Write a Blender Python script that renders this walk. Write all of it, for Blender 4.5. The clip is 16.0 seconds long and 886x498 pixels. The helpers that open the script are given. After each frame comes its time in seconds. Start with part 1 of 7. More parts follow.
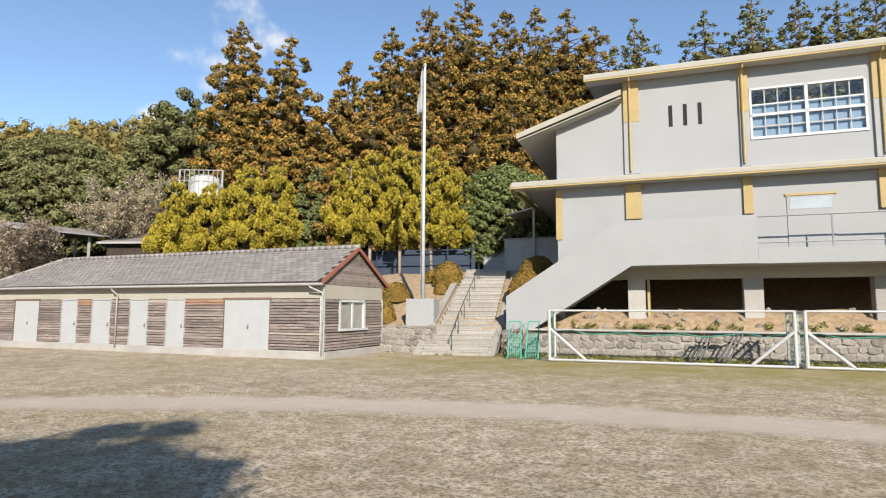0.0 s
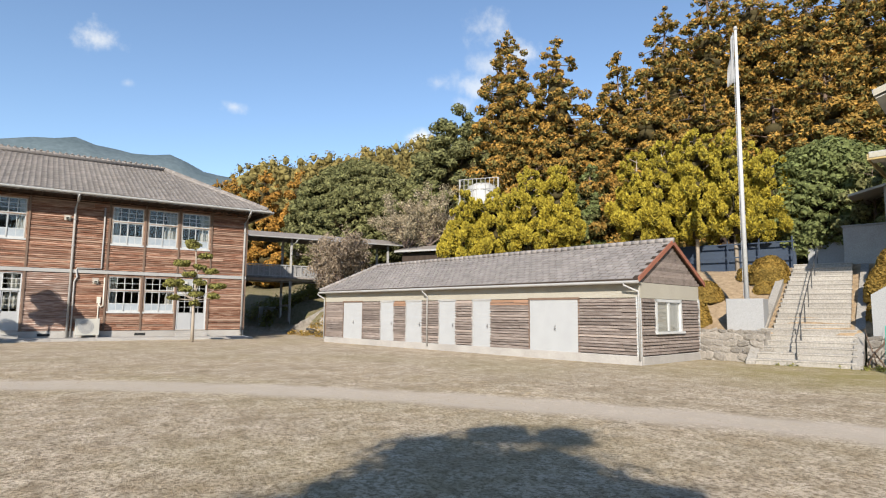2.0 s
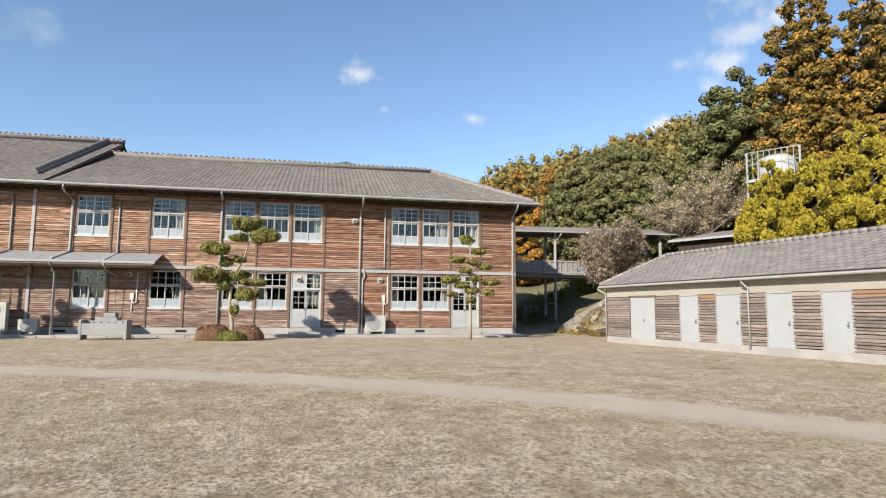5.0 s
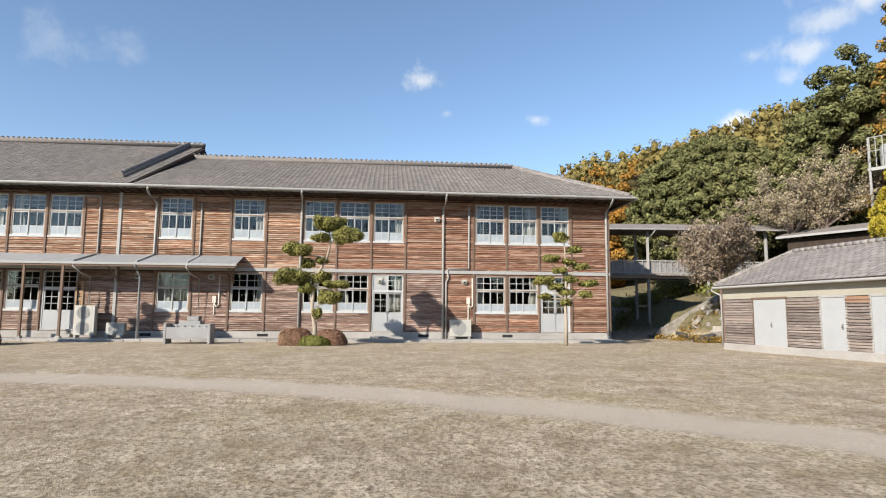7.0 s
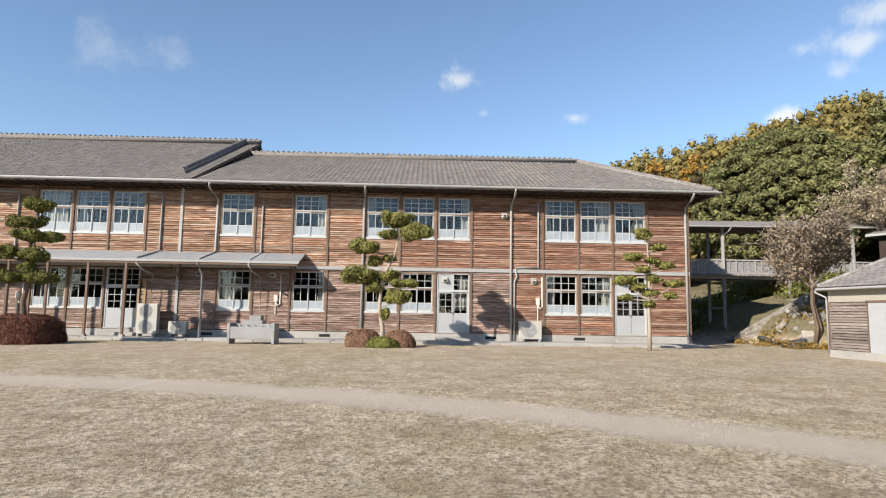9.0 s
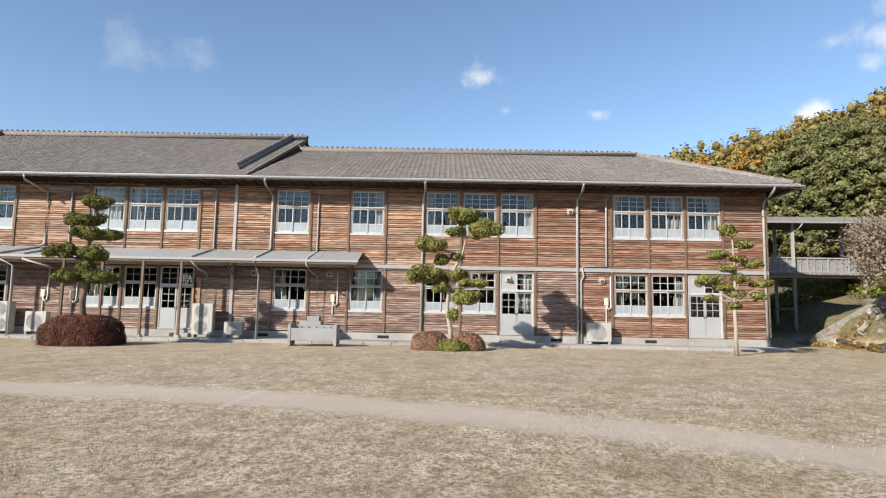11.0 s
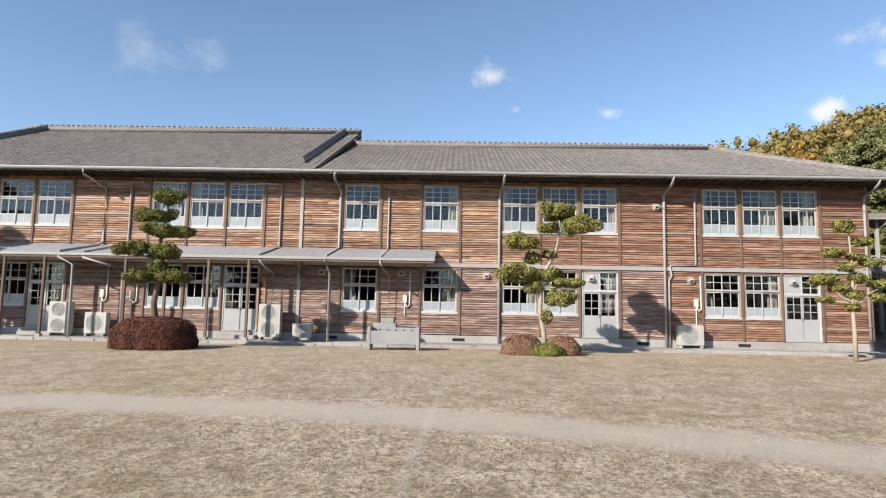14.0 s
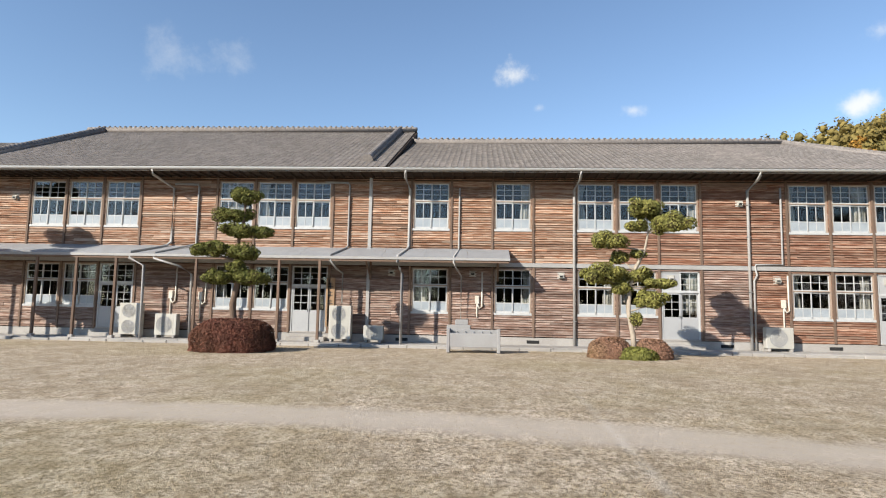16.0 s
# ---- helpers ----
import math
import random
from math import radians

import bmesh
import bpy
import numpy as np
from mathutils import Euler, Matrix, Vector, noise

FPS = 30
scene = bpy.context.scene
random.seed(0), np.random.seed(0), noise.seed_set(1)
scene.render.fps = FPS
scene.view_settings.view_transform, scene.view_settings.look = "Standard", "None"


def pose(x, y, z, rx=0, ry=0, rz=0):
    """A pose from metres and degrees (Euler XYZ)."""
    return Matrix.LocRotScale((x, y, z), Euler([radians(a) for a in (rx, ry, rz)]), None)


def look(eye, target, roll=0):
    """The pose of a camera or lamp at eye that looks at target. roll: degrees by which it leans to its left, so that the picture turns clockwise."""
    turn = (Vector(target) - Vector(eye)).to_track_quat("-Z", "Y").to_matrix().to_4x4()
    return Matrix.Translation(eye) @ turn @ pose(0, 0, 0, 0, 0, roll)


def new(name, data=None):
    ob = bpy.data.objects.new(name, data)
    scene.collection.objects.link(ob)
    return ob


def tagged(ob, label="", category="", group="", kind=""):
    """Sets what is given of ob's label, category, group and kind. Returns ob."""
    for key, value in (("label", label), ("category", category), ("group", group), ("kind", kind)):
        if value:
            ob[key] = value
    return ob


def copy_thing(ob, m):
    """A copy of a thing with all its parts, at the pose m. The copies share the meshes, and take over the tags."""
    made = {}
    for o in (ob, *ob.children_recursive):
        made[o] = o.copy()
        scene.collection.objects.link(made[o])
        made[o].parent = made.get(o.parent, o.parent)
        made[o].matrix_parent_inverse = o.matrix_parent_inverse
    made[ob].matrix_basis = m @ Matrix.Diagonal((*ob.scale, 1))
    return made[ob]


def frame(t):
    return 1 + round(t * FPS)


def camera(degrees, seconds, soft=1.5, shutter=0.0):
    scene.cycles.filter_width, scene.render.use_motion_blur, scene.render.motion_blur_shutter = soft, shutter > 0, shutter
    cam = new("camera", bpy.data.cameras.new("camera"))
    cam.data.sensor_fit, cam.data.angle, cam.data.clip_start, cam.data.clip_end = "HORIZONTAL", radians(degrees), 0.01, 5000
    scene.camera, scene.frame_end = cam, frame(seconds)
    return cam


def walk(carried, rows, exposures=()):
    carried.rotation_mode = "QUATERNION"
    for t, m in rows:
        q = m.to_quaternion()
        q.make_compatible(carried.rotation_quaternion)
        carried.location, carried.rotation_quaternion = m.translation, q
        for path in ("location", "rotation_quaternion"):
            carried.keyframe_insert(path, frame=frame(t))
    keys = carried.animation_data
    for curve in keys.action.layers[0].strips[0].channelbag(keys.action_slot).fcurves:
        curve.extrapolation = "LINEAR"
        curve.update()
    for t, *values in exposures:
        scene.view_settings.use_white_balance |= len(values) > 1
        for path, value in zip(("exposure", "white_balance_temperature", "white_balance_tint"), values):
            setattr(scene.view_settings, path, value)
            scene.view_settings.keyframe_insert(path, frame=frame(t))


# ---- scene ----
cam = camera(73.4, 16.0, 1.15)
PATH = [
    (0, (1.96, -0.686, 1.726), (0.925, 1.013, 1.93), 0.2),
    (0.5, (1.385, -0.645, 1.699), (0.229, 0.973, 1.906), 0.1),
    (1, (0.767, -0.733, 1.665), (-0.586, 0.724, 1.875), 0.3),
    (1.5, (0.19, -0.705, 1.611), (-1.301, 0.61, 1.825), 0.3),
    (2, (-0.403, -0.903, 1.558), (-2.042, 0.223, 1.774), 0.5),
    (2.5, (-1.026, -0.942, 1.524), (-2.751, 0.046, 1.739), 0.5),
    (3, (-1.609, -0.979, 1.448), (-3.425, -0.17, 1.662), 0.6),
    (3.5, (-2.228, -1.012, 1.412), (-4.095, -0.327, 1.625), 0.4),
    (4, (-2.762, -1.126, 1.394), (-4.66, -0.532, 1.607), 0.4),
    (4.5, (-3.346, -1.276, 1.391), (-5.273, -0.786, 1.602), 0.4),
    (5, (-3.886, -1.405, 1.396), (-5.835, -1.008, 1.605), 0.4),
    (7.5, (-6.612, -2.574, 1.4), (-8.592, -2.41, 1.62), 0.5),
    (8, (-7.042, -2.911, 1.407), (-9.024, -2.765, 1.627), 0.6),
    (8.5, (-7.268, -3.273, 1.429), (-9.252, -3.169, 1.649), 0.7),
    (9, (-7.672, -3.71, 1.442), (-9.659, -3.649, 1.658), 0.9),
    (11.5, (-9.267, -6.156, 1.56), (-11.257, -6.173, 1.767), 1.0),
    (12, (-9.551, -6.658, 1.559), (-11.54, -6.679, 1.765), 1.0),
    (12.5, (-9.833, -7.175, 1.55), (-11.822, -7.201, 1.756), 1.0),
    (13, (-10.078, -7.666, 1.564), (-12.067, -7.704, 1.77), 1.0),
    (13.5, (-10.323, -8.193, 1.568), (-12.312, -8.234, 1.774), 1.0),
    (14, (-10.539, -8.766, 1.586), (-12.528, -8.813, 1.791), 1.1),
    (14.5, (-10.741, -9.335, 1.588), (-12.73, -9.385, 1.793), 1.1),
    (15, (-10.856, -9.846, 1.61), (-12.844, -9.919, 1.815), 1.1),
    (15.5, (-11.022, -10.418, 1.627), (-13.01, -10.504, 1.829), 1.0),
    (16, (-11.192, -10.985, 1.626), (-13.178, -11.11, 1.828), 1.1),
]
walk(cam, [(t, look(eye, target, roll)) for t, eye, target, roll in PATH])

# ---- world, sun, exposure ----
SUN = Vector((0.63, -0.67, 0.51)).normalized()
world = bpy.data.worlds.new("world")
scene.world = world
world.use_nodes = True
wn, wl = world.node_tree.nodes, world.node_tree.links
wn.clear()
w_out = wn.new("ShaderNodeOutputWorld")
w_bg = wn.new("ShaderNodeBackground")
w_sky = wn.new("ShaderNodeTexSky")
w_sky.sky_type = "NISHITA"
w_sky.sun_disc = False
w_sky.sun_elevation = math.asin(SUN.z)
w_sky.sun_rotation = math.atan2(SUN.x, SUN.y)
w_sky.altitude = 300
w_sky.air_density, w_sky.dust_density, w_sky.ozone_density = 1.0, 0.05, 2.2
w_bg.inputs["Strength"].default_value = 0.112
# thin winter clouds: soft ragged wisps in a few parts of the sky
w_co = wn.new("ShaderNodeTexCoord")
w_no = wn.new("ShaderNodeTexNoise")
w_no.inputs["Scale"].default_value = 13.0
w_no.inputs["Detail"].default_value = 8
w_no.inputs["Roughness"].default_value = 0.62
wl.new(w_co.outputs["Generated"], w_no.inputs["Vector"])
def w_math(kind, p, q):
    x = wn.new("ShaderNodeMath")
    x.operation = kind
    for k, s in enumerate((p, q)):
        if isinstance(s, (int, float)):
            x.inputs[k].default_value = s
        else:
            wl.new(s, x.inputs[k])
    return x.outputs[0]
CLOUDS = [((-0.926, 0.043, 0.375), 0.05, 0.8), ((-0.774, 0.512, 0.372), 0.045, 0.5), ((-0.758, 0.556, 0.335), 0.04, 0.55), ((-0.736, 0.571, 0.362), 0.04, 0.6), ((-0.7, 0.59, 0.4), 0.045, 0.5),
          ((-0.672, 0.615, 0.412), 0.05, 0.7), ((-0.7, 0.55, 0.448), 0.06, 0.55), ((-0.812, 0.51, 0.286), 0.04, 0.85), ((-0.919, 0.237, 0.315), 0.026, 0.55), ((-0.941, 0.091, 0.326), 0.02, 0.35),
          ((-0.926, -0.292, 0.24), 0.035, 0.6), ((-0.807, -0.457, 0.374), 0.075, 0.22), ((-0.842, -0.388, 0.374), 0.06, 0.2),
          ((0.5, 0.3, 0.5), 0.3, 0.7), ((0.7, -0.4, 0.35), 0.25, 0.7), ((-0.3, -0.8, 0.4), 0.25, 0.7)]
cover = 0.0
for axis_, size_, amount_ in CLOUDS:
    vs_ = wn.new("ShaderNodeVectorMath")
    vs_.operation = "SUBTRACT"
    wl.new(w_co.outputs["Generated"], vs_.inputs[0])
    vs_.inputs[1].default_value = axis_
    sc_ = wn.new("ShaderNodeVectorMath")
    sc_.operation = "MULTIPLY"
    wl.new(vs_.outputs[0], sc_.inputs[0])
    sc_.inputs[1].default_value = (0.85, 0.85, 1.7)
    ln_ = wn.new("ShaderNodeVectorMath")
    ln_.operation = "LENGTH"
    wl.new(sc_.outputs[0], ln_.inputs[0])
    fall = w_math("SUBTRACT", 1.0, w_math("DIVIDE", ln_.outputs["Value"], size_))
    ragged = w_math("ADD", fall, w_math("MULTIPLY", w_math("SUBTRACT", w_no.outputs["Fac"], 0.55), 3.2))
    mr_ = wn.new("ShaderNodeMapRange")
    mr_.interpolation_type = "SMOOTHSTEP"
    mr_.inputs["From Min"].default_value, mr_.inputs["From Max"].default_value, mr_.inputs["To Max"].default_value = 0.1, 1.15, amount_
    wl.new(w_math("MULTIPLY", w_math("GREATER_THAN", fall, -0.4), ragged), mr_.inputs["Value"])
    cover = w_math("MAXIMUM", cover, mr_.outputs["Result"])
w_mix = wn.new("ShaderNodeMixRGB")
w_mix.inputs["Color2"].default_value = (5.6, 5.6, 5.4, 1)
wl.new(cover, w_mix.inputs["Fac"])
wl.new(w_sky.outputs["Color"], w_mix.inputs["Color1"])
wl.new(w_mix.outputs["Color"], w_bg.inputs["Color"])
wl.new(w_bg.outputs["Background"], w_out.inputs["Surface"])
sun_data = bpy.data.lights.new("sun", "SUN")
sun_data.energy = 4.7
sun_data.angle = radians(0.53)
sun_data.color = (1.0, 0.93, 0.82)
sun = new("sun", sun_data)
sun.matrix_world = look(SUN * 100, (0, 0, 0))
scene.view_settings.exposure = 0.75

# ---- materials ----
def material(name, base, rough=0.7, alt=None, dark=None, scale=3.0, stretch=(1, 1, 1), fine=40.0, bump=0.15, island=0.0, rand=0.0,
             metal=0.0, spec=0.4, contrast=(0.35, 0.65), big=0.35, translucent=0.0, bumpd=0.01, odd=None, grain=0.35):
    """base and alt are mixed by coarse noise, dark comes in by a larger one; fine noise gives grain and relief."""
    m = bpy.data.materials.new(name)
    m.use_nodes = True
    n, l = m.node_tree.nodes, m.node_tree.links
    b = n["Principled BSDF"]
    b.inputs["Roughness"].default_value = rough
    b.inputs["Metallic"].default_value = metal
    b.inputs["Specular IOR Level"].default_value = spec
    alt = alt or tuple(c * 0.82 for c in base)
    dark = dark or tuple(c * 0.6 for c in base)
    co = n.new("ShaderNodeTexCoord")
    mp = n.new("ShaderNodeMapping")
    mp.inputs["Scale"].default_value = stretch
    l.new(co.outputs["Object"], mp.inputs["Vector"])
    def noise_node(sc, det):
        t = n.new("ShaderNodeTexNoise")
        t.inputs["Scale"].default_value, t.inputs["Detail"].default_value = sc, det
        l.new(mp.outputs["Vector"], t.inputs["Vector"])
        return t
    n1, n2, n3 = noise_node(scale, 5), noise_node(scale * 0.17, 4), noise_node(fine, 4)
    def ramp(src, lo, hi):
        r = n.new("ShaderNodeMapRange")
        r.inputs["From Min"].default_value, r.inputs["From Max"].default_value = lo, hi
        l.new(src, r.inputs["Value"])
        return r.outputs["Result"]
    def mix(fac, c1, c2, kind="MIX"):
        x = n.new("ShaderNodeMixRGB")
        x.blend_type = kind
        for sock, v in (("Fac", fac), ("Color1", c1), ("Color2", c2)):
            if isinstance(v, (int, float)):
                x.inputs[sock].default_value = v
            elif isinstance(v, tuple):
                x.inputs[sock].default_value = (*v, 1)
            else:
                l.new(v, x.inputs[sock])
        return x.outputs["Color"]
    c = mix(ramp(n1.outputs["Fac"], *contrast), base, alt)
    k = n.new("ShaderNodeMath")
    k.operation = "MULTIPLY"
    l.new(ramp(n2.outputs["Fac"], 0.48, 0.72), k.inputs[0])
    k.inputs[1].default_value = big
    c = mix(k.outputs[0], c, dark)
    g = ramp(n3.outputs["Fac"], 0.25, 0.75)
    c = mix(grain, c, mix(g, tuple(v * 0.5 for v in base), tuple(min(1, v * 1.4) for v in base)))
    if odd:
        src = n.new("ShaderNodeNewGeometry").outputs["Random Per Island"]
        w1 = n.new("ShaderNodeTexWhiteNoise")
        w1.noise_dimensions = "1D"
        l.new(src, w1.inputs["W"])
        c = mix(ramp(w1.outputs["Value"], 0.72, 1.1), c, odd)
    for amount, kind in ((island, "island"), (rand, "object")):
        if amount:
            if kind == "island":
                src = n.new("ShaderNodeNewGeometry").outputs["Random Per Island"]
            else:
                src = n.new("ShaderNodeObjectInfo").outputs["Random"]
            r = n.new("ShaderNodeMapRange")
            r.inputs["To Min"].default_value, r.inputs["To Max"].default_value = 1 - amount, 1 + amount
            l.new(src, r.inputs["Value"])
            hsv = n.new("ShaderNodeHueSaturation")
            l.new(r.outputs["Result"], hsv.inputs["Value"])
            l.new(c, hsv.inputs["Color"])
            c = hsv.outputs["Color"]
    l.new(c, b.inputs["Base Color"])
    if bump:
        bp = n.new("ShaderNodeBump")
        bp.inputs["Strength"].default_value, bp.inputs["Distance"].default_value = bump, bumpd
        l.new(n3.outputs["Fac"], bp.inputs["Height"])
        l.new(bp.outputs["Normal"], b.inputs["Normal"])
    if translucent:
        tr = n.new("ShaderNodeBsdfTranslucent")
        l.new(c, tr.inputs["Color"])
        ms = n.new("ShaderNodeMixShader")
        ms.inputs["Fac"].default_value = translucent
        l.new(b.outputs["BSDF"], ms.inputs[1])
        l.new(tr.outputs["BSDF"], ms.inputs[2])
        l.new(ms.outputs["Shader"], n["Material Output"].inputs["Surface"])
    return m

def glass_material(name, tint=(0.88, 0.9, 0.91), rough=0.01, gloss=0.05):
    """Clear pane: gloss rises from head-on to grazing alike on both faces."""
    m = bpy.data.materials.new(name)
    m.use_nodes = True
    n, l = m.node_tree.nodes, m.node_tree.links
    n.remove(n["Principled BSDF"])
    lw, pw, mr, gl, tr, mx = (n.new("ShaderNode" + k) for k in ("LayerWeight", "Math", "MapRange", "BsdfGlossy", "BsdfTransparent", "MixShader"))
    pw.operation = "POWER"
    pw.inputs[1].default_value = 3.0
    mr.inputs["To Min"].default_value = gloss
    gl.inputs["Roughness"].default_value = rough
    tr.inputs["Color"].default_value = (*tint, 1)
    no, bp = n.new("ShaderNodeTexNoise"), n.new("ShaderNodeBump")
    no.inputs["Scale"].default_value = 2.2
    bp.inputs["Strength"].default_value, bp.inputs["Distance"].default_value = 0.05, 0.02
    l.new(no.outputs["Fac"], bp.inputs["Height"])
    l.new(bp.outputs["Normal"], gl.inputs["Normal"])
    l.new(lw.outputs["Facing"], pw.inputs[0])
    l.new(pw.outputs[0], mr.inputs["Value"])
    l.new(mr.outputs["Result"], mx.inputs["Fac"])
    l.new(tr.outputs["BSDF"], mx.inputs[1])
    l.new(gl.outputs["BSDF"], mx.inputs[2])
    l.new(mx.outputs["Shader"], n["Material Output"].inputs["Surface"])
    return m

M_SIDING = material("weathered_brown_boards", (0.1955, 0.0897, 0.0552), 0.85, (0.506, 0.3565, 0.2645), (0.08625, 0.0552, 0.0437), 2.0, (10, 0.9, 13), 6.0, 0.9, island=0.3, spec=0.15, contrast=(0.45, 0.62), big=0.8, odd=(0.34, 0.24, 0.18), grain=0.45)
M_SIDINGSUN = material("sun_bleached_orange_boards", (0.25, 0.128, 0.076), 0.85, (0.58, 0.455, 0.35), (0.09, 0.062, 0.05), 2.0, (10, 0.9, 13), 6.0, 0.9, island=0.34, spec=0.15, contrast=(0.45, 0.61), big=0.75, odd=(0.45, 0.35, 0.275), grain=0.45)
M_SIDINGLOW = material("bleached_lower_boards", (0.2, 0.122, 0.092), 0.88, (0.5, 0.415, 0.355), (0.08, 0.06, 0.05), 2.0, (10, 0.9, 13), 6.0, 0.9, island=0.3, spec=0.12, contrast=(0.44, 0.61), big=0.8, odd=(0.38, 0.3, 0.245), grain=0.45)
M_SIDINGBOARD = material("bleached_single_boards", (0.21, 0.128, 0.097), 0.88, (0.52, 0.43, 0.37), (0.085, 0.063, 0.052), 2.0, (10, 0.9, 13), 6.0, 0.9, rand=0.32, spec=0.12, contrast=(0.44, 0.61), big=0.8, grain=0.45)
M_PANEL = material("blotched_grey_boards", (0.3, 0.29, 0.285), 0.85, (0.14, 0.13, 0.125), (0.38, 0.36, 0.34), 5, (1, 1.5, 5), 12, 0.4, contrast=(0.42, 0.6))
M_JAMB = material("weathered_window_timber", (0.3, 0.22, 0.165), 0.8, (0.42, 0.35, 0.29), (0.2, 0.13, 0.095), 4, (6, 6, 0.8), 30, 0.2, spec=0.2, big=0.5)
# Dark brown that paints the shade inside crowns and under leaf pads.
M_INNERSHADE = material("dark_inner_twigs", (0.055, 0.045, 0.022), 0.95, (0.075, 0.06, 0.028), (0.035, 0.032, 0.018), 3, fine=12, bump=0.0, spec=0.05)
M_SHEDSIDE = material("grey_weathered_boards", (0.17, 0.135, 0.118), 0.9, (0.36, 0.315, 0.28), (0.10, 0.08, 0.07), 2.2, (1.2, 10, 16), 4.5, 0.7, island=0.25, spec=0.12, contrast=(0.44, 0.66), big=0.8, odd=(0.29, 0.235, 0.20), grain=0.4)
M_FRESHSIDE = material("unfaded_orange_boards", (0.3, 0.175, 0.11), 0.85, (0.22, 0.14, 0.1), None, 2.4, (0.55, 10, 14), 26, 0.3, island=0.2, spec=0.12)
M_POST = material("dark_brown_post", (0.14, 0.095, 0.07), 0.8, (0.2, 0.14, 0.105), None, 5, (6, 6, 0.6), 30, 0.3, rand=0.15, spec=0.2)
# Dark wood, darkened further so the eaves' shadow sits in its colour.
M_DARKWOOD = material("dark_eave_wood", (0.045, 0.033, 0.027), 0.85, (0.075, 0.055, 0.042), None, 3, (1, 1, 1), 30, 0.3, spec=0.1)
M_WHITEWOOD = material("white_painted_wood", (0.48, 0.485, 0.48), 0.55, (0.42, 0.425, 0.42), (0.33, 0.32, 0.3), 4, (1, 1, 1), 60, 0.08, spec=0.35, big=0.3)
M_WHITEDOOR = material("pale_grey_door_paint", (0.375, 0.38, 0.385), 0.5, (0.34, 0.345, 0.35), (0.28, 0.275, 0.265), 2, (1, 1, 1), 50, 0.06, spec=0.35, big=0.3)
M_GUTTER = material("grey_white_gutter", (0.36, 0.352, 0.338), 0.5, (0.31, 0.3, 0.29), (0.23, 0.215, 0.195), 4, (1, 1, 1), 40, 0.05, spec=0.3)
M_AWNING = material("dull_galvanised_sheet", (0.36, 0.365, 0.375), 0.55, (0.3, 0.305, 0.315), (0.24, 0.22, 0.2), 2, (1, 1, 1), 30, 0.05, metal=0.3)
M_TILE = material("grey_clay_roof_tile", (0.228, 0.204, 0.1872), 0.9, (0.168, 0.15, 0.138), (0.288, 0.252, 0.2256), 1.2, (1, 1, 1), 12, 0.3, island=0.16, spec=0.1, big=0.6, grain=0.5)
M_SHEDTILE = material("faded_cement_roof_tile", (0.26, 0.235, 0.218), 0.8, (0.195, 0.175, 0.165), (0.30, 0.27, 0.25), 1.2, (1, 1, 1), 30, 0.2, island=0.13, spec=0.25, big=0.5)
M_RUST = material("rusty_red_verge", (0.28, 0.10, 0.06), 0.8, (0.2, 0.09, 0.06), None, 6, (1, 1, 1), 40, 0.2)
M_CONCRETE = material("weathered_concrete", (0.36, 0.34, 0.315), 0.9, (0.29, 0.27, 0.25), (0.18, 0.165, 0.15), 1.6, (1, 1, 1), 35, 0.3, rand=0.1, spec=0.2, big=0.6)
M_PLASTER = material("white_wall_paint", (0.308, 0.309, 0.31), 0.8, (0.286, 0.287, 0.288), (0.265, 0.262, 0.255), 0.9, (1, 1, 1), 45, 0.08, spec=0.2, big=0.4)
M_CREAM = material("cream_plaster", (0.36, 0.335, 0.28), 0.8, (0.325, 0.3, 0.25), (0.27, 0.245, 0.2), 1.5, (1, 1, 1), 45, 0.08, spec=0.2, big=0.4)
M_OCHRE = material("ochre_yellow_paint", (0.38, 0.285, 0.13), 0.7, (0.33, 0.245, 0.115), (0.26, 0.19, 0.1), 1.6, (1, 1, 1), 40, 0.06, spec=0.25)
M_SOFFIT = material("pale_soffit_paint", (0.42, 0.40, 0.35), 0.8, None, None, 1.2, (1, 1, 1), 40, 0.05)
# Near-black base colour puts the indoor dimness into room walls and ceilings.
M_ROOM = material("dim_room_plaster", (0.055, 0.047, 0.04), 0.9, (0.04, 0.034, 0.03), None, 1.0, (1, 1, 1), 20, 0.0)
M_FLOORWOOD = material("classroom_floorboards", (0.18, 0.11, 0.06), 0.5, None, None, 3, (1, 8, 1), 30, 0.05)
M_CURTAIN = material("cream_curtain_cloth", (0.5, 0.48, 0.42), 0.9, (0.43, 0.41, 0.36), None, 3, (1, 1, 0.3), 60, 0.1, translucent=0.3)
M_SKYSHEET = material("dull_blue_blind", (0.24, 0.33, 0.43), 0.85, (0.2, 0.28, 0.38), None, 2, (1, 1, 1), 50, 0.05)
M_FROST = material("frosted_lower_pane", (0.34, 0.375, 0.40), 0.35, (0.27, 0.305, 0.335), (0.22, 0.25, 0.275), 2.5, (1, 1, 1), 60, 0.04, spec=0.5)
# Black stands in for the shade inside vents and slots; none is hollowed out.
M_BLACKHOLE = material("vent_dark", (0.02, 0.02, 0.02), 0.9)
M_TROUGH = material("chalky_grey_paint", (0.31, 0.305, 0.3), 0.85, (0.26, 0.255, 0.25), (0.2, 0.18, 0.19), 2.5, (1, 1, 1), 40, 0.15, big=0.7)
M_METAL = material("dull_steel", (0.4, 0.4, 0.4), 0.45, None, (0.25, 0.2, 0.17), 8, (1, 1, 1), 60, 0.05, metal=0.7)
M_BRASS = material("dark_metal", (0.1, 0.1, 0.1), 0.5, None, None, 8, metal=0.5)
M_ACWHITE = material("ivory_plastic_casing", (0.45, 0.435, 0.39), 0.5, (0.4, 0.385, 0.345), (0.3, 0.28, 0.24), 3, (1, 1, 1), 50, 0.04, rand=0.06)
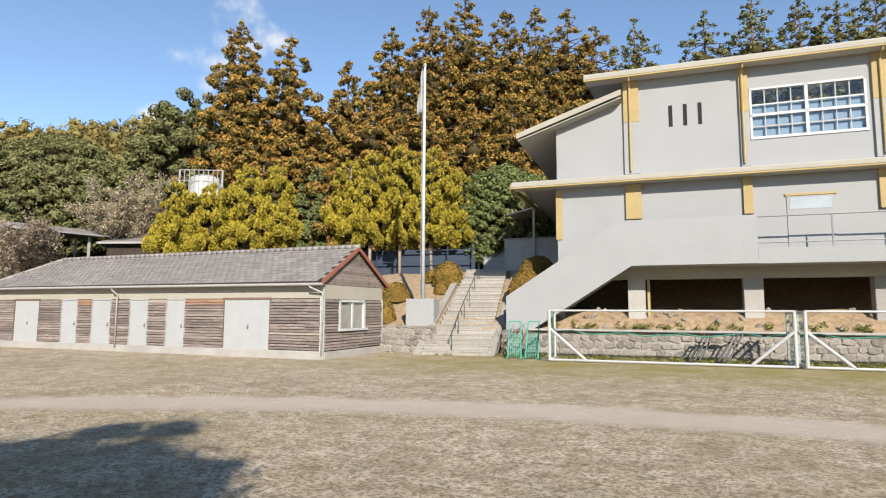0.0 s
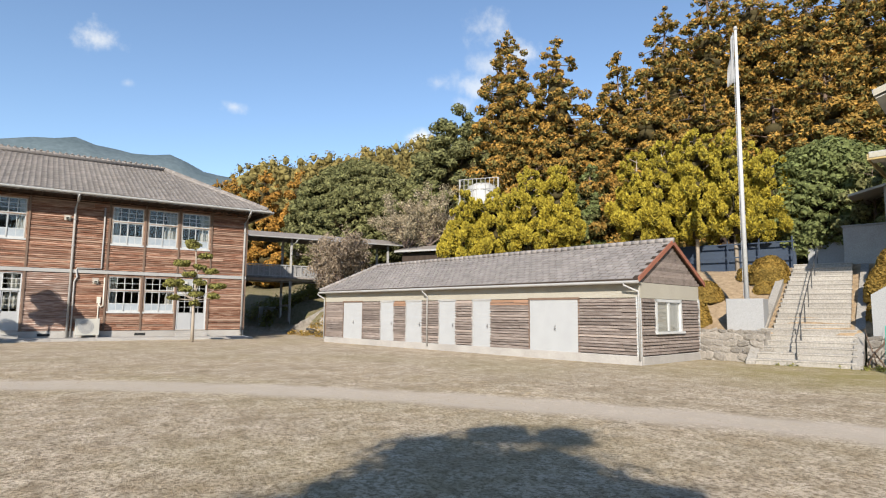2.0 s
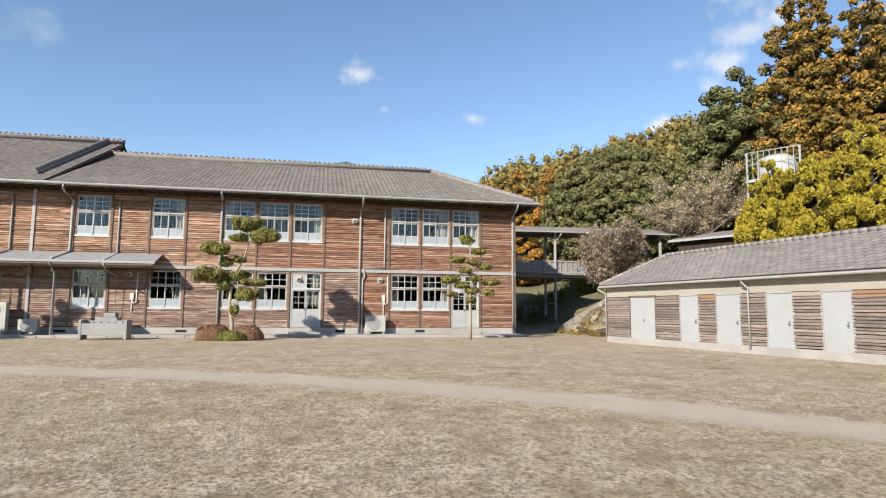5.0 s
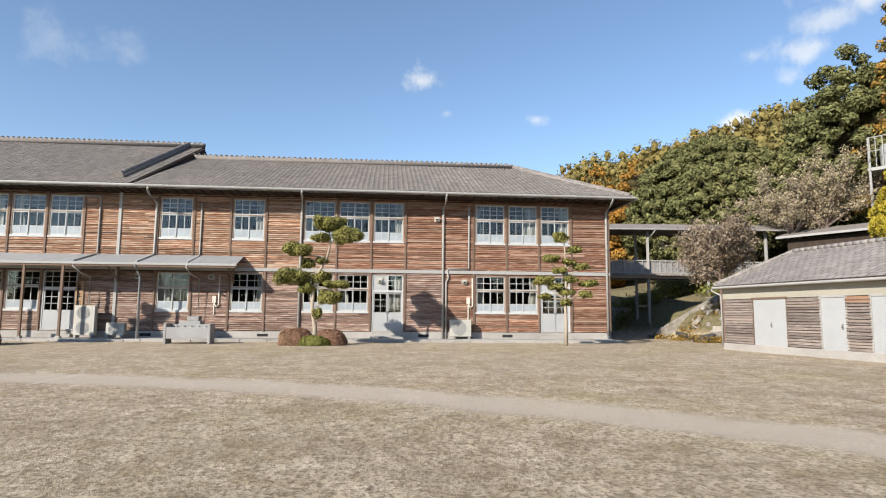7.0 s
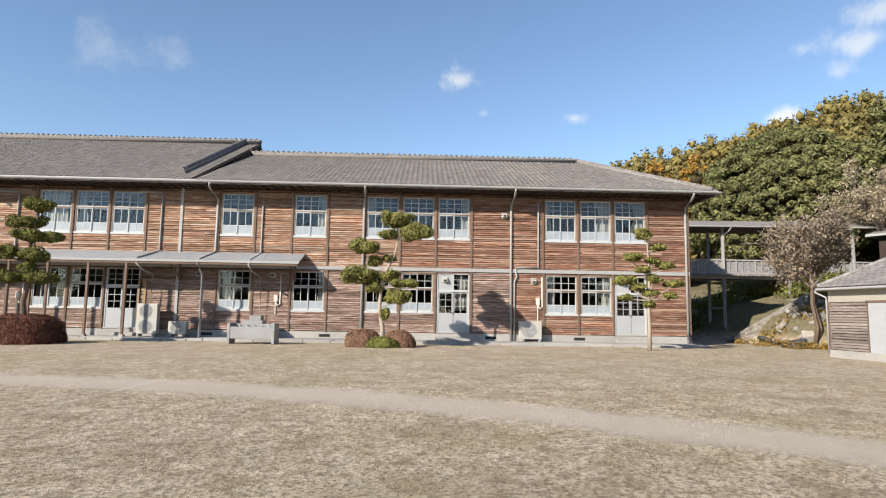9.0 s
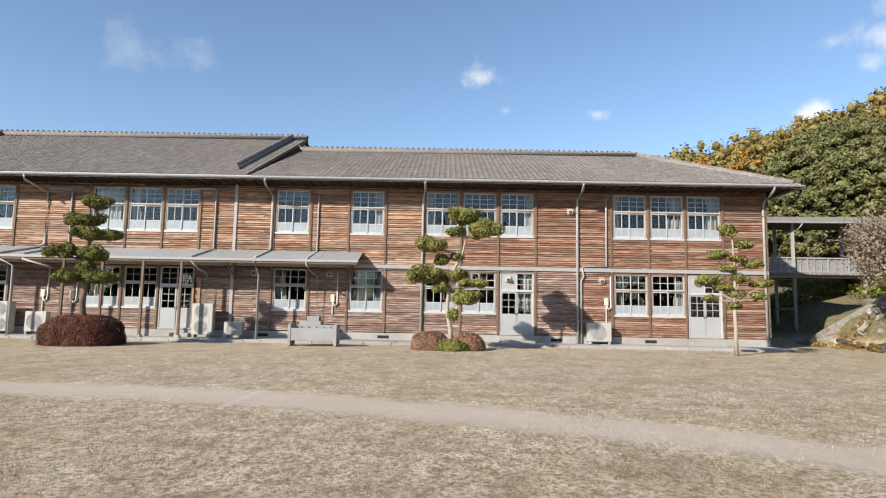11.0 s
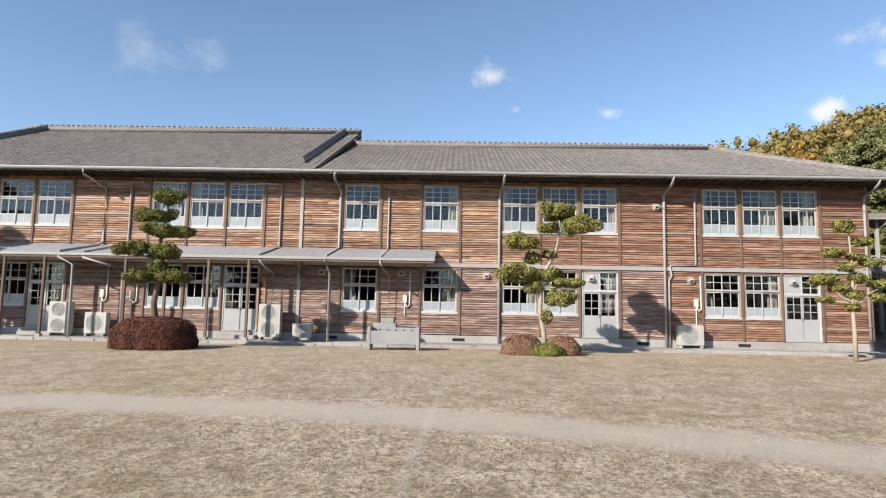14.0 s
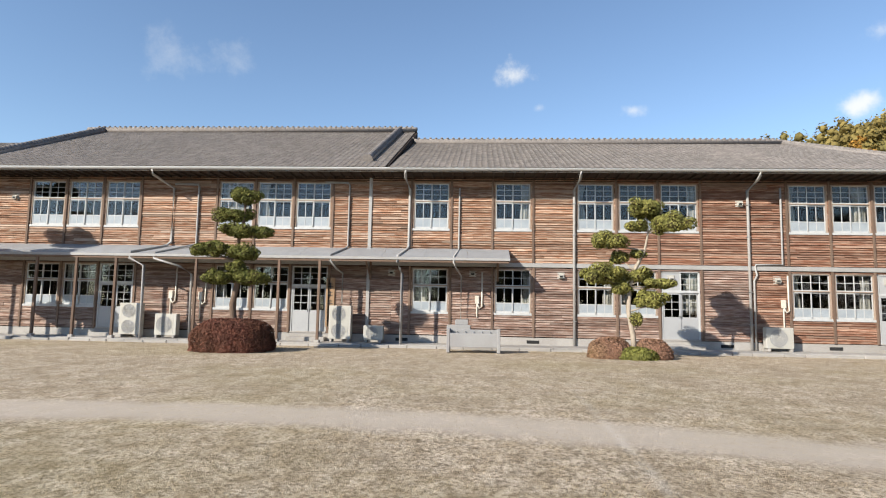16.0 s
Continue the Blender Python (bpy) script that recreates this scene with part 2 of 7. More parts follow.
M_ACGRILL = material("grey_fan_grille", (0.3, 0.3, 0.3), 0.5)
M_PIPEBEIGE = material("beige_pipe_cover", (0.62, 0.58, 0.5), 0.55, None, None, 6)
M_STONE = material("retaining_wall_stone", (0.35, 0.315, 0.275), 0.9, (0.22, 0.195, 0.168), (0.13, 0.118, 0.095), 5, (1, 1, 1), 22, 0.8, rand=0.22, spec=0.2, big=0.7, bumpd=0.04)
M_MORTAR = material("rough_joint_mortar", (0.33, 0.3, 0.262), 0.95, (0.21, 0.188, 0.16), (0.13, 0.115, 0.095), 4, fine=24, bump=0.6, big=0.6, bumpd=0.03)
M_STEP = material("worn_step_concrete", (0.335, 0.31, 0.275), 0.9, (0.27, 0.247, 0.217), (0.17, 0.152, 0.127), 2.6, (1, 1, 1), 18, 0.4, rand=0.14, spec=0.2, big=0.8, grain=0.5)
M_GLASS = glass_material("window_glass")
M_GOAL = material("white_tube_paint", (0.43, 0.43, 0.425), 0.45, (0.38, 0.38, 0.375), (0.3, 0.25, 0.21), 3, (1, 1, 1), 50, 0.05)
M_NET = material("green_net_cord", (0.05, 0.22, 0.15), 0.7, (0.07, 0.28, 0.2), None, 3)
M_GREENPAINT = material("sea_green_metal", (0.05, 0.3, 0.22), 0.5, (0.08, 0.34, 0.27), None, 3)
M_BLACKPIPE = material("black_tube", (0.025, 0.025, 0.028), 0.5, None, None, 5)
M_TYRE = material("old_tyre_rubber", (0.04, 0.04, 0.042), 0.85, (0.07, 0.068, 0.066), (0.1, 0.095, 0.09), 6, (1, 1, 1), 50, 0.3)
M_BARK = material("brown_bark", (0.17, 0.12, 0.09), 0.95, (0.11, 0.08, 0.06), None, 6, (1, 1, 0.3), 25, 0.7, spec=0.1, bumpd=0.03)
M_PALEBARK = material("pale_smooth_bark", (0.40, 0.34, 0.27), 0.9, (0.3, 0.25, 0.2), (0.2, 0.17, 0.13), 6, (1, 1, 0.4), 25, 0.5, spec=0.1, bumpd=0.02)
M_TWIG = material("grey_brown_twig", (0.20, 0.15, 0.125), 0.9, (0.27, 0.2, 0.17), None, 6, island=0.3)
def leaf_mat(name, base, alt, dark, tr=0.25, isl=0.4, scale=0.35):
    return material(name, base, 0.75, alt, dark, scale, (1, 1, 1), 9, 0.0, island=isl, spec=0.12, translucent=tr, big=0.55)
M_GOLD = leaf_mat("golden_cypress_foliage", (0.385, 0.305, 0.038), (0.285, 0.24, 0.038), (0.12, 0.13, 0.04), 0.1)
# Olive for downward sprigs: the golden crown's own shade put into the colour.
M_SHADEGOLD = leaf_mat("shaded_olive_cypress", (0.17, 0.145, 0.03), (0.11, 0.1, 0.028), (0.07, 0.075, 0.025), 0.1)
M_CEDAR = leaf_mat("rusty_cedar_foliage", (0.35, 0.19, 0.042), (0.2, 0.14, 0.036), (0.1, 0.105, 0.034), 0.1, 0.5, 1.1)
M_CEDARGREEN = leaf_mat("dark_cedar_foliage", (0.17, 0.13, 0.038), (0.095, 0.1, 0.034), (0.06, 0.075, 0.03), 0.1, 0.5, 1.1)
M_ORANGELEAF = leaf_mat("orange_cedar_foliage", (0.40, 0.20, 0.04), (0.29, 0.155, 0.035), (0.15, 0.11, 0.03), 0.15)
M_BROADLEAF = leaf_mat("glossy_evergreen_leaf", (0.165, 0.162, 0.066), (0.115, 0.12, 0.048), (0.22, 0.2, 0.088), 0.12, 0.5)
M_GREENLEAF = leaf_mat("fresh_evergreen_leaf", (0.15, 0.17, 0.06), (0.11, 0.13, 0.045), (0.2, 0.21, 0.085), 0.15)
M_NIWAKI = leaf_mat("clipped_pine_green", (0.24, 0.225, 0.065), (0.15, 0.15, 0.045), (0.33, 0.285, 0.09), 0.1, 0.55, scale=3)
M_NIWAKIDARK = leaf_mat("clipped_dark_green", (0.15, 0.15, 0.04), (0.10, 0.11, 0.035), (0.2, 0.18, 0.055), 0.1, scale=3)
M_REDHEDGE = leaf_mat("reddish_winter_azalea", (0.16, 0.065, 0.045), (0.115, 0.055, 0.04), (0.14, 0.09, 0.05), 0.2, scale=4)
M_AZALEA = leaf_mat("olive_brown_azalea", (0.30, 0.19, 0.045), (0.23, 0.155, 0.04), (0.16, 0.135, 0.045), 0.25, scale=3)
M_PALEHEDGE = leaf_mat("pale_pink_brown_shrub", (0.30, 0.17, 0.115), (0.24, 0.14, 0.09), (0.2, 0.18, 0.07), 0.2, scale=4)
M_WEED = leaf_mat("fresh_green_weeds", (0.221, 0.221, 0.0595), (0.17, 0.17, 0.051), None, 0.3, scale=4)
M_HILL = leaf_mat("hill_forest_foliage", (0.21, 0.165, 0.055), (0.15, 0.14, 0.055), (0.27, 0.165, 0.045), 0.12, scale=0.09)
M_BROWNBUSH = leaf_mat("dry_brown_leaf", (0.3125, 0.2438, 0.175), (0.225, 0.1812, 0.1313), None, 0.2, scale=2)
M_PALELEAF = leaf_mat("pale_withered_leaf", (0.41, 0.34, 0.23), (0.32, 0.265, 0.175), (0.23, 0.21, 0.11), 0.2, scale=1.5)
M_STRAW = leaf_mat("dry_straw_blade", (0.36, 0.28, 0.18), (0.25, 0.185, 0.115), (0.24, 0.21, 0.09), 0.1, 0.5, 1.5)
# Woods colour shifted to blue-grey, with the haze of distance painted in.
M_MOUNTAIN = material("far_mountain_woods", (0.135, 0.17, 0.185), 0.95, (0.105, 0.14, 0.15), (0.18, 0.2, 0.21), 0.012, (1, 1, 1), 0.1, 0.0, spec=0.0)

# ---- geometry helpers ----
class Geo:
    """Collects vertices and faces of one mesh."""
    def __init__(self):
        self.v, self.f = [], []
    def add(self, verts, faces):
        k = len(self.v)
        self.v.extend(verts)
        self.f.extend([tuple(i + k for i in f) for f in faces])
        return self
    def box(self, x0, y0, z0, x1, y1, z1, c=0.0):
        if c <= 0:
            return self.add([(x, y, z) for z in (z0, z1) for y in (y0, y1) for x in (x0, x1)],
                            [(0, 2, 3, 1), (4, 5, 7, 6), (0, 1, 5, 4), (2, 6, 7, 3), (0, 4, 6, 2), (1, 3, 7, 5)])
        bm = bmesh.new()
        bmesh.ops.create_cube(bm, size=1)
        for w in bm.verts:
            w.co = Vector(((x0 + x1) / 2 + w.co.x * (x1 - x0), (y0 + y1) / 2 + w.co.y * (y1 - y0), (z0 + z1) / 2 + w.co.z * (z1 - z0)))
        bmesh.ops.bevel(bm, geom=list(bm.edges), offset=c, segments=1, affect="EDGES")
        bm.verts.index_update()
        self.add([tuple(w.co) for w in bm.verts], [tuple(w.index for w in f.verts) for f in bm.faces])
        bm.free()
        return self
    def tube(self, pts, r, n=8, cap=True):
        pts = [Vector(p) for p in pts]
        rs = r if isinstance(r, (list, tuple)) else [r] * len(pts)
        k = len(self.v)
        for i, p in enumerate(pts):
            d = (pts[min(i + 1, len(pts) - 1)] - pts[max(i - 1, 0)]).normalized()
            a = d.orthogonal().normalized() if abs(d.z) > 0.95 else d.cross(Vector((0, 0, 1))).normalized()
            b = d.cross(a)
            for j in range(n):
                t = 2 * math.pi * j / n
                self.v.append(tuple(p + (a * math.cos(t) + b * math.sin(t)) * rs[i]))
        for i in range(len(pts) - 1):
            for j in range(n):
                q = k + i * n
                self.f.append((q + j, q + (j + 1) % n, q + n + (j + 1) % n, q + n + j))
        if cap:
            self.f.append(tuple(k + j for j in range(n))[::-1])
            self.f.append(tuple(k + (len(pts) - 1) * n + j for j in range(n)))
        return self
    def prism(self, poly, axis, a, b):
        """A polygon of two coordinates, drawn out along the axis from a to b."""
        def put(p, t):
            q = list(p)
            q.insert("xyz".index(axis), t)
            return tuple(q)
        n = len(poly)
        self.add([put(p, a) for p in poly] + [put(p, b) for p in poly],
                 [tuple(range(n))[::-1], tuple(range(n, 2 * n))] + [(i, (i + 1) % n, n + (i + 1) % n, n + i) for i in range(n)])
        return self

def mesh_object(name, geo, mat, parent=None, label="", smooth=False):
    me = bpy.data.meshes.new(name)
    me.from_pydata(geo.v, [], geo.f)
    me.materials.append(mat)
    bm = bmesh.new()
    bm.from_mesh(me)
    bmesh.ops.recalc_face_normals(bm, faces=bm.faces)
    bm.to_mesh(me)
    bm.free()
    if smooth:
        me.polygons.foreach_set("use_smooth", [True] * len(me.polygons))
    ob = new(name, me)
    if parent:
        ob.parent = parent
    if label:
        ob["label"] = label
    return ob

def part(name, geo, mat, parent, label="", smooth=False):
    return mesh_object(name, geo, mat, parent, label, smooth)

def share(ob, parent, loc=(0, 0, 0), rot=(0, 0, 0), scale=(1, 1, 1)):
    """Another piece on the same mesh."""
    o = bpy.data.objects.new(ob.name.split(".")[0], ob.data)
    scene.collection.objects.link(o)
    o.parent, o.location, o.rotation_euler, o.scale = parent, loc, rot, scale
    return o

def thing(name, label, category, m=None, group="", kind=""):
    ob = new(name)
    ob.empty_display_size = 0.2
    if m is not None:
        ob.matrix_basis = m
    return tagged(ob, label, category, group, kind)

def cloud_mesh(name, pts, nrm, size, mat, parent=None, smooth=False, aspect=1.0, jitter=0.42, rng=None, spray=None):
    """Leaves: one small bent card at each point, turned about its own direction; with spray, one pointed sprig that leans outwards by that share."""
    rng = rng or np.random.default_rng(5)
    n = len(pts)
    d = nrm + rng.normal(0, jitter, (n, 3))
    d /= np.linalg.norm(d, axis=1)[:, None] + 1e-9
    a = np.cross(d, rng.normal(0, 1, (n, 3)))
    a /= np.linalg.norm(a, axis=1)[:, None] + 1e-9
    b = np.cross(d, a)
    s = (size * rng.uniform(0.6, 1.4, n))[:, None]
    c = 4 if spray is None else 3
    v = np.empty((n, c, 3))
    if spray is None:
        v[:, 0] = pts - a * s * aspect
        v[:, 1] = pts - b * s * 0.5 + d * s * 0.18
        v[:, 2] = pts + a * s * aspect
        v[:, 3] = pts + b * s * 0.5 + d * s * 0.18
    else:
        a = a * (1 - spray) + d * spray
        v[:, 0] = pts - a * s * 0.6 - b * s * 0.5
        v[:, 1] = pts - a * s * 0.6 + b * s * 0.5
        v[:, 2] = pts + a * s * 1.1 * aspect
    me = bpy.data.meshes.new(name)
    me.vertices.add(n * c)
    me.vertices.foreach_set("co", v.reshape(-1))
    me.loops.add(n * c)
    me.loops.foreach_set("vertex_index", np.arange(n * c, dtype=np.int32))
    me.polygons.add(n)
    me.polygons.foreach_set("loop_start", np.arange(0, n * c, c, dtype=np.int32))
    me.polygons.foreach_set("loop_total", np.full(n, c, dtype=np.int32))
    me.materials.append(mat)
    me.update()
    me.validate()
    ob = new(name, me)
    if parent:
        ob.parent = parent
    return ob

def lumps(rng, centres, radii, n, shell=0.55):
    """Points and outward directions spread over the outer part of ellipsoids."""
    centres, radii = np.asarray(centres, float), np.asarray(radii, float)
    w = (radii[:, 0] * radii[:, 1] * radii[:, 2]) ** (2 / 3)
    k = rng.choice(len(centres), n, p=w / w.sum())
    d = rng.normal(0, 1, (n, 3))
    d /= np.linalg.norm(d, axis=1)[:, None]
    r = shell + (1 - shell) * rng.random(n) ** 0.5
    return centres[k] + d * radii[k] * r[:, None], d

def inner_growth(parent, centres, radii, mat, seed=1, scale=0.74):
    """An uneven lump inside each leaf clump; dark ones paint the crown's inner shade."""
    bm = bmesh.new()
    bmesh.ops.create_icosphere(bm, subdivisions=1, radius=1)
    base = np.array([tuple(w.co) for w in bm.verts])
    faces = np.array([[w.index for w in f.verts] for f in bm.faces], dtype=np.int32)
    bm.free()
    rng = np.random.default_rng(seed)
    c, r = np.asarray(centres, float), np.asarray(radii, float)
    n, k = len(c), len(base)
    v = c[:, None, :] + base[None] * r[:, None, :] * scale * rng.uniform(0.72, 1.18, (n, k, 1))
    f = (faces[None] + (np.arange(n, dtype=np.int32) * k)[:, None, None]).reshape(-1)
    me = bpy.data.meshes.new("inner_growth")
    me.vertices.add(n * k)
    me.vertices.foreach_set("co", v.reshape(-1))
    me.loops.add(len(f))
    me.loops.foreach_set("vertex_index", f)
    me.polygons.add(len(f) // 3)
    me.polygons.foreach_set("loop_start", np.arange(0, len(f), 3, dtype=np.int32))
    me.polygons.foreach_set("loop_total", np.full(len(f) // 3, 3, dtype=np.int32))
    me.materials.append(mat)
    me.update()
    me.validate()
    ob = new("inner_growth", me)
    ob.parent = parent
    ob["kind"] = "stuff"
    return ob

def subtract(lo, hi, holes):
    out, x = [], lo
    for a, b in sorted(holes):
        if a > x:
            out.append((x, min(a, hi)))
        x = max(x, b)
        if x >= hi:
            break
    if x < hi:
        out.append((x, hi))
    return [(a, b) for a, b in out if b - a > 0.02]

def siding(z0, z1, lo, hi, holes, rng, put, step=0.098, seg=3.64, single=None):
    """Lapped boards between lo and hi, as one mesh, or each its own part where single(geo) is given; put(t, out, z) places a vertex along the wall."""
    g = Geo()
    z = z0
    while z < z1 - 0.03:
        top = min(z + step + 0.02, z1)
        for a, b in subtract(lo, hi, [(h[0], h[1]) for h in holes if h[2] < z + step * 0.7 and h[3] > z + step * 0.3]):
            t = a
            while t < b - 0.01:
                e = min(b, t + seg * rng.uniform(0.6, 1.2))
                if b - e < 0.4:
                    e = b
                o = rng.uniform(-0.008, 0.02)
                dz, sag = rng.uniform(-0.012, 0.012), rng.uniform(-0.01, 0.01)
                pts = [(t + 0.003, 0.066 + o, z + dz), (e - 0.003, 0.066 + o, z + dz + sag), (e - 0.003, 0.004 + o, top), (t + 0.003, 0.004 + o, top),
                       (t + 0.002, -0.004, z + dz), (e - 0.002, -0.004, z + dz + sag)]
                faces = [(0, 1, 2, 3), (4, 5, 1, 0), (4, 0, 3), (5, 2, 1)]
                if single:
                    single(Geo().add([put(*p) for p in pts], faces))
                else:
                    g.add([put(*p) for p in pts], faces)
                t = e
        z += step
    return g

def tiles(p0, along, up, n_along, n_up, w, h, keep=None, lift=0.035):
    """Wavy pantiles laid in courses on a slope, one mesh."""
    along, up = Vector(along), Vector(up)
    nor = along.cross(up).normalized()
    if nor.z < 0:
        nor = -nor
    prof = [(0.0, 0.0), (0.22, -0.35), (0.5, -0.45), (0.74, 0.1), (0.88, 0.55), (1.04, 0.1)]
    v, f = [], []
    p0 = Vector(p0)
    r = random.Random(3)
    for j in range(n_up):
        for i in range(n_along):
            if keep and not keep((i + 0.5) * w, (j + 0.5) * h):
                continue
            k = len(v)
            dz = r.uniform(-0.004, 0.004)
            for s, e in ((-0.02, lift), (1.08, 0.012)):
                for q, hh in prof:
                    v.append(tuple(p0 + along * ((i + q) * w) + up * ((j + s) * h) + nor * (e + hh * 0.034 + dz)))
            m = len(prof)
            for c in range(m - 1):
                f.append((k + c, k + c + 1, k + m + c + 1, k + m + c))
            for c in range(m):
                v.append(tuple(Vector(v[k + c]) - nor * 0.03))
            for c in range(m - 1):
                f.append((k + 2 * m + c, k + 2 * m + c + 1, k + c + 1, k + c))
    g = Geo()
    g.v, g.f = v, f
    return g

def quick_object(name, g, mat, parent=None):
    me = bpy.data.meshes.new(name)
    me.from_pydata(g.v, [], g.f)
    me.materials.append(mat)
    ob = new(name, me)
    if parent:
        ob.parent = parent
    return ob

# ---- ground ----
SHED = pose(-12.45, 14.95, 0, 0, 0, 8.5)
HALL = pose(-8.0, 20.5, 0, 0, 0, 11.5)
STAIR = pose(-10.93, 18.76, 0, 0, 0, 17.5)
HALL_INV = HALL.inverted()

def smooth(a, b, x):
    t = min(1, max(0, (x - a) / (b - a)))
    return t * t * (3 - 2 * t)

def height(x, y):
    """The yard is level; behind the retaining walls a bank climbs to a terrace, then to the wooded hill."""
    q = HALL_INV @ Vector((x, y, 0))
    v = q.y
    if x < -15:
        v -= 0.9 * smooth(-15, -24, x)
    z = 0.0
    start = 0.3 if -6.5 < q.x < -3 else 0.95
    if v > start:
        z = 1.0 + 2.7 * min(1, max(0, (v - 1.0) / 6.2))
        if q.x > 0.4:
            z = 1.0 + 0.75 * smooth(0.9, 2.6, v) + 1.95 * smooth(5.0, 9.0, v)
        if x < -15:
            z = z * smooth(0.7, 2.4, v)
    # wooded hill: a ridge about a hundred metres off, higher towards the north-west
    dx, dy = x + 7, y + 3
    r = math.hypot(dx, dy)
    az = math.degrees(math.atan2(dy, -dx))
    top = 23 * smooth(9, 19, az) + 7 * smooth(18, 40, az) - 30 * smooth(95, 140, az)
    top = max(0, top)
    z += max(0, top - z) * smooth(56, 112, r) * (1 - 0.85 * smooth(125, 330, r))
    if z < 0.02:
        z = 0.02 * (noise.noise(Vector((x * 0.15, y * 0.15, 0))) - 0.4)
    elif v > 1.6 and r > 20:
        z += 0.18 * noise.noise(Vector((x * 0.5, y * 0.5, 3)))
    return z

def axis(lo, hi, centre, fine):
    out, s, x = [centre], fine, centre
    for sign in (1, -1):
        x, s = centre, fine
        while (x < hi if sign > 0 else x > lo):
            if abs(x - centre) > 36:
                s *= 1.13
            x += sign * s
            out.append(x)
    return sorted(out)

gx, gy = axis(-1500, 1500, -18, 0.45), axis(-1500, 1500, 6, 0.45)
g = Geo()
g.v = [(x, y, height(x, y)) for y in gy for x in gx]
nx = len(gx)
g.f = [(j * nx + i, j * nx + i + 1, (j + 1) * nx + i + 1, (j + 1) * nx + i) for j in range(len(gy) - 1) for i in range(nx - 1)]

def ground_material():
    m = bpy.data.materials.new("dry_schoolyard_turf")
    m.use_nodes = True
    n, l = m.node_tree.nodes, m.node_tree.links
    b = n["Principled BSDF"]
    b.inputs["Roughness"].default_value = 0.95
    b.inputs["Specular IOR Level"].default_value = 0.1
    co = n.new("ShaderNodeNewGeometry")
    def noise_node(sc, det=5, rough=0.55):
        t = n.new("ShaderNodeTexNoise")
        t.inputs["Scale"].default_value, t.inputs["Detail"].default_value, t.inputs["Roughness"].default_value = sc, det, rough
        l.new(co.outputs["Position"], t.inputs["Vector"])
        return t.outputs["Fac"]
    def rng_node(src, lo, hi, a=0.0, c=1.0):
        r = n.new("ShaderNodeMapRange")
        for k, q in (("From Min", lo), ("From Max", hi), ("To Min", a), ("To Max", c)):
            r.inputs[k].default_value = q
        l.new(src, r.inputs["Value"])
        return r.outputs["Result"]
    def op(kind, a, c):
        x = n.new("ShaderNodeMath")
        x.operation = kind
        for i, q in enumerate((a, c)):
            if isinstance(q, (int, float)):
                x.inputs[i].default_value = q
            else:
                l.new(q, x.inputs[i])
        return x.outputs[0]
    def mix(fac, c1, c2):
        x = n.new("ShaderNodeMixRGB")
        for s, q in (("Fac", fac), ("Color1", c1), ("Color2", c2)):
            if isinstance(q, (int, float)):
                x.inputs[s].default_value = q
            elif isinstance(q, tuple):
                x.inputs[s].default_value = (*q, 1)
            else:
                l.new(q, x.inputs[s])
        return x.outputs["Color"]
    sandy, straw, brown, green = (0.71, 0.6, 0.465), (0.48, 0.38, 0.26), (0.17, 0.125, 0.08), (0.28, 0.24, 0.09)
    fine, mid, patch, large = noise_node(17, 8, 0.75), noise_node(4.5, 7, 0.7), noise_node(0.75, 6, 0.6), noise_node(0.16, 4)
    streak = noise_node(1.9, 9, 0.72)
    c = mix(rng_node(streak, 0.38, 0.62), straw, sandy)
    c = mix(op("MULTIPLY", rng_node(fine, 0.48, 0.57), 0.8), c, brown)
    c = mix(op("MULTIPLY", rng_node(mid, 0.48, 0.64), 0.72), c, (0.19, 0.145, 0.095))
    c = mix(op("MULTIPLY", rng_node(patch, 0.45, 0.7), 0.5), c, (0.23, 0.175, 0.11))
    # greener turf in the strip near the buildings
    sep = n.new("ShaderNodeSeparateXYZ")
    l.new(co.outputs["Position"], sep.inputs[0])
    c = mix(op("MULTIPLY", rng_node(large, 0.48, 0.66), 0.22), c, green)
    near = op("MULTIPLY", rng_node(op("ADD", sep.outputs["Y"], op("MULTIPLY", sep.outputs["X"], -0.16)), 13.0, 18.0), rng_node(sep.outputs["X"], -16, -6))
    c = mix(op("MULTIPLY", near, rng_node(patch, 0.3, 0.6, 0.25, 0.85)), c, (0.27, 0.225, 0.07))
    # bare running track, an arc trodden into the yard
    vs = n.new("ShaderNodeVectorMath")
    vs.operation = "DISTANCE"
    cx = n.new("ShaderNodeCombineXYZ")
    l.new(sep.outputs["X"], cx.inputs[0])
    l.new(sep.outputs["Y"], cx.inputs[1])
    l.new(cx.outputs[0], vs.inputs[0])
    vs.inputs[1].default_value = TRACK
    off = op("ABSOLUTE", op("SUBTRACT", op("ADD", vs.outputs["Value"], rng_node(patch, 0, 1, -0.5, 0.5)), TRACK_R), 0)
    track = op("MULTIPLY", rng_node(off, 0.5, 1.05, 0.85, 0), rng_node(mid, 0.25, 0.55, 0.55, 1))
    c = mix(track, c, mix(rng_node(fine, 0.3, 0.7), (0.43, 0.365, 0.30), (0.51, 0.44, 0.365)))
    # a faded chalk line across the yard
    line = op("ABSOLUTE", op("ADD", op("ADD", sep.outputs["Y"], op("MULTIPLY", sep.outputs["X"], 0.03)), 9.72), 0)
    line = op("MULTIPLY", rng_node(line, 0.02, 0.11, 0.3, 0), op("MULTIPLY", rng_node(mid, 0.35, 0.55), op("MULTIPLY", rng_node(sep.outputs["X"], -26, -19), rng_node(sep.outputs["X"], -8, -14))))
    c = mix(line, c, (0.62, 0.57, 0.5))
    # bare soil and leaf litter on the banks
    bank = rng_node(sep.outputs["Z"], 0.25, 0.7)
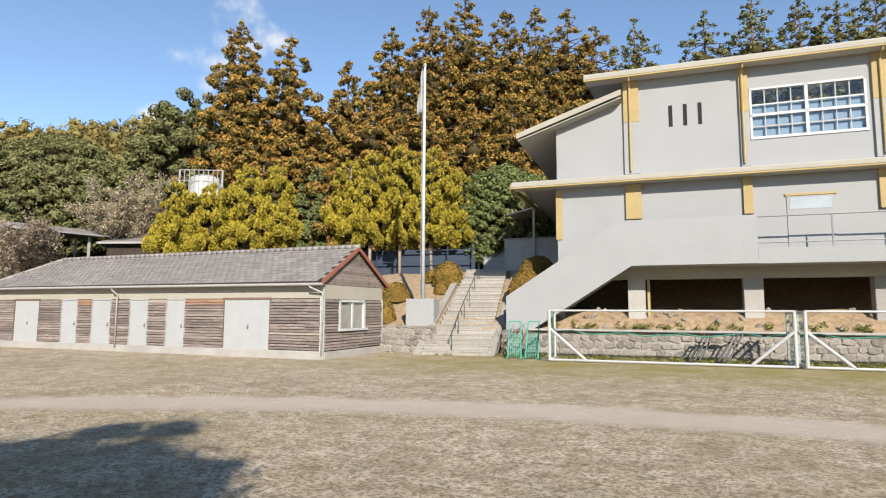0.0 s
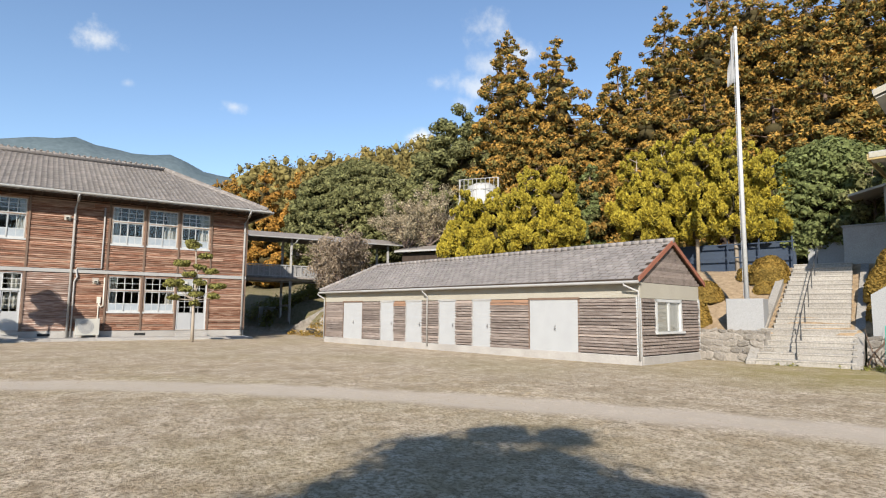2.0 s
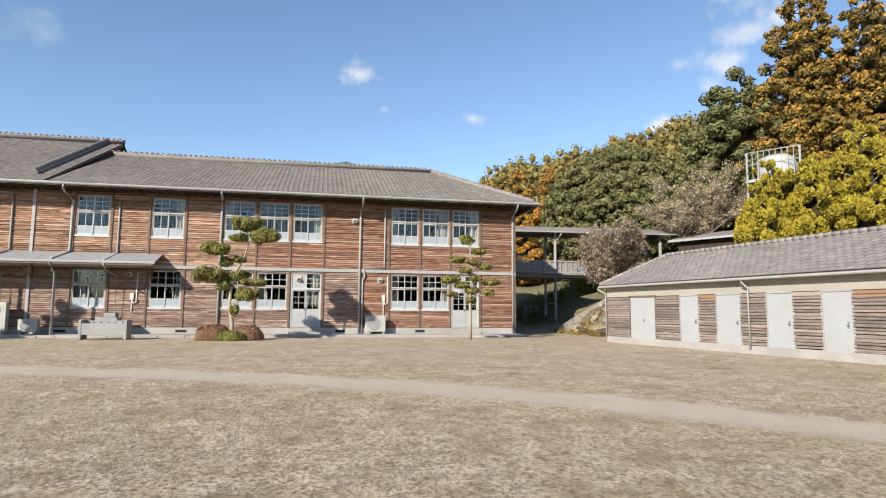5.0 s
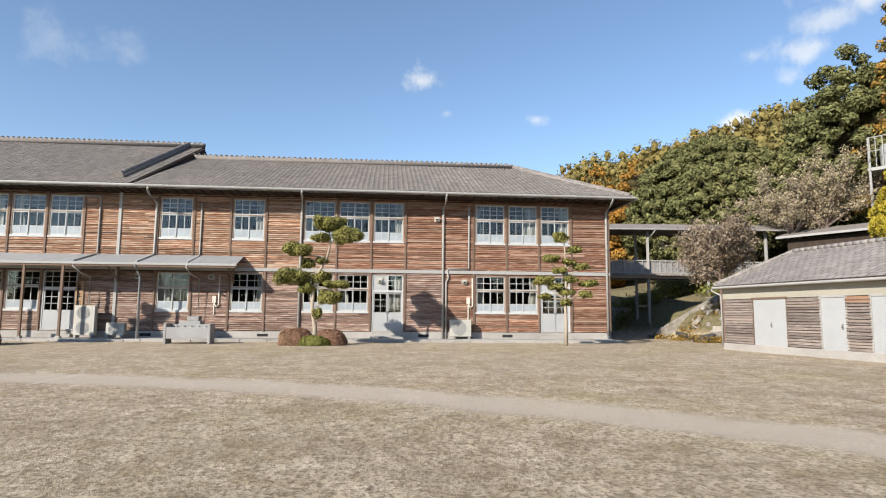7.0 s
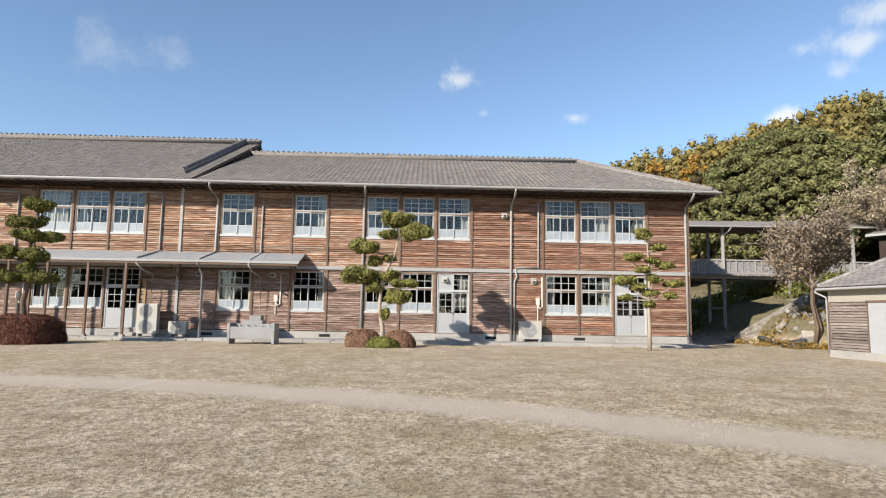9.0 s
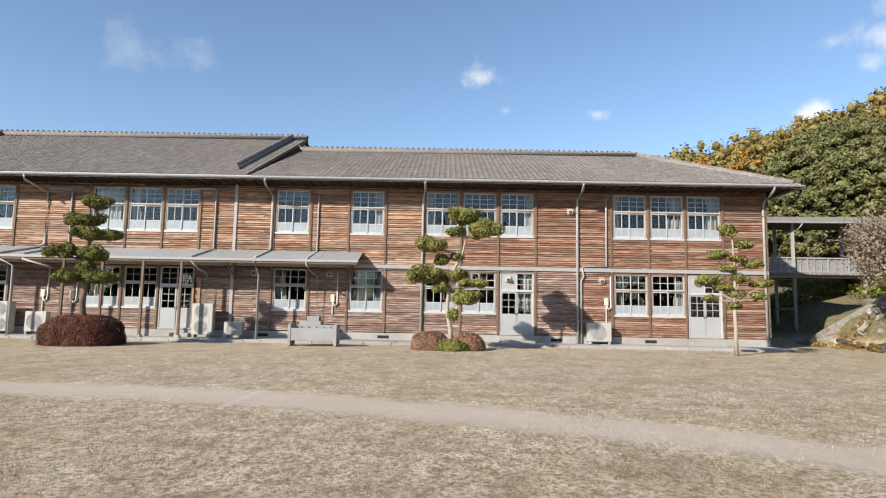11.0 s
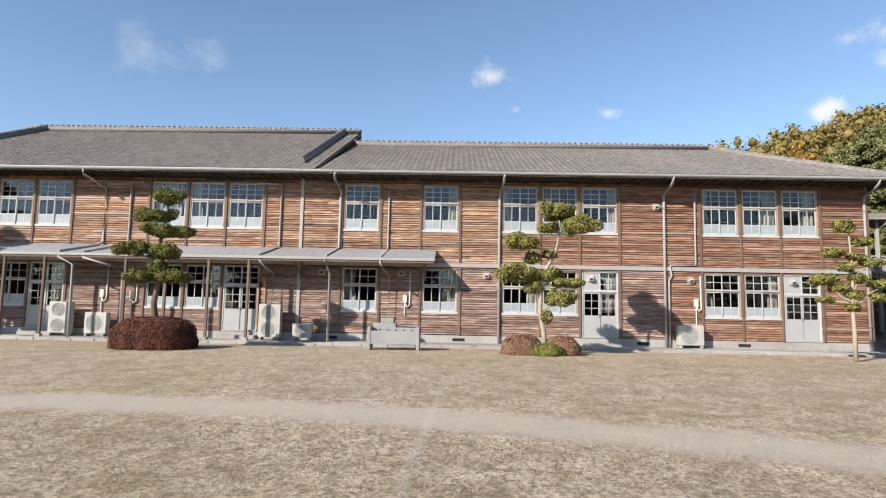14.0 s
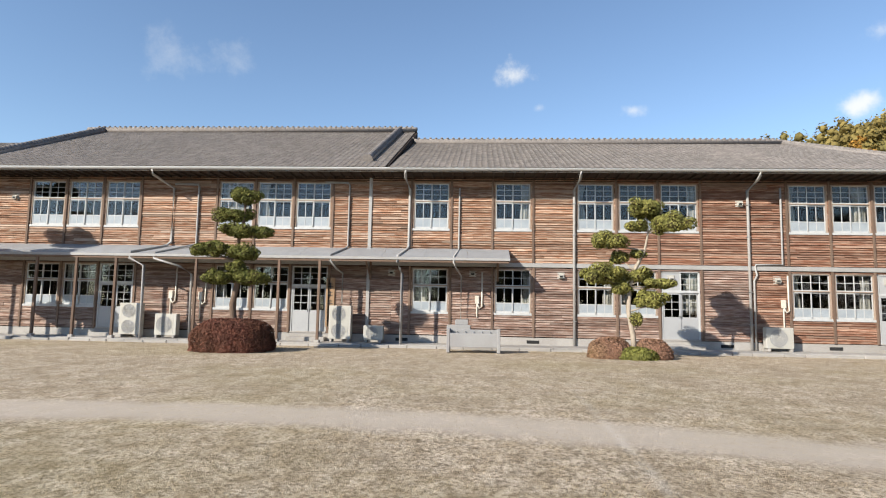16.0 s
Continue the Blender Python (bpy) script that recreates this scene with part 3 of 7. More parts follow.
    c = mix(bank, c, mix(rng_node(mid, 0.35, 0.65), (0.42, 0.31, 0.2), (0.25, 0.18, 0.11)))
    # soil towards the bridge darkened and greened, its shade put into the colour
    c = mix(op("MULTIPLY", bank, rng_node(sep.outputs["X"], -24, -34)), c, mix(rng_node(mid, 0.4, 0.6), (0.20, 0.16, 0.105), (0.12, 0.115, 0.055)))
    c = mix(rng_node(sep.outputs["Z"], 6, 10), c, (0.07, 0.06, 0.03))
    l.new(c, b.inputs["Base Color"])
    bp = n.new("ShaderNodeBump")
    bp.inputs["Strength"].default_value, bp.inputs["Distance"].default_value = 0.9, 0.05
    l.new(op("ADD", op("MULTIPLY", fine, op("SUBTRACT", 1.0, op("MULTIPLY", track, 0.7))), op("MULTIPLY", mid, 0.8)), bp.inputs["Height"])
    l.new(bp.outputs["Normal"], b.inputs["Normal"])
    return m

TRACK, TRACK_R = (4.7, -14.93, 0.0), 24.95
ground = quick_object("ground", g, ground_material())
tagged(ground, "dry straw-coloured schoolyard turf with a bare running track", "ground", kind="structure")
ground.data.polygons.foreach_set("use_smooth", [True] * len(ground.data.polygons))

# ---- the two-storey wooden school ----
F = -37.77
WIN_W = 1.64
UP_WIN = [-32.2, -30.38, -28.55, -23.1, -21.28, -19.47, -14.03, -10.36, -6.7, -4.88, -3.06, 2.43, 4.24, 6.03]
LOW_WIN = [-32.2, -30.38, -23.1, -21.28, -14.03, -10.34, -6.7, -4.88, 2.45, 4.24]
LOW_DOOR = [-28.6, -19.5, -3.06, 6.0]
UZ, LZ, DZ = (5.2, 7.36), (1.47, 3.47), (0.5, 3.47)
Y0, Y1 = -61.7, 9.86
holes = [(y, y + WIN_W, *UZ) for y in UP_WIN] + [(y, y + WIN_W, *LZ) for y in LOW_WIN] + [(y, y + WIN_W, *DZ) for y in LOW_DOOR]
rng_s = random.Random(11)

school_wall = thing("wall_school", "two-storey school wall of weathered brown lapped boards", "wall", kind="structure")
g = Geo()
bands = [0.4, 0.5, 1.47, 3.47, 5.2, 7.36, 8.1]
for a, b in zip(bands, bands[1:]):
    for y0, y1 in subtract(Y0, Y1, [(h[0], h[1]) for h in holes if h[2] < (a + b) / 2 < h[3]]):
        g.box(F - 0.16, y0, a, F - 0.01, y1, b)
g.box(F - 17, Y1 - 0.15, 0.4, F - 0.16, Y1 - 0.03, 8.1)
g.box(F - 17, Y0, 0.4, F - 0.16, Y0 + 0.15, 8.1)
g.box(F - 17.15, Y0, 0.4, F - 17, Y1, 8.1)
part("wall_core", g, M_DARKWOOD, school_wall)
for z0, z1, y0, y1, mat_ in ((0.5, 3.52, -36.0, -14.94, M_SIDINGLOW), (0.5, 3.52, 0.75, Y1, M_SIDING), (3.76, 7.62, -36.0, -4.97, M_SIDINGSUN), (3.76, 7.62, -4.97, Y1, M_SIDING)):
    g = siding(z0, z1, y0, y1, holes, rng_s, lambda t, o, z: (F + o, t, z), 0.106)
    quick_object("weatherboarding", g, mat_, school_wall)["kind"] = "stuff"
siding(0.5, 3.52, -14.94, 0.75, holes, rng_s, lambda t, o, z: (F + o, t, z), 0.106, single=lambda q: quick_object("board", q, M_SIDINGBOARD, school_wall))
g = siding(0.5, 7.62, F - 17, F - 0.02, [], rng_s, lambda t, o, z: (t, Y1 - 0.03 + o, z), 0.106)
quick_object("weatherboarding", g, M_SIDING, school_wall)["kind"] = "stuff"
g = Geo().box(F - 0.02, Y0, 3.55, F + 0.09, Y1 + 0.05, 3.74, 0.012)
g.box(F - 10, Y1 - 0.02, 3.55, F - 0.02, Y1 + 0.05, 3.74, 0.012)
part("string_course", g, M_GUTTER, school_wall, "pale flashing band between the storeys")
g = Geo().box(F - 17, Y0, 0.0, F + 0.05, Y1 + 0.04, 0.46, 0.01)
part("plinth", g, M_CONCRETE, school_wall, "pale concrete plinth")
for y in (-34.2, -14.7, -8.9, -0.6, 3.9):
    part("plinth_vent", Geo().box(F + 0.03, y, 0.2, F + 0.056, y + 0.55, 0.34), M_BLACKHOLE, school_wall, "dark slotted vent")

# upright battens beside and between the windows
def batten_rows():
    for ys, z0, z1 in ((UP_WIN, 3.76, 7.5), (sorted(LOW_WIN + LOW_DOOR), 0.47, 3.54)):
        edges = set()
        for y in ys:
            edges.add(round(y - 0.09, 2))
            edges.add(round(y + WIN_W + 0.09, 2))
        out = []
        for e in sorted(edges):
            if out and e - out[-1] < 0.12:
                continue
            out.append(e)
        for e in out:
            yield e, z0, z1
for y, z0, z1 in batten_rows():
    part("batten", Geo().box(F + 0.0, y - 0.05, z0, F + 0.1, y + 0.05, z1, 0.006), M_POST, school_wall)
for y, mat_, w in ((-16.0, M_GUTTER, 0.075), (Y1 - 0.02, M_POST, 0.07)):
    for z0, z1 in ((0.46, 3.54), (3.76, 7.55)):
        part("batten", Geo().box(F, y - w, z0, F + 0.105, y + w, z1, 0.008), mat_, school_wall)

def window_unit(name, w, h, rail, rows, label):
    """White timber window: fixed lights above the rail, two sliding sashes below with frosted bottom panes."""
    o = thing(name, label, "window", kind="structure")
    g = Geo()
    for y0, y1 in ((0, 0.05), (w - 0.05, w)):
        g.box(-0.12, y0, 0, 0.045, y1, h, 0.006)
    g.box(-0.12, 0, h - 0.05, 0.045, w, h, 0.006)
    g.box(-0.12, 0, rail - 0.022, 0.05, w, rail + 0.022, 0.006)
    part("window_frame", g, M_JAMB, o, "weathered bare timber frame")
    part("window_sill", Geo().box(-0.12, -0.02, -0.05, 0.07, w + 0.02, 0.05, 0.006), M_WHITEWOOD, o)
    frost = 0.04 + (rail - 0.05) * 0.38
    panes = []
    for s in range(2):
        y0, y1 = 0.055 + s * (w / 2 - 0.055) - s * 0.01, w / 2 + 0.01 + s * (w / 2 - 0.065)
        x = 0.0 - 0.035 * s
        g = Geo()
        for yy in (y0, y1 - 0.05):
            g.box(x - 0.015, yy, 0.05, x + 0.015, yy + 0.045, rail - 0.022)
        g.box(x - 0.015, y0, 0.05, x + 0.015, y1, 0.13)
        g.box(x - 0.015, y0, rail - 0.085, x + 0.015, y1, rail - 0.022)
        g.box(x - 0.013, y0, frost - 0.02, x + 0.013, y1, frost + 0.02)
        ym = (y0 + y1) / 2
        g.box(x - 0.012, ym - 0.014, 0.13, x + 0.012, ym + 0.014, rail - 0.085)
        sash = part("sash", g, M_WHITEWOOD, o)
        for a, b in ((y0 + 0.05, ym - 0.014), (ym + 0.014, y1 - 0.05)):
            panes.append((x, a, b, frost + 0.02, rail - 0.085, M_GLASS, sash))
            panes.append((x, a, b, 0.13, frost - 0.02, M_FROST, sash))
        # fixed lights above
        g = Geo()
        for yy in (y0, y1 - 0.035):
            g.box(x - 0.015, yy, rail + 0.022, x + 0.015, yy + 0.035, h - 0.05)
        for z0, z1 in ((rail + 0.022, rail + 0.065), (h - 0.085, h - 0.05)):
            g.box(x - 0.014, y0 + 0.035, z0, x + 0.014, y1 - 0.035, z1)
        g.box(x - 0.012, ym - 0.013, rail + 0.065, x + 0.012, ym + 0.013, h - 0.085)
        hh = h - 0.15 - rail
        for k in range(1, rows):
            zz = rail + 0.065 + hh * k / rows
            g.box(x - 0.01, y0, zz - 0.012, x + 0.01, y1, zz + 0.012)
        light = part("fixed_light", g, M_WHITEWOOD, o)
        for a, b in ((y0 + 0.04, ym - 0.012), (ym + 0.012, y1 - 0.04)):
            panes.append((x, a, b, rail + 0.065, h - 0.085, M_GLASS, light))
    for x, a, b, z0, z1, mt, own in panes:
        p = part("pane", Geo().box(x - 0.003, a, z0, x + 0.003, b, z1), mt, own, "frosted glass" if mt is M_FROST else "")
        if mt is M_GLASS:
            p.visible_shadow = False
    return o

def door_unit(name, w, h, label, blind=True):
    """Pair of sliding doors, glazed above and panelled below, under a transom that may have one blind panel."""
    o = thing(name, label, "door", kind="structure")
    rail = 2.08
    g = Geo()
    for y0, y1 in ((0, 0.06), (w - 0.06, w)):
        g.box(-0.12, y0, 0, 0.045, y1, h, 0.006)
    g.box(-0.12, 0, h - 0.06, 0.045, w, h, 0.006)
    g.box(-0.12, 0, rail - 0.05, 0.05, w, rail + 0.06, 0.006)
    part("door_frame", g, M_WHITEWOOD, o)
    part("threshold", Geo().box(-0.12, 0, -0.04, 0.08, w, 0.03, 0.006), M_CONCRETE, o)
    for s in range(2):
        y0, y1 = 0.06 + s * (w / 2 - 0.06), w / 2 + s * (w / 2 - 0.06)
        x = -0.03 * s
        g = Geo()
        g.box(x - 0.017, y0, 0.03, x + 0.017, y1, 0.98)
        for yy in (y0, y1 - 0.07):
            g.box(x - 0.018, yy, 0.98, x + 0.018, yy + 0.07, rail - 0.05)
        g.box(x - 0.018, y0, rail - 0.12, x + 0.018, y1, rail - 0.05)
        ym = (y0 + y1) / 2
        g.box(x - 0.012, ym - 0.014, 0.98, x + 0.012, ym + 0.014, rail - 0.12)
        for k in (1, 2):
            zz = 0.98 + (rail - 1.1) * k / 3
            g.box(x - 0.012, y0, zz - 0.013, x + 0.012, y1, zz + 0.013)
        d = part("door_leaf", g, M_WHITEDOOR, o)
        part("pull", Geo().box(x + 0.017, (y1 - 0.06 if s == 0 else y0 + 0.03), 0.9, x + 0.024, (y1 - 0.03 if s == 0 else y0 + 0.06), 1.04), M_BRASS, d, "dark recessed pull")
        p = part("pane", Geo().box(x - 0.003, y0 + 0.07, 0.98, x + 0.003, y1 - 0.07, rail - 0.12), M_GLASS, d)
        p.visible_shadow = False
    z0, z1 = rail + 0.06, h - 0.06
    if blind:
        part("transom_panel", Geo().box(-0.02, 0.06, z0, 0.01, w / 2 - 0.03, z1, 0.004), M_WHITEDOOR, o)
    for y0, y1 in ((w / 2 + 0.03, w - 0.06),) if blind else ((0.06, w / 2 - 0.03), (w / 2 + 0.03, w - 0.06)):
        g = Geo()
        ym = (y0 + y1) / 2
        g.box(-0.012, ym - 0.014, z0, 0.012, ym + 0.014, z1)
        for k in (1, 2):
            zz = z0 + (z1 - z0) * k / 3
            g.box(-0.01, y0, zz - 0.012, 0.01, y1, zz + 0.012)
        part("transom_bars", g, M_WHITEWOOD, o)
        p = part("pane", Geo().box(-0.003, y0, z0, 0.003, y1, z1), M_GLASS, o)
        p.visible_shadow = False
    part("transom_post", Geo().box(-0.015, w / 2 - 0.03, z0, 0.015, w / 2 + 0.03, z1), M_WHITEWOOD, o)
    return o

proto_up = window_unit("window_upper", WIN_W, UZ[1] - UZ[0], 1.3, 3, "white timber school window with small panes and frosted bottom row")
proto_low = window_unit("window_lower", WIN_W, LZ[1] - LZ[0], 1.22, 2, "white timber ground-floor window with small panes and frosted bottom row")
for proto, ys, z in ((proto_up, UP_WIN, UZ[0]), (proto_low, LOW_WIN, LZ[0])):
    for k, y in enumerate(ys):
        if k == 0:
            proto.matrix_basis = pose(F, y, z)
        else:
            copy_thing(proto, pose(F, y, z))
for ys, blind, label in (((-3.06, 6.0), True, "closed pale double sliding door with glazed upper halves"), ((-28.6, -19.5), False, "closed pale double sliding door under a fully glazed transom")):
    proto_door = door_unit("door_school", WIN_W, DZ[1] - DZ[0], label, blind)
    proto_door.matrix_basis = pose(F, ys[0], DZ[0])
    for y in ys[1:]:
        copy_thing(proto_door, pose(F, y, DZ[0]))

# rooms behind the glass
rooms = thing("wall_rooms", "dim plastered classroom walls behind the windows", "wall", kind="structure")
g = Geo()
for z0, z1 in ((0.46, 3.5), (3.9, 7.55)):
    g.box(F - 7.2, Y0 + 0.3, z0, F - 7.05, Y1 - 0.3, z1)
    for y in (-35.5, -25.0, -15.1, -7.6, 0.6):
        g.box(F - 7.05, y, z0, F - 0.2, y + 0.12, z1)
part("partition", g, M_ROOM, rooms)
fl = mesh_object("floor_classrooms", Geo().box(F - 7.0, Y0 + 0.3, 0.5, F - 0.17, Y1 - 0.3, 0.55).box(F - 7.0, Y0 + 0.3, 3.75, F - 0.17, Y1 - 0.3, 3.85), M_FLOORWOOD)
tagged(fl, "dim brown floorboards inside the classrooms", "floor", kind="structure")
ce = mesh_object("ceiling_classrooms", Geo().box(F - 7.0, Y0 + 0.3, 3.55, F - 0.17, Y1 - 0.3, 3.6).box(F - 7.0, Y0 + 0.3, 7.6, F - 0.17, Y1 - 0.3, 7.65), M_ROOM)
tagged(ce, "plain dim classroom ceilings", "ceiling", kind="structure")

def curtain(y0, y1, z0, z1, gather=0.0):
    g = Geo()
    n = max(8, int((y1 - y0) / 0.035))
    rows = 5
    for j in range(rows + 1):
        q = j / rows
        for i in range(n + 1):
            t = i / n
            y = y0 + (y1 - y0) * t
            pinch = gather * math.sin(math.pi * min(1, q * 1.6)) * 0.5
            yc = (y0 if gather >= 0 else y1)
            y = y + (yc - y) * abs(pinch)
            g.v.append((F - 0.26 + 0.03 * math.sin(t * n * 0.9 + q), y, z1 + (z0 - z1) * q))
    for j in range(rows):
        for i in range(n):
            a = j * (n + 1) + i
            g.f.append((a, a + 1, a + n + 2, a + n + 1))
    ob = mesh_object("curtain", g, M_CURTAIN, smooth=True)
    so = ob.modifiers.new("thickness", "SOLIDIFY")
    so.thickness = 0.004
    tagged(ob, "cream cloth curtain drawn aside behind the panes", "curtain", "classroom curtains")
for y, s in ((-23.1, 0.8), (-21.28, 0.3), (-10.36, -0.3), (-6.7, 0.25), (-3.06, -0.25), (2.43, 0.25), (4.24, -0.45), (6.03, -0.4)):
    w = WIN_W
    if s == 1 or s > 0.6:
        curtain(y + 0.05, y + w * s, 5.3, 7.3)
    elif s > 0:
        curtain(y + 0.03, y + w * s, 5.3, 7.3, 0.5)
    elif s < 0:
        curtain(y + w * (1 + s), y + w - 0.03, 5.3, 7.3, -0.5)
for y, s in ((-23.1, 0.3), (-14.03, 0.4), (-10.34, -0.25), (-6.7, -0.3), (-4.88, 0.35), (2.45, 0.3), (4.24, -0.3), (-3.06, -0.45), (-30.38, 0.3)):
    w = WIN_W
    if s > 0:
        curtain(y + 0.03, y + w * s, 1.6, 3.4, 0.4)
    else:
        curtain(y + w * (1 + s), y + w - 0.03, 1.6, 3.4, -0.4)

# roof
EX, EZ, EY = -36.62, 7.78, 11.0
roof = thing("roof_school", "long grey clay-tiled hipped roof of the school", "roof", kind="structure")
LR, LRZ, LREND = -45.6, 11.38, 6.2
TR, TRZ = -47.8, 12.74
TY0, TY1 = -36.8, -15.1
W0 = Y0 - 1.1
def slab(pts, t=0.12):
    g = Geo()
    n = len(pts)
    g.add([tuple(p) for p in pts] + [(p[0], p[1], p[2] - t) for p in pts], [tuple(range(n)), tuple(range(n, 2 * n))[::-1]] + [(i, (i + 1) % n, n + (i + 1) % n, n + i) for i in range(n)])
    return g
g = slab([(EX, W0, EZ), (EX, EY, EZ), (LR, LREND, LRZ), (LR, W0, LRZ)])
g.add(*(lambda q: (q.v, q.f))(slab([(EX, EY, EZ), (LR - 9.0, EY, EZ), (LR, LREND, LRZ)])))
g.add(*(lambda q: (q.v, q.f))(slab([(LR, W0, LRZ), (LR, LREND, LRZ), (LR - 9.0, EY, EZ), (LR - 9.0, W0, EZ)])))
g.add(*(lambda q: (q.v, q.f))(slab([(EX - 0.3, TY0, EZ + 0.16), (EX - 0.3, TY1, EZ + 0.16), (TR, TY1, TRZ), (TR, TY0, TRZ)])))
g.add(*(lambda q: (q.v, q.f))(slab([(TR, TY0, TRZ), (TR, TY1, TRZ), (TR - 11, TY1, EZ + 0.2), (TR - 11, TY0, EZ + 0.2)])))
g.add([(EX - 1.0, TY1 - 1.1, EZ + 0.3), (TR, TY1 - 1.1, TRZ - 0.1), (TR - 10, TY1 - 1.1, EZ + 0.3)], [(0, 1, 2)])
part("roof_deck", g, M_DARKWOOD, roof)
def slope_tiles(y0, y1, ex, ez, rx, rz, keep=None):
    up = Vector((rx - ex, 0, rz - ez))
    n_up = int(up.length / 0.245)
    h = up.length / n_up
    return tiles((ex + 0.03, y0, ez + 0.01), (0, 1, 0), up.normalized(), int((y1 - y0) / 0.27), n_up, 0.27, h, keep)
run = Vector((LR - EX, 0, LRZ - EZ)).length
hip = lambda a, b: a + 0.1 < (EY - (-15.0)) - (EY - LREND) * (b / run)
quick_object("tile_field", slope_tiles(-15.0, EY, EX, EZ, LR, LRZ, hip), M_TILE, roof)["kind"] = "stuff"
quick_object("tile_field", slope_tiles(TY0, TY1, EX, EZ + 0.02, TR, TRZ), M_TILE, roof)["kind"] = "stuff"
quick_object("tile_field", slope_tiles(-44, TY0, EX, EZ, LR, LRZ), M_TILE, roof)["kind"] = "stuff"
endrun = Vector((0, LREND - EY, LRZ - EZ)).length
nn = int(endrun / 0.245)
endtiles = tiles((LR + 9.0, EY + 0.03, EZ + 0.01), (-1, 0, 0), Vector((0, LREND - EY, LRZ - EZ)).normalized(), 70, nn, 0.27, endrun / nn,
                 lambda a, b: abs(a - 9.0) < 9.0 * (1 - b / endrun) - 0.05)
quick_object("tile_field", endtiles, M_TILE, roof)["kind"] = "stuff"
def ridge_line(name, p, q, r=0.13, n_caps=1):
    """A row of overlapping half-round ridge tiles on a low bed."""
    p, q = Vector(p), Vector(q)
    d = (q - p)
    n = max(2, int(d.length / 0.3))
    g = Geo()
    for i in range(n):
        a, b = p + d * (i / n), p + d * ((i + 1.12) / n)
        g.tube([a, b], [r, r * 0.9], 8)
    side = d.normalized().cross(Vector((0, 0, 1))).normalized() * r * 1.25
    up = Vector((0, 0, 1))
    g.add([tuple(x) for x in (p - side - up * 0.22, p + side - up * 0.22, p + side, p - side, q - side - up * 0.22, q + side - up * 0.22, q + side, q - side)],
          [(0, 1, 2, 3), (4, 7, 6, 5), (0, 4, 5, 1), (1, 5, 6, 2), (2, 6, 7, 3), (3, 7, 4, 0)])
    return part(name, g, M_TILE, roof, "row of rounded ridge tiles", True)
ridge_line("ridge", (LR, TY1 + 0.1, LRZ + 0.2), (LR, LREND, LRZ + 0.2))
ridge_line("hip_ridge", (LR, LREND, LRZ + 0.17), (EX - 0.3, EY - 0.2, EZ + 0.16))
ridge_line("hip_ridge", (LR, LREND, LRZ + 0.17), (LR - 9.3, EY - 0.2, EZ + 0.16))
ridge_line("ridge", (TR, TY0, TRZ + 0.22), (TR, TY1, TRZ + 0.22), 0.15)
for y in (-16.2, -35.7):
    ridge_line("descending_ridge", (TR, y, TRZ + 0.26), (EX - 1.15, y, EZ + 0.72), 0.17)
    part("ridge_end_tile", Geo().tube([(EX - 1.2, y, EZ + 0.7), (EX - 1.05, y, EZ + 0.64)], 0.24, 12), M_TILE, roof, "round ogre-face end tile")
part("gable_board", Geo().prism([(EX - 5, EZ + 2.05), (TR, TRZ + 0.02), (TR, TRZ - 0.35), (EX - 5, EZ + 1.7)], "y", TY1 - 0.02, TY1 + 0.06), M_DARKWOOD, roof)
# knobs of the crest tiles along the ridges
kn = part("crest_tile", Geo().box(-0.1, -0.07, 0.0, 0.1, 0.07, 0.09, 0.03), M_TILE, roof)
kn.location = (LR, LREND - 0.5, LRZ + 0.3)
for i in range(1, 62):
    share(kn, roof, (LR, LREND - 0.5 - i * 0.34, LRZ + 0.3))
for i in range(60):
    share(kn, roof, (TR, TY1 - 0.3 - i * 0.35, TRZ + 0.34))
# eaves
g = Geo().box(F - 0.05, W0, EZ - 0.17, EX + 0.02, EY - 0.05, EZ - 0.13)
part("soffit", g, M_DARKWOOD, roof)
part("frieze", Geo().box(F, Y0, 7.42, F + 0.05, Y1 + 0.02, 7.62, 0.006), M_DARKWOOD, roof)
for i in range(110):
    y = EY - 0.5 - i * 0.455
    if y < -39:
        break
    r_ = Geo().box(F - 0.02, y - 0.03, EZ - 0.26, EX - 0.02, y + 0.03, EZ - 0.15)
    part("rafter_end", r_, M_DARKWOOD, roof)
part("fascia", Geo().box(EX - 0.03, W0, EZ - 0.18, EX + 0.02, EY, EZ + 0.02, 0.006), M_WHITEWOOD, roof)

def gutter_geo(y0, y1, x, z, r=0.075):
    g = Geo()
    n = 7
    k = 2
    for y in (y0, y1):
        for rr in (r, r - 0.012):
            for i in range(n):
                t = math.pi + math.pi * i / (n - 1)
                g.v.append((x + rr * math.cos(t), y, z + rr * math.sin(t)))
    for i in range(n - 1):
        g.f += [(i, i + 1, 2 * n + i + 1, 2 * n + i), (n + i, 3 * n + i, 3 * n + i + 1, n + i + 1)]
    for s in (0, 2 * n):
        g.f += [tuple(s + i for i in range(n)) + tuple(s + n + i for i in reversed(range(n)))]
    g.f += [(0, 2 * n, 3 * n, n), (n - 1, 2 * n - 1, 4 * n - 1, 3 * n - 1)]
    return g
gutter = thing("gutter", "pale half-round eaves gutter along the school roof", "gutter")
part("trough", gutter_geo(-44, EY + 0.1, EX + 0.09, EZ - 0.06, 0.095), M_GUTTER, gutter)
part("trough", Geo().tube([(EX + 0.05, EY + 0.07, EZ - 0.1), (LR - 9, EY + 0.07, EZ - 0.1)], 0.08, 8), M_GUTTER, gutter)

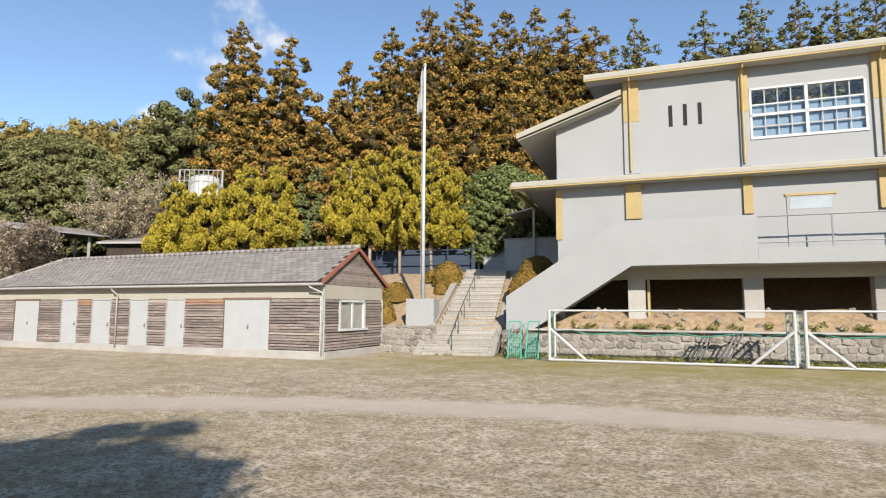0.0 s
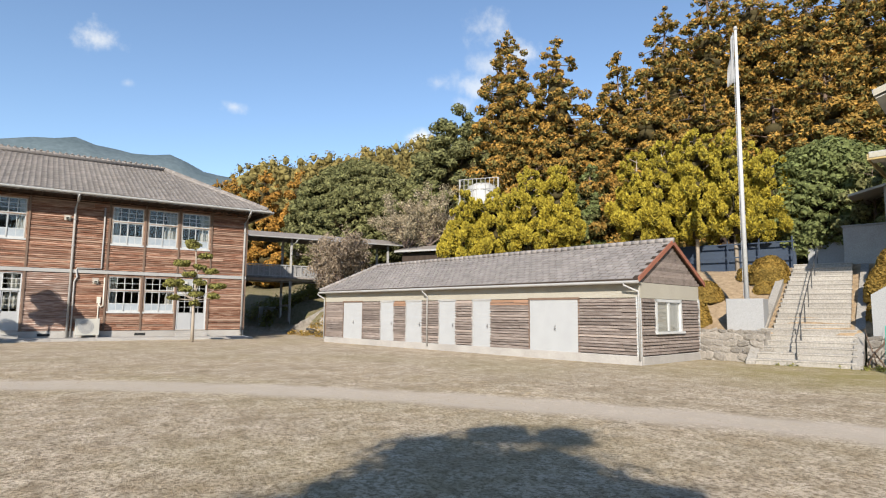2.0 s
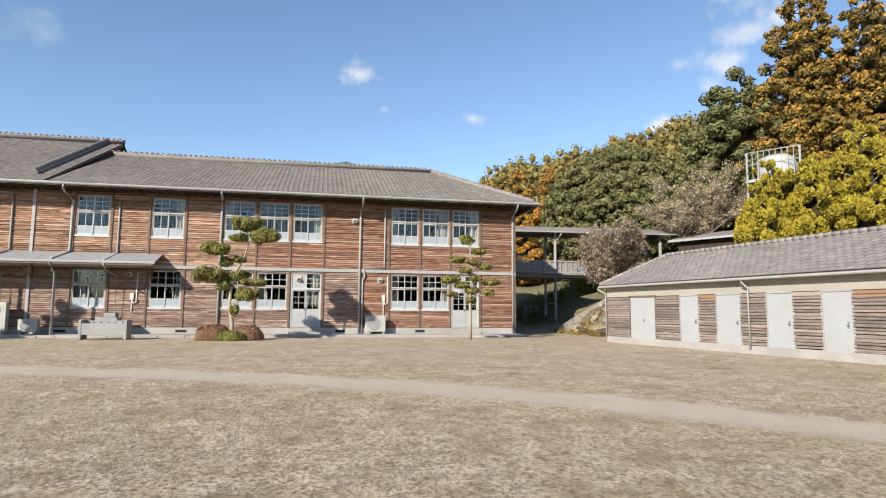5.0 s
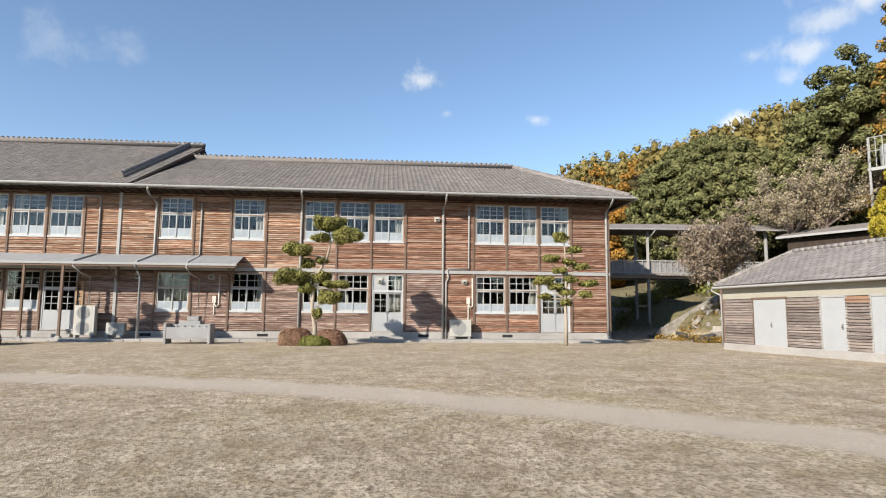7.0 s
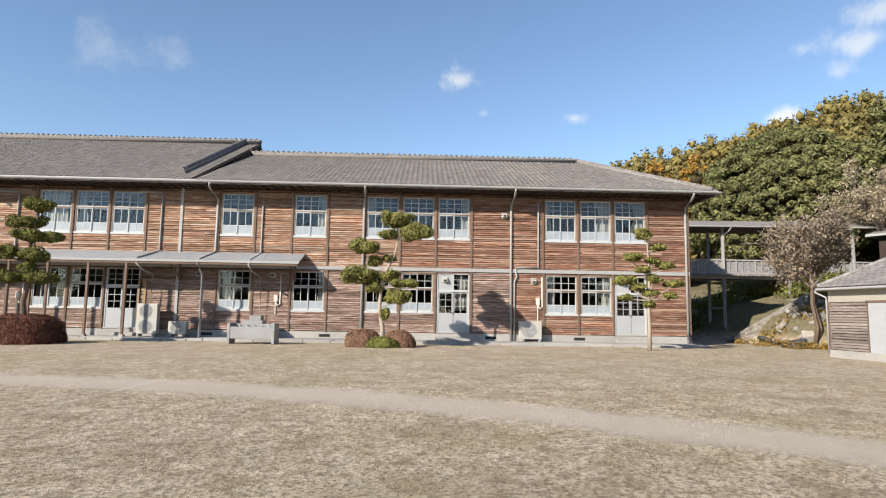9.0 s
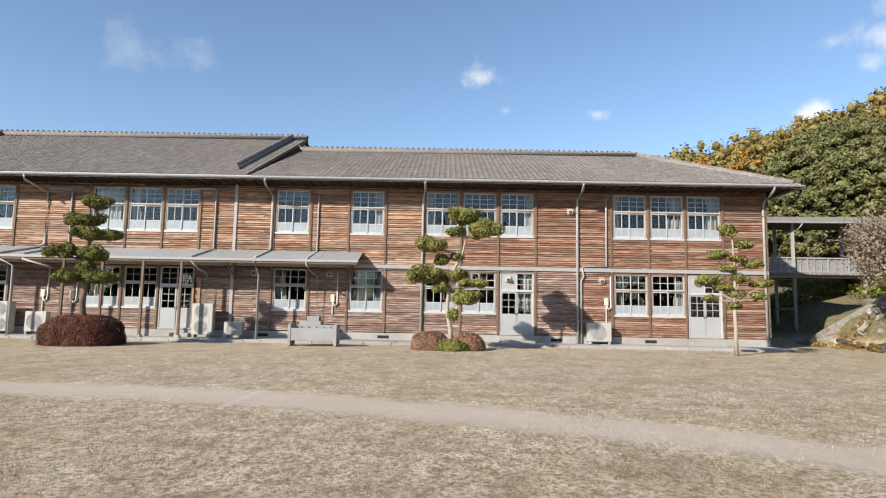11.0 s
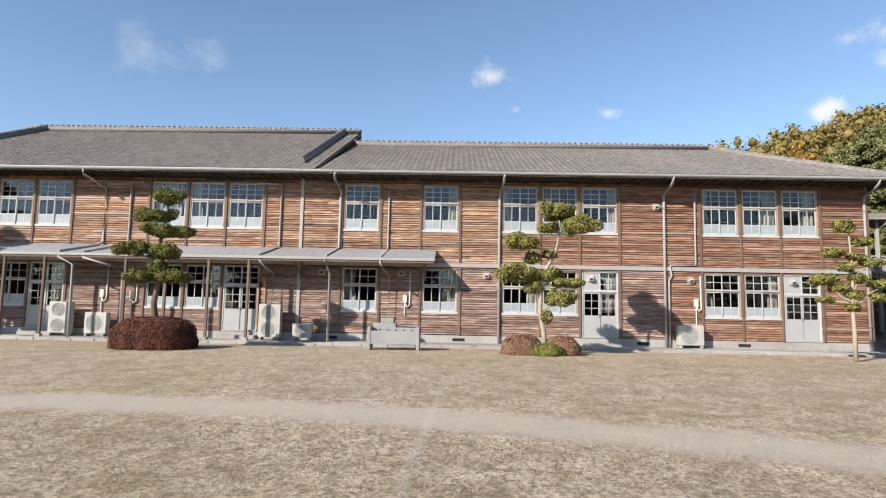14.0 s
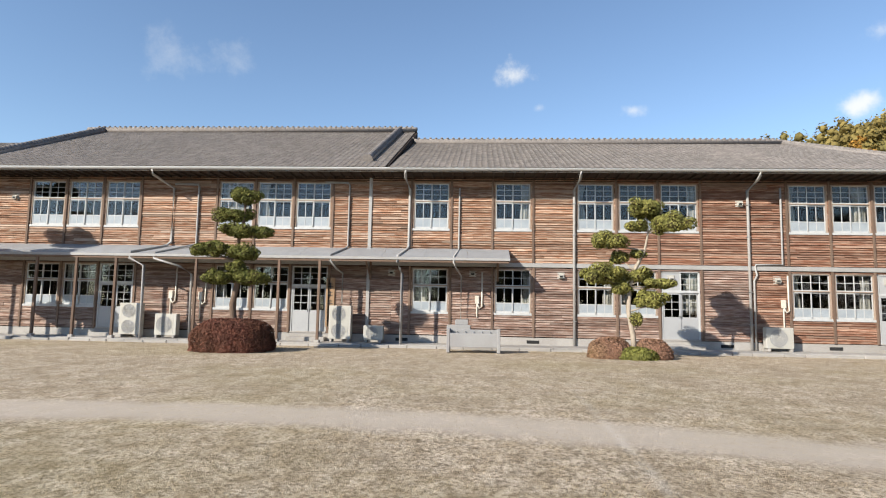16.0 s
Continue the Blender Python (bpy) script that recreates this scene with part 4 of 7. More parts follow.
def downpipe(y, z_out=7.6, z_bottom=0.15, r=0.062, bend=True, label="grey-white rainwater downpipe with an offset bend", y_wall=None, path=None):
    o = thing("downpipe", label, "pipe", group="downpipes")
    yw = y if y_wall is None else y_wall
    xw = F + 0.11
    pts = path or ([(EX + 0.09, y, 7.66), (EX + 0.09, y, 7.5), (EX - 0.15, y, 7.36), (xw, yw, 7.05), (xw, yw, z_bottom)] if bend else [(xw, yw, z_out), (xw, yw, z_bottom)])
    part("pipe", Geo().tube(pts, r, 10), M_GUTTER, o, smooth=True)
    for z in (6.4, 5.0, 2.6, 1.2):
        if z_bottom < z < (7.0 if bend else z_out) and not path:
            part("bracket", Geo().box(F + 0.02, yw - r - 0.02, z, xw + r + 0.01, yw + r + 0.02, z + 0.03), M_METAL, o, "steel strap")
    return o
downpipe(0.75, y_wall=0.68)
downpipe(-6.7, y_wall=-6.83)
downpipe(9.7, y_wall=9.72)
downpipe(-14.2, y_wall=-14.28, path=[(EX + 0.09, -14.28, 7.66), (EX + 0.09, -14.28, 7.5), (EX - 0.15, -14.3, 7.36), (F + 0.11, -14.2, 7.0), (F + 0.11, -14.2, 4.4), (F + 0.3, -14.25, 4.27), (-36.35, -14.5, 3.88), (-36.25, -14.5, 3.62), (-36.25, -14.4, 3.3), (-36.4, -14.3, 3.1), (-36.4, -14.3, 0.12)])
downpipe(-11.94, path=[(F + 0.11, -11.94, 7.1), (F + 0.11, -11.94, 4.4), (F + 0.3, -11.95, 4.25), (-36.3, -12.1, 3.86), (-36.2, -12.1, 3.6), (-36.3, -11.95, 3.3), (-37.4, -11.8, 3.1), (-37.5, -11.8, 0.15)], r=0.04)
downpipe(-25.6, path=[(EX + 0.09, -25.75, 7.66), (EX + 0.05, -25.7, 7.42), (F + 0.12, -25.25, 7.0), (F + 0.11, -25.25, 4.5), (F + 0.3, -25.35, 4.3), (-36.3, -26.3, 3.88), (-36.2, -26.3, 3.6), (-36.35, -25.7, 3.3), (-36.35, -25.65, 0.12)], r=0.06)
downpipe(-24.1, path=[(F + 0.12, -25.2, 7.2), (F + 0.11, -24.1, 7.18), (F + 0.11, -24.05, 7.05), (F + 0.11, -24.05, 4.4), (-36.3, -25.2, 3.86), (-36.2, -25.2, 3.6), (-36.6, -24.2, 3.3), (-37.3, -24.0, 3.0), (-37.4, -24.0, 0.15)], r=0.05)
downpipe(-17.0, path=[(F + 0.12, -18.1, 7.32), (F + 0.11, -17.05, 7.3), (F + 0.11, -16.97, 7.2), (F + 0.11, -16.97, 4.4), (F + 0.3, -17.0, 4.3), (-36.3, -17.4, 3.86), (-36.2, -17.4, 3.62), (-36.6, -17.2, 3.3), (-37.4, -17.1, 3.15), (-37.4, -17.1, 1.8)], r=0.045)
downpipe(2.1, path=[(F + 0.1, 2.08, 7.2), (F + 0.1, 2.08, 3.82), (F + 0.1, 0.95, 3.8), (F + 0.12, 0.9, 3.7), (F + 0.12, 0.98, 3.35), (F + 0.1, 0.86, 3.1), (F + 0.1, 0.86, 0.15)], r=0.045, label="grey-white downpipe running along the flashing band")

# lean-to canopy along the ground floor
AY0, AY1 = -44.0, -9.72
canopy = thing("entrance_canopy", "dull grey sheet-metal lean-to canopy over the ground floor", "canopy")
for i in range(int((AY1 - AY0) / 1.82)):
    y0 = AY1 - i * 1.82
    y1 = y0 - 1.812
    dz = 0.004 * (i % 2)
    part("sheet", Geo().add([(F + 0.02, y0, 4.34 + dz), (-36.22, y0, 3.8 + dz), (-36.22, y1, 3.8 + dz), (F + 0.02, y1, 4.34 + dz), (F + 0.02, y0, 4.31), (-36.22, y0, 3.77), (-36.22, y1, 3.77), (F + 0.02, y1, 4.31)],
         [(0, 1, 2, 3), (4, 7, 6, 5), (0, 4, 5, 1), (1, 5, 6, 2), (2, 6, 7, 3), (3, 7, 4, 0)]), M_AWNING, canopy)
part("front_beam", Geo().box(-36.34, AY0, 3.6, -36.24, AY1 - 0.05, 3.75, 0.006), M_POST, canopy)
part("drip_edge", Geo().box(-36.235, AY0, 3.7, -36.195, AY1, 3.81), M_GUTTER, canopy)
part("end_beam", Geo().prism([(F + 0.02, 4.3), (-36.24, 3.76), (-36.24, 3.66), (F + 0.02, 4.16)], "y", AY1 - 0.12, AY1 - 0.04), M_POST, canopy)
for y in (-34.2, -32.4, -30.55, -28.72, -26.92, -23.3, -21.5, -19.62, -17.85):
    p_ = part("post", Geo().box(-36.345, y - 0.055, 0.2, -36.235, y + 0.055, 3.6, 0.008), M_POST, canopy)
    part("footing", Geo().box(-36.4, y - 0.11, 0.1, -36.18, y + 0.11, 0.24, 0.02), M_CONCRETE, p_, "small concrete footing block")
for y in (-15.9, -10.2):
    part("bracket_post", Geo().box(F + 0.06, y - 0.05, 2.9, F + 0.14, y + 0.05, 4.2, 0.006), M_POST, canopy)
    part("strut", Geo().tube([(F + 0.1, y, 3.0), (-36.4, y, 3.7)], 0.04, 6), M_POST, canopy)

# paved strip, kerb and step slabs
rngw = random.Random(4)
walkw = thing("pavement_walkway", "cracked concrete walkway along the school wall", "pavement", kind="structure")
y = -44.0
while y < 9.9:
    L = rngw.uniform(1.5, 2.2)
    part("slab", Geo().box(F + 0.05, y + 0.012, -0.05, -36.1, min(y + L, 9.95) - 0.012, 0.13 + rngw.uniform(-0.012, 0.012), 0.015), M_CONCRETE, walkw)
    y += L
y = -44.0
while y < 9.9:
    L = rngw.uniform(0.7, 1.3)
    part("kerb", Geo().box(-36.08, y + 0.01, -0.05, -35.93 + rngw.uniform(-0.015, 0.015), min(y + L, 10.0) - 0.01, 0.10 + rngw.uniform(-0.03, 0.02), 0.02), M_CONCRETE, walkw)
    y += L
for y in LOW_DOOR:
    st = mesh_object("door_step", Geo().box(F + 0.06, y - 0.05, 0.1, F + 0.5, y + WIN_W + 0.05, 0.3, 0.02), M_CONCRETE)
    tagged(st, "worn concrete step below the sliding doors", "step", "door steps")

# outdoor units, pipes, vents
def outdoor_unit(y, w, h, fans, x=-37.2, group="air conditioner units"):
    o = thing("air_conditioner", "ivory air conditioner outdoor unit with %s against the boards" % ("two stacked fans" if fans == 2 else "one round fan"), "air conditioner", pose(x, y, 0.15), group)
    part("casing", Geo().box(-0.16, 0, 0.1, 0.16, w, h, 0.02), M_ACWHITE, o)
    for k in range(fans):
        zc = 0.1 + (h - 0.1) * (k + 0.5) / fans
        r = min(w * 0.36, (h - 0.1) / fans * 0.42)
        part("fan_recess", Geo().tube([(0.158, w * 0.44, zc), (0.164, w * 0.44, zc)], r, 24), M_ACGRILL, o, "dark fan opening")
        g = Geo()
        for q in range(1, 6):
            rr = r * q / 5
            ring = [(0.172, w * 0.44 + rr * math.cos(a * math.pi / 12), zc + rr * math.sin(a * math.pi / 12)) for a in range(25)]
            g.tube(ring, 0.007, 4, False)
        for q in range(8):
            a = q * math.pi / 4
            g.tube([(0.172, w * 0.44, zc), (0.172, w * 0.44 + r * math.cos(a), zc + r * math.sin(a))], 0.006, 4)
        part("fan_grille", g, M_ACWHITE, o)
    part("side_panel", Geo().box(-0.14, w - 0.14, 0.2, 0.165, w - 0.135, h - 0.06), M_ACGRILL, o, "thin panel seam")
    for yy in (0.06, w - 0.16):
        part("foot", Geo().box(-0.2, yy, -0.02, 0.2, yy + 0.1, 0.1, 0.01), M_CONCRETE, o, "grey block foot")
    return o
outdoor_unit(-17.55, 0.98, 1.55, 2, -37.15)
outdoor_unit(-16.0, 0.86, 0.72, 1, -37.1)
outdoor_unit(1.02, 1.12, 0.98, 1, -37.25)
outdoor_unit(-27.05, 0.98, 1.5, 2, -37.15)
outdoor_unit(-25.4, 1.0, 1.05, 1, -37.15)

def hood(y, z):
    o = thing("vent_hood", "small white wall vent hood on the boards", "vent", pose(F + 0.02, y, z), "wall vent hoods")
    part("plate", Geo().box(0, -0.16, -0.16, 0.03, 0.16, 0.16, 0.01), M_ACWHITE, o)
    part("cowl", Geo().prism([(0.03, 0.1), (0.17, 0.02), (0.17, -0.1), (0.03, -0.1)], "y", -0.1, 0.1), M_ACWHITE, o)
    part("opening", Geo().box(0.165, -0.07, -0.085, 0.174, 0.07, 0.0), M_BLACKHOLE, o, "dark outlet")
for y, z in ((0.35, 6.5), (1.85, 3.15), (-7.4, 3.2), (-2.65, 3.15), (-11.3, 3.25), (-14.95, 3.25), (6.42, 3.15), (-33.0, 6.55)):
    hood(y, z)

def conduit(y, zt, zb):
    o = thing("refrigerant_pipe", "beige lagged pipe with a looped end on the wall", "pipe", group="refrigerant pipes")
    part("cover", Geo().tube([(F + 0.08, y + 0.02, zt), (F + 0.09, y + 0.02, zt - 1.3), (F + 0.12, y + 0.03, zt - 1.5), (F + 0.12, y - 0.1, zt - 1.6), (F + 0.12, y - 0.2, zt - 1.4)], 0.035, 7), M_PIPEBEIGE, o, smooth=True)
    part("box", Geo().box(F + 0.04, y - 0.29, zt - 1.4, F + 0.14, y - 0.1, zt - 1.05, 0.01), M_PIPEBEIGE, o)
    part("line", Geo().tube([(F + 0.09, y - 0.2, zt - 1.4), (F + 0.09, y - 0.2, zb)], 0.03, 6), M_PIPEBEIGE, o)
conduit(2.25, 3.35, 1.0)
conduit(-10.9, 3.3, 1.3)
conduit(-24.9, 3.3, 1.1)
conduit(-23.5, 3.25, 1.0)
sign = thing("name_board", "weathered vertical wooden name board beside the doors", "sign", pose(F + 0.06, -17.7, 0.75))
part("board", Geo().box(0, -0.2, 0, 0.04, 0.2, 2.2, 0.01), material("bleached_board", (0.34, 0.22, 0.13), 0.8, (0.26, 0.17, 0.1), None, 5, (1, 8, 1), 30, 0.2), sign)
for k in range(5):
    part("lettering", Geo().box(0.04, -0.12, 0.25 + k * 0.38, 0.043, 0.12, 0.29 + k * 0.38).box(0.04, -0.02, 0.2 + k * 0.38, 0.043, 0.02, 0.46 + k * 0.38).box(0.04, -0.1, 0.38 + k * 0.38, 0.043, 0.1, 0.41 + k * 0.38), M_BLACKPIPE, sign, "faded black brush strokes")
# concrete wash trough
tr_ = thing("wash_trough", "grey-white concrete wash trough standing on the yard", "trough", pose(-34.0, -11.2, 0))
part("front_panel", Geo().box(-0.06, -0.92, 0.22, 0.0, 0.92, 0.74, 0.01), M_TROUGH, tr_)
part("back_panel", Geo().box(-0.72, -0.92, 0.22, -0.66, 0.92, 0.86, 0.01), M_TROUGH, tr_)
part("basin", Geo().box(-0.67, -0.92, 0.22, -0.05, 0.92, 0.34), M_CONCRETE, tr_)
for yy in (-1.02, 0.9):
    part("end_wall", Geo().box(-0.74, yy, 0.0, 0.02, yy + 0.12, 0.9, 0.012), M_TROUGH, tr_)
for k in range(5):
    part("tap", Geo().tube([(-0.66, -0.65 + k * 0.32, 0.78), (-0.5, -0.65 + k * 0.32, 0.78), (-0.47, -0.65 + k * 0.32, 0.7)], 0.02, 6), M_METAL, tr_, "dull metal tap")
bx = thing("meter_box", "white box with a small lid behind the wash trough", "box", pose(-36.7, -11.85, 0.13))
part("body", Geo().box(-0.3, -0.5, 0, 0.3, 0.5, 0.85, 0.02), M_TROUGH, bx)
part("lid", Geo().box(-0.25, -0.15, 0.85, 0.25, 0.4, 1.08, 0.02), M_TROUGH, bx)

# ---- the long shed ----
SL, SD = 18.4, 4.2
SDOORS = [(-16.68, -14.98), (-13.48, -12.48), (-11.57, -10.45), (-9.34, -8.33), (-7.33, -6.36), (-4.42, -2.27)]
rng_h = random.Random(21)
shed = thing("storage_shed", "long low storage shed of grey weathered boards with pale doors", "shed", SHED)
s_holes = [(a, b, 0.12, 2.12) for a, b in SDOORS]
g = Geo()
for z0, z1 in ((0.0, 0.2), (0.2, 2.12), (2.12, 2.75)):
    for a, b in subtract(-SL, 0, [(h[0], h[1]) for h in s_holes if z0 >= 0.2 and z1 <= 2.2]):
        g.box(a, 0.0, z0, b, 0.12, z1)
g.box(-SL, SD - 0.12, 0, 0, SD, 2.75)
g.box(-SL, 0.12, 0, -SL + 0.12, SD - 0.12, 2.75)
for z0, z1 in ((0, 1.0), (1.0, 2.05), (2.05, 2.75)):
    for a, b in subtract(0.12, SD - 0.12, [(1.0, 2.75)] if z0 == 1.0 else []):
        g.box(-0.12, a, z0, 0, b, z1)
g.prism([(0.05, 2.7), (SD - 0.05, 2.7), (SD / 2, 3.98)], "x", -0.1, -0.02)
part("wall_frame", g, M_DARKWOOD, shed)
g = siding(0.3, 2.1, -SL + 0.06, -0.08, s_holes, rng_h, lambda t, o, z: (t, -o, z), 0.105, 2.0)
quick_object("weatherboarding", g, M_SHEDSIDE, shed)["kind"] = "stuff"
for a, b in subtract(-14.9, -2.27, SDOORS):
    if -12.6 < a < -11 or -6.5 < a < -4:
        gg = siding(1.9, 2.1, a + 0.02, b - 0.02, [], rng_h, lambda t, o, z: (t, -o - 0.006, z), 0.1, 2.0)
        quick_object("unfaded_boarding", gg, M_FRESHSIDE, shed)["kind"] = "stuff"
g = siding(0.3, 2.1, 0.08, SD - 0.06, [(0.9, 2.85, 0.9, 2.1)], rng_h, lambda t, o, z: (o, t, z), 0.105, 2.0)
quick_object("weatherboarding", g, M_SHEDSIDE, shed)["kind"] = "stuff"
g = Geo()
z = 2.62
while z < 3.95:
    half = (3.98 - z) / 1.28 * (SD / 2) - 0.03
    g.box(0.0, SD / 2 - half, z, 0.02 + 0.006 * rng_h.random(), SD / 2 + half, z + 0.1)
    z += 0.105
quick_object("weatherboarding", g, M_SHEDSIDE, shed)["kind"] = "stuff"
part("plaster_band", Geo().box(-SL - 0.02, -0.035, 2.12, 0.035, 0.0, 2.56, 0.006), M_CREAM, shed, "cream plastered band under the eaves")
part("plaster_band", Geo().box(0.0, 0.0, 2.1, 0.035, SD, 2.6, 0.006), M_CREAM, shed, "cream plastered band under the gable")
part("footing", Geo().box(-SL - 0.05, -0.07, -0.08, 0.06, 0.05, 0.28, 0.015), M_CONCRETE, shed, "pale concrete footing")
part("footing", Geo().box(-0.05, 0.05, -0.08, 0.07, SD + 0.05, 0.26, 0.015), M_CONCRETE, shed, "pale concrete footing")
for x in (-SL + 0.02, -0.04):
    part("corner_post", Geo().box(x - 0.07, -0.05, 0.2, x + 0.07, 0.06, 2.14, 0.008), M_WHITEWOOD if x > -1 else M_POST, shed)
part("corner_post", Geo().box(-0.05, SD - 0.1, 0.2, 0.05, SD + 0.04, 2.14, 0.008), M_WHITEWOOD, shed)
for k, (a, b) in enumerate(SDOORS):
    fr = Geo()
    for x in (a - 0.05, b - 0.02):
        fr.box(x, -0.045, 0.26, x + 0.07, 0.03, 2.14)
    fr.box(a - 0.05, -0.045, 2.08, b + 0.05, 0.03, 2.16)
    part("door_frame", fr, M_POST if k in (0, 5) else M_GUTTER, shed)
    d = Geo()
    n = 1
    for q in range(n):
        x0, x1 = a + (b - a) * q / n + 0.02, a + (b - a) * (q + 1) / n - 0.008
        d.box(x0, -0.02 - 0.006 * q, 0.24, x1, 0.02, 2.08, 0.006)
    leaf = part("door", d, M_WHITEDOOR, shed, "pale grey flush door")
    hx = b - 0.16 if b - a < 1.5 else (a + b) / 2 + 0.08
    part("door_handle", Geo().tube([(hx, -0.02, 1.08), (hx, -0.07, 1.08)], 0.03, 8).box(hx - 0.03, -0.03, 0.98, hx + 0.03, -0.02, 1.18), M_METAL, leaf, "small metal knob")
# end window
sw = Geo()
for y0, y1 in ((0.96, 1.06), (2.7, 2.8)):
    sw.box(-0.1, y0, 1.0, 0.06, y1, 2.08)
sw.box(-0.1, 0.96, 2.0, 0.06, 2.8, 2.09)
sw.box(-0.02, 1.85, 1.05, 0.03, 1.95, 2.0)
wn_ = part("window", sw, M_WHITEWOOD, shed, "white two-light end window")
part("sill", Geo().box(-0.1, 0.88, 0.94, 0.14, 2.88, 1.02, 0.01), M_WHITEWOOD, wn_)
p = part("pane", Geo().box(0.0, 1.06, 1.02, 0.006, 1.85, 2.0), M_GLASS, wn_)
p2 = part("pane", Geo().box(-0.02, 1.95, 1.02, -0.014, 2.7, 2.0), M_GLASS, wn_)
for q in (p, p2):
    q.visible_shadow = False
part("blind", Geo().box(-0.045, 1.06, 1.02, -0.035, 2.72, 2.0), M_CURTAIN, wn_, "pale blind behind the glass")
# roof: gabled at one end, hipped at the other
SE, SEZ, SRZ = -0.28, 2.7, 4.08
hipx = -SL + 1.75
sroof = part("roof_deck", slab([(0.12, SE, SEZ), (-SL - 0.25, SE, SEZ), (hipx, SD / 2, SRZ), (0.12, SD / 2, SRZ)], 0.06), M_DARKWOOD, shed)
part("roof_deck", slab([(0.12, SD - SE, SEZ), (-SL - 0.25, SD - SE, SEZ), (hipx, SD / 2, SRZ), (0.12, SD / 2, SRZ)], 0.06), M_DARKWOOD, shed)
part("roof_deck", slab([(-SL - 0.25, SE, SEZ), (-SL - 0.25, SD - SE, SEZ), (hipx, SD / 2, SRZ)], 0.06), M_DARKWOOD, shed)
up = Vector((0, SD / 2 - SE, SRZ - SEZ))
nu = int(up.length / 0.22)
def shed_keep(a, b):
    x = -SL - 0.25 + a
    t = b / up.length
    return x > (-SL - 0.25) + (hipx + SL + 0.25) * t - 0.1
def flat_tiles(p0, along, up, n_along, n_up, w, h, keep=None):
    """Thin interlocking cement tiles, each a low slab with a raised lap edge."""
    along, up, p0 = Vector(along), Vector(up), Vector(p0)
    nor = along.cross(up).normalized()
    if nor.z < 0:
        nor = -nor
    g = Geo()
    r = random.Random(8)
    for j in range(n_up):
        for i in range(n_along):
            a = (i + (0.5 if j % 2 else 0)) * w
            if keep and not keep(a + w / 2, (j + 0.5) * h):
                continue
            e = r.uniform(-0.002, 0.003)
            q = [p0 + along * (a + s * w) + up * (j * h + t * h) + nor * (z + e) for s, t, z in
                 ((0.01, -0.03, 0.032), (0.86, -0.03, 0.032), (0.99, -0.03, 0.037), (0.99, 1.06, 0.025), (0.86, 1.06, 0.012), (0.01, 1.06, 0.012), (0.01, -0.03, 0.01), (0.99, -0.03, 0.01))]
            g.add([tuple(k) for k in q], [(0, 1, 4, 5), (1, 2, 3, 4), (6, 7, 2, 1, 0)])
    return g
quick_object("tile_field", flat_tiles((-SL - 0.25, SE, SEZ), (1, 0, 0), up.normalized(), int((SL + 0.37) / 0.3), nu, 0.3, up.length / nu, shed_keep), M_SHEDTILE, shed)["kind"] = "stuff"
uph = Vector((hipx + SL + 0.25, 0, SRZ - SEZ))
nuh = int(uph.length / 0.22)
quick_object("tile_field", flat_tiles((-SL - 0.25, SE, SEZ), (0, 1, 0), uph.normalized(), 17, nuh, 0.3, uph.length / nuh,
             lambda a, b: abs(a - (SD / 2 - SE)) < (SD / 2 - SE) * (1 - b / uph.length)), M_SHEDTILE, shed)["kind"] = "stuff"
def cap_row(p, q, r, mt, parent, name="ridge_cap"):
    p, q = Vector(p), Vector(q)
    n = max(2, int((q - p).length / 0.3))
    g = Geo()
    for i in range(n):
        g.tube([p + (q - p) * (i / n), p + (q - p) * ((i + 1.1) / n)], [r, r * 0.88], 8)
    o_ = part(name, g, mt, parent, smooth=True)
    o_["kind"] = "stuff"
    return o_
cap_row((hipx, SD / 2, SRZ + 0.05), (0.15, SD / 2, SRZ + 0.05), 0.1, M_SHEDTILE, shed)
cap_row((-SL - 0.25, SE, SEZ + 0.05), (hipx, SD / 2, SRZ + 0.05), 0.09, M_SHEDTILE, shed)
for y0, y1 in ((SE, SD / 2), (SD - SE, SD / 2)):
    part("verge_board", Geo().add([(0.12, y0, SEZ - 0.1), (0.12, y1, SRZ - 0.1), (0.12, y1, SRZ + 0.06), (0.12, y0, SEZ + 0.06), (0.17, y0, SEZ - 0.1), (0.17, y1, SRZ - 0.1), (0.17, y1, SRZ + 0.06), (0.17, y0, SEZ + 0.06)],
         [(0, 1, 2, 3), (4, 7, 6, 5), (0, 4, 5, 1), (2, 6, 7, 3), (0, 3, 7, 4), (1, 5, 6, 2)]), M_RUST, shed, "rust-red verge trim")
part("soffit", Geo().box(-SL - 0.4, SE + 0.02, 2.56, 0.1, 0.0, 2.6), M_CREAM, shed)
part("eaves_gutter", Geo().tube([(-SL - 0.25, SE - 0.06, 2.62), (0.16, SE - 0.06, 2.6)], 0.05, 8), M_GUTTER, shed, "pale gutter")
for x, xx in ((-10.1, -10.03), (-0.35, 0.03), (-SL - 0.3, -SL - 0.02)):
    part("downpipe", Geo().tube([(x, SE - 0.06, 2.58), (x, SE - 0.06, 2.5), (xx, -0.12, 2.3), (xx, -0.1, 2.2), (xx, -0.1, 0.15)], 0.035, 8), M_GUTTER, shed, "thin white downpipe", True)

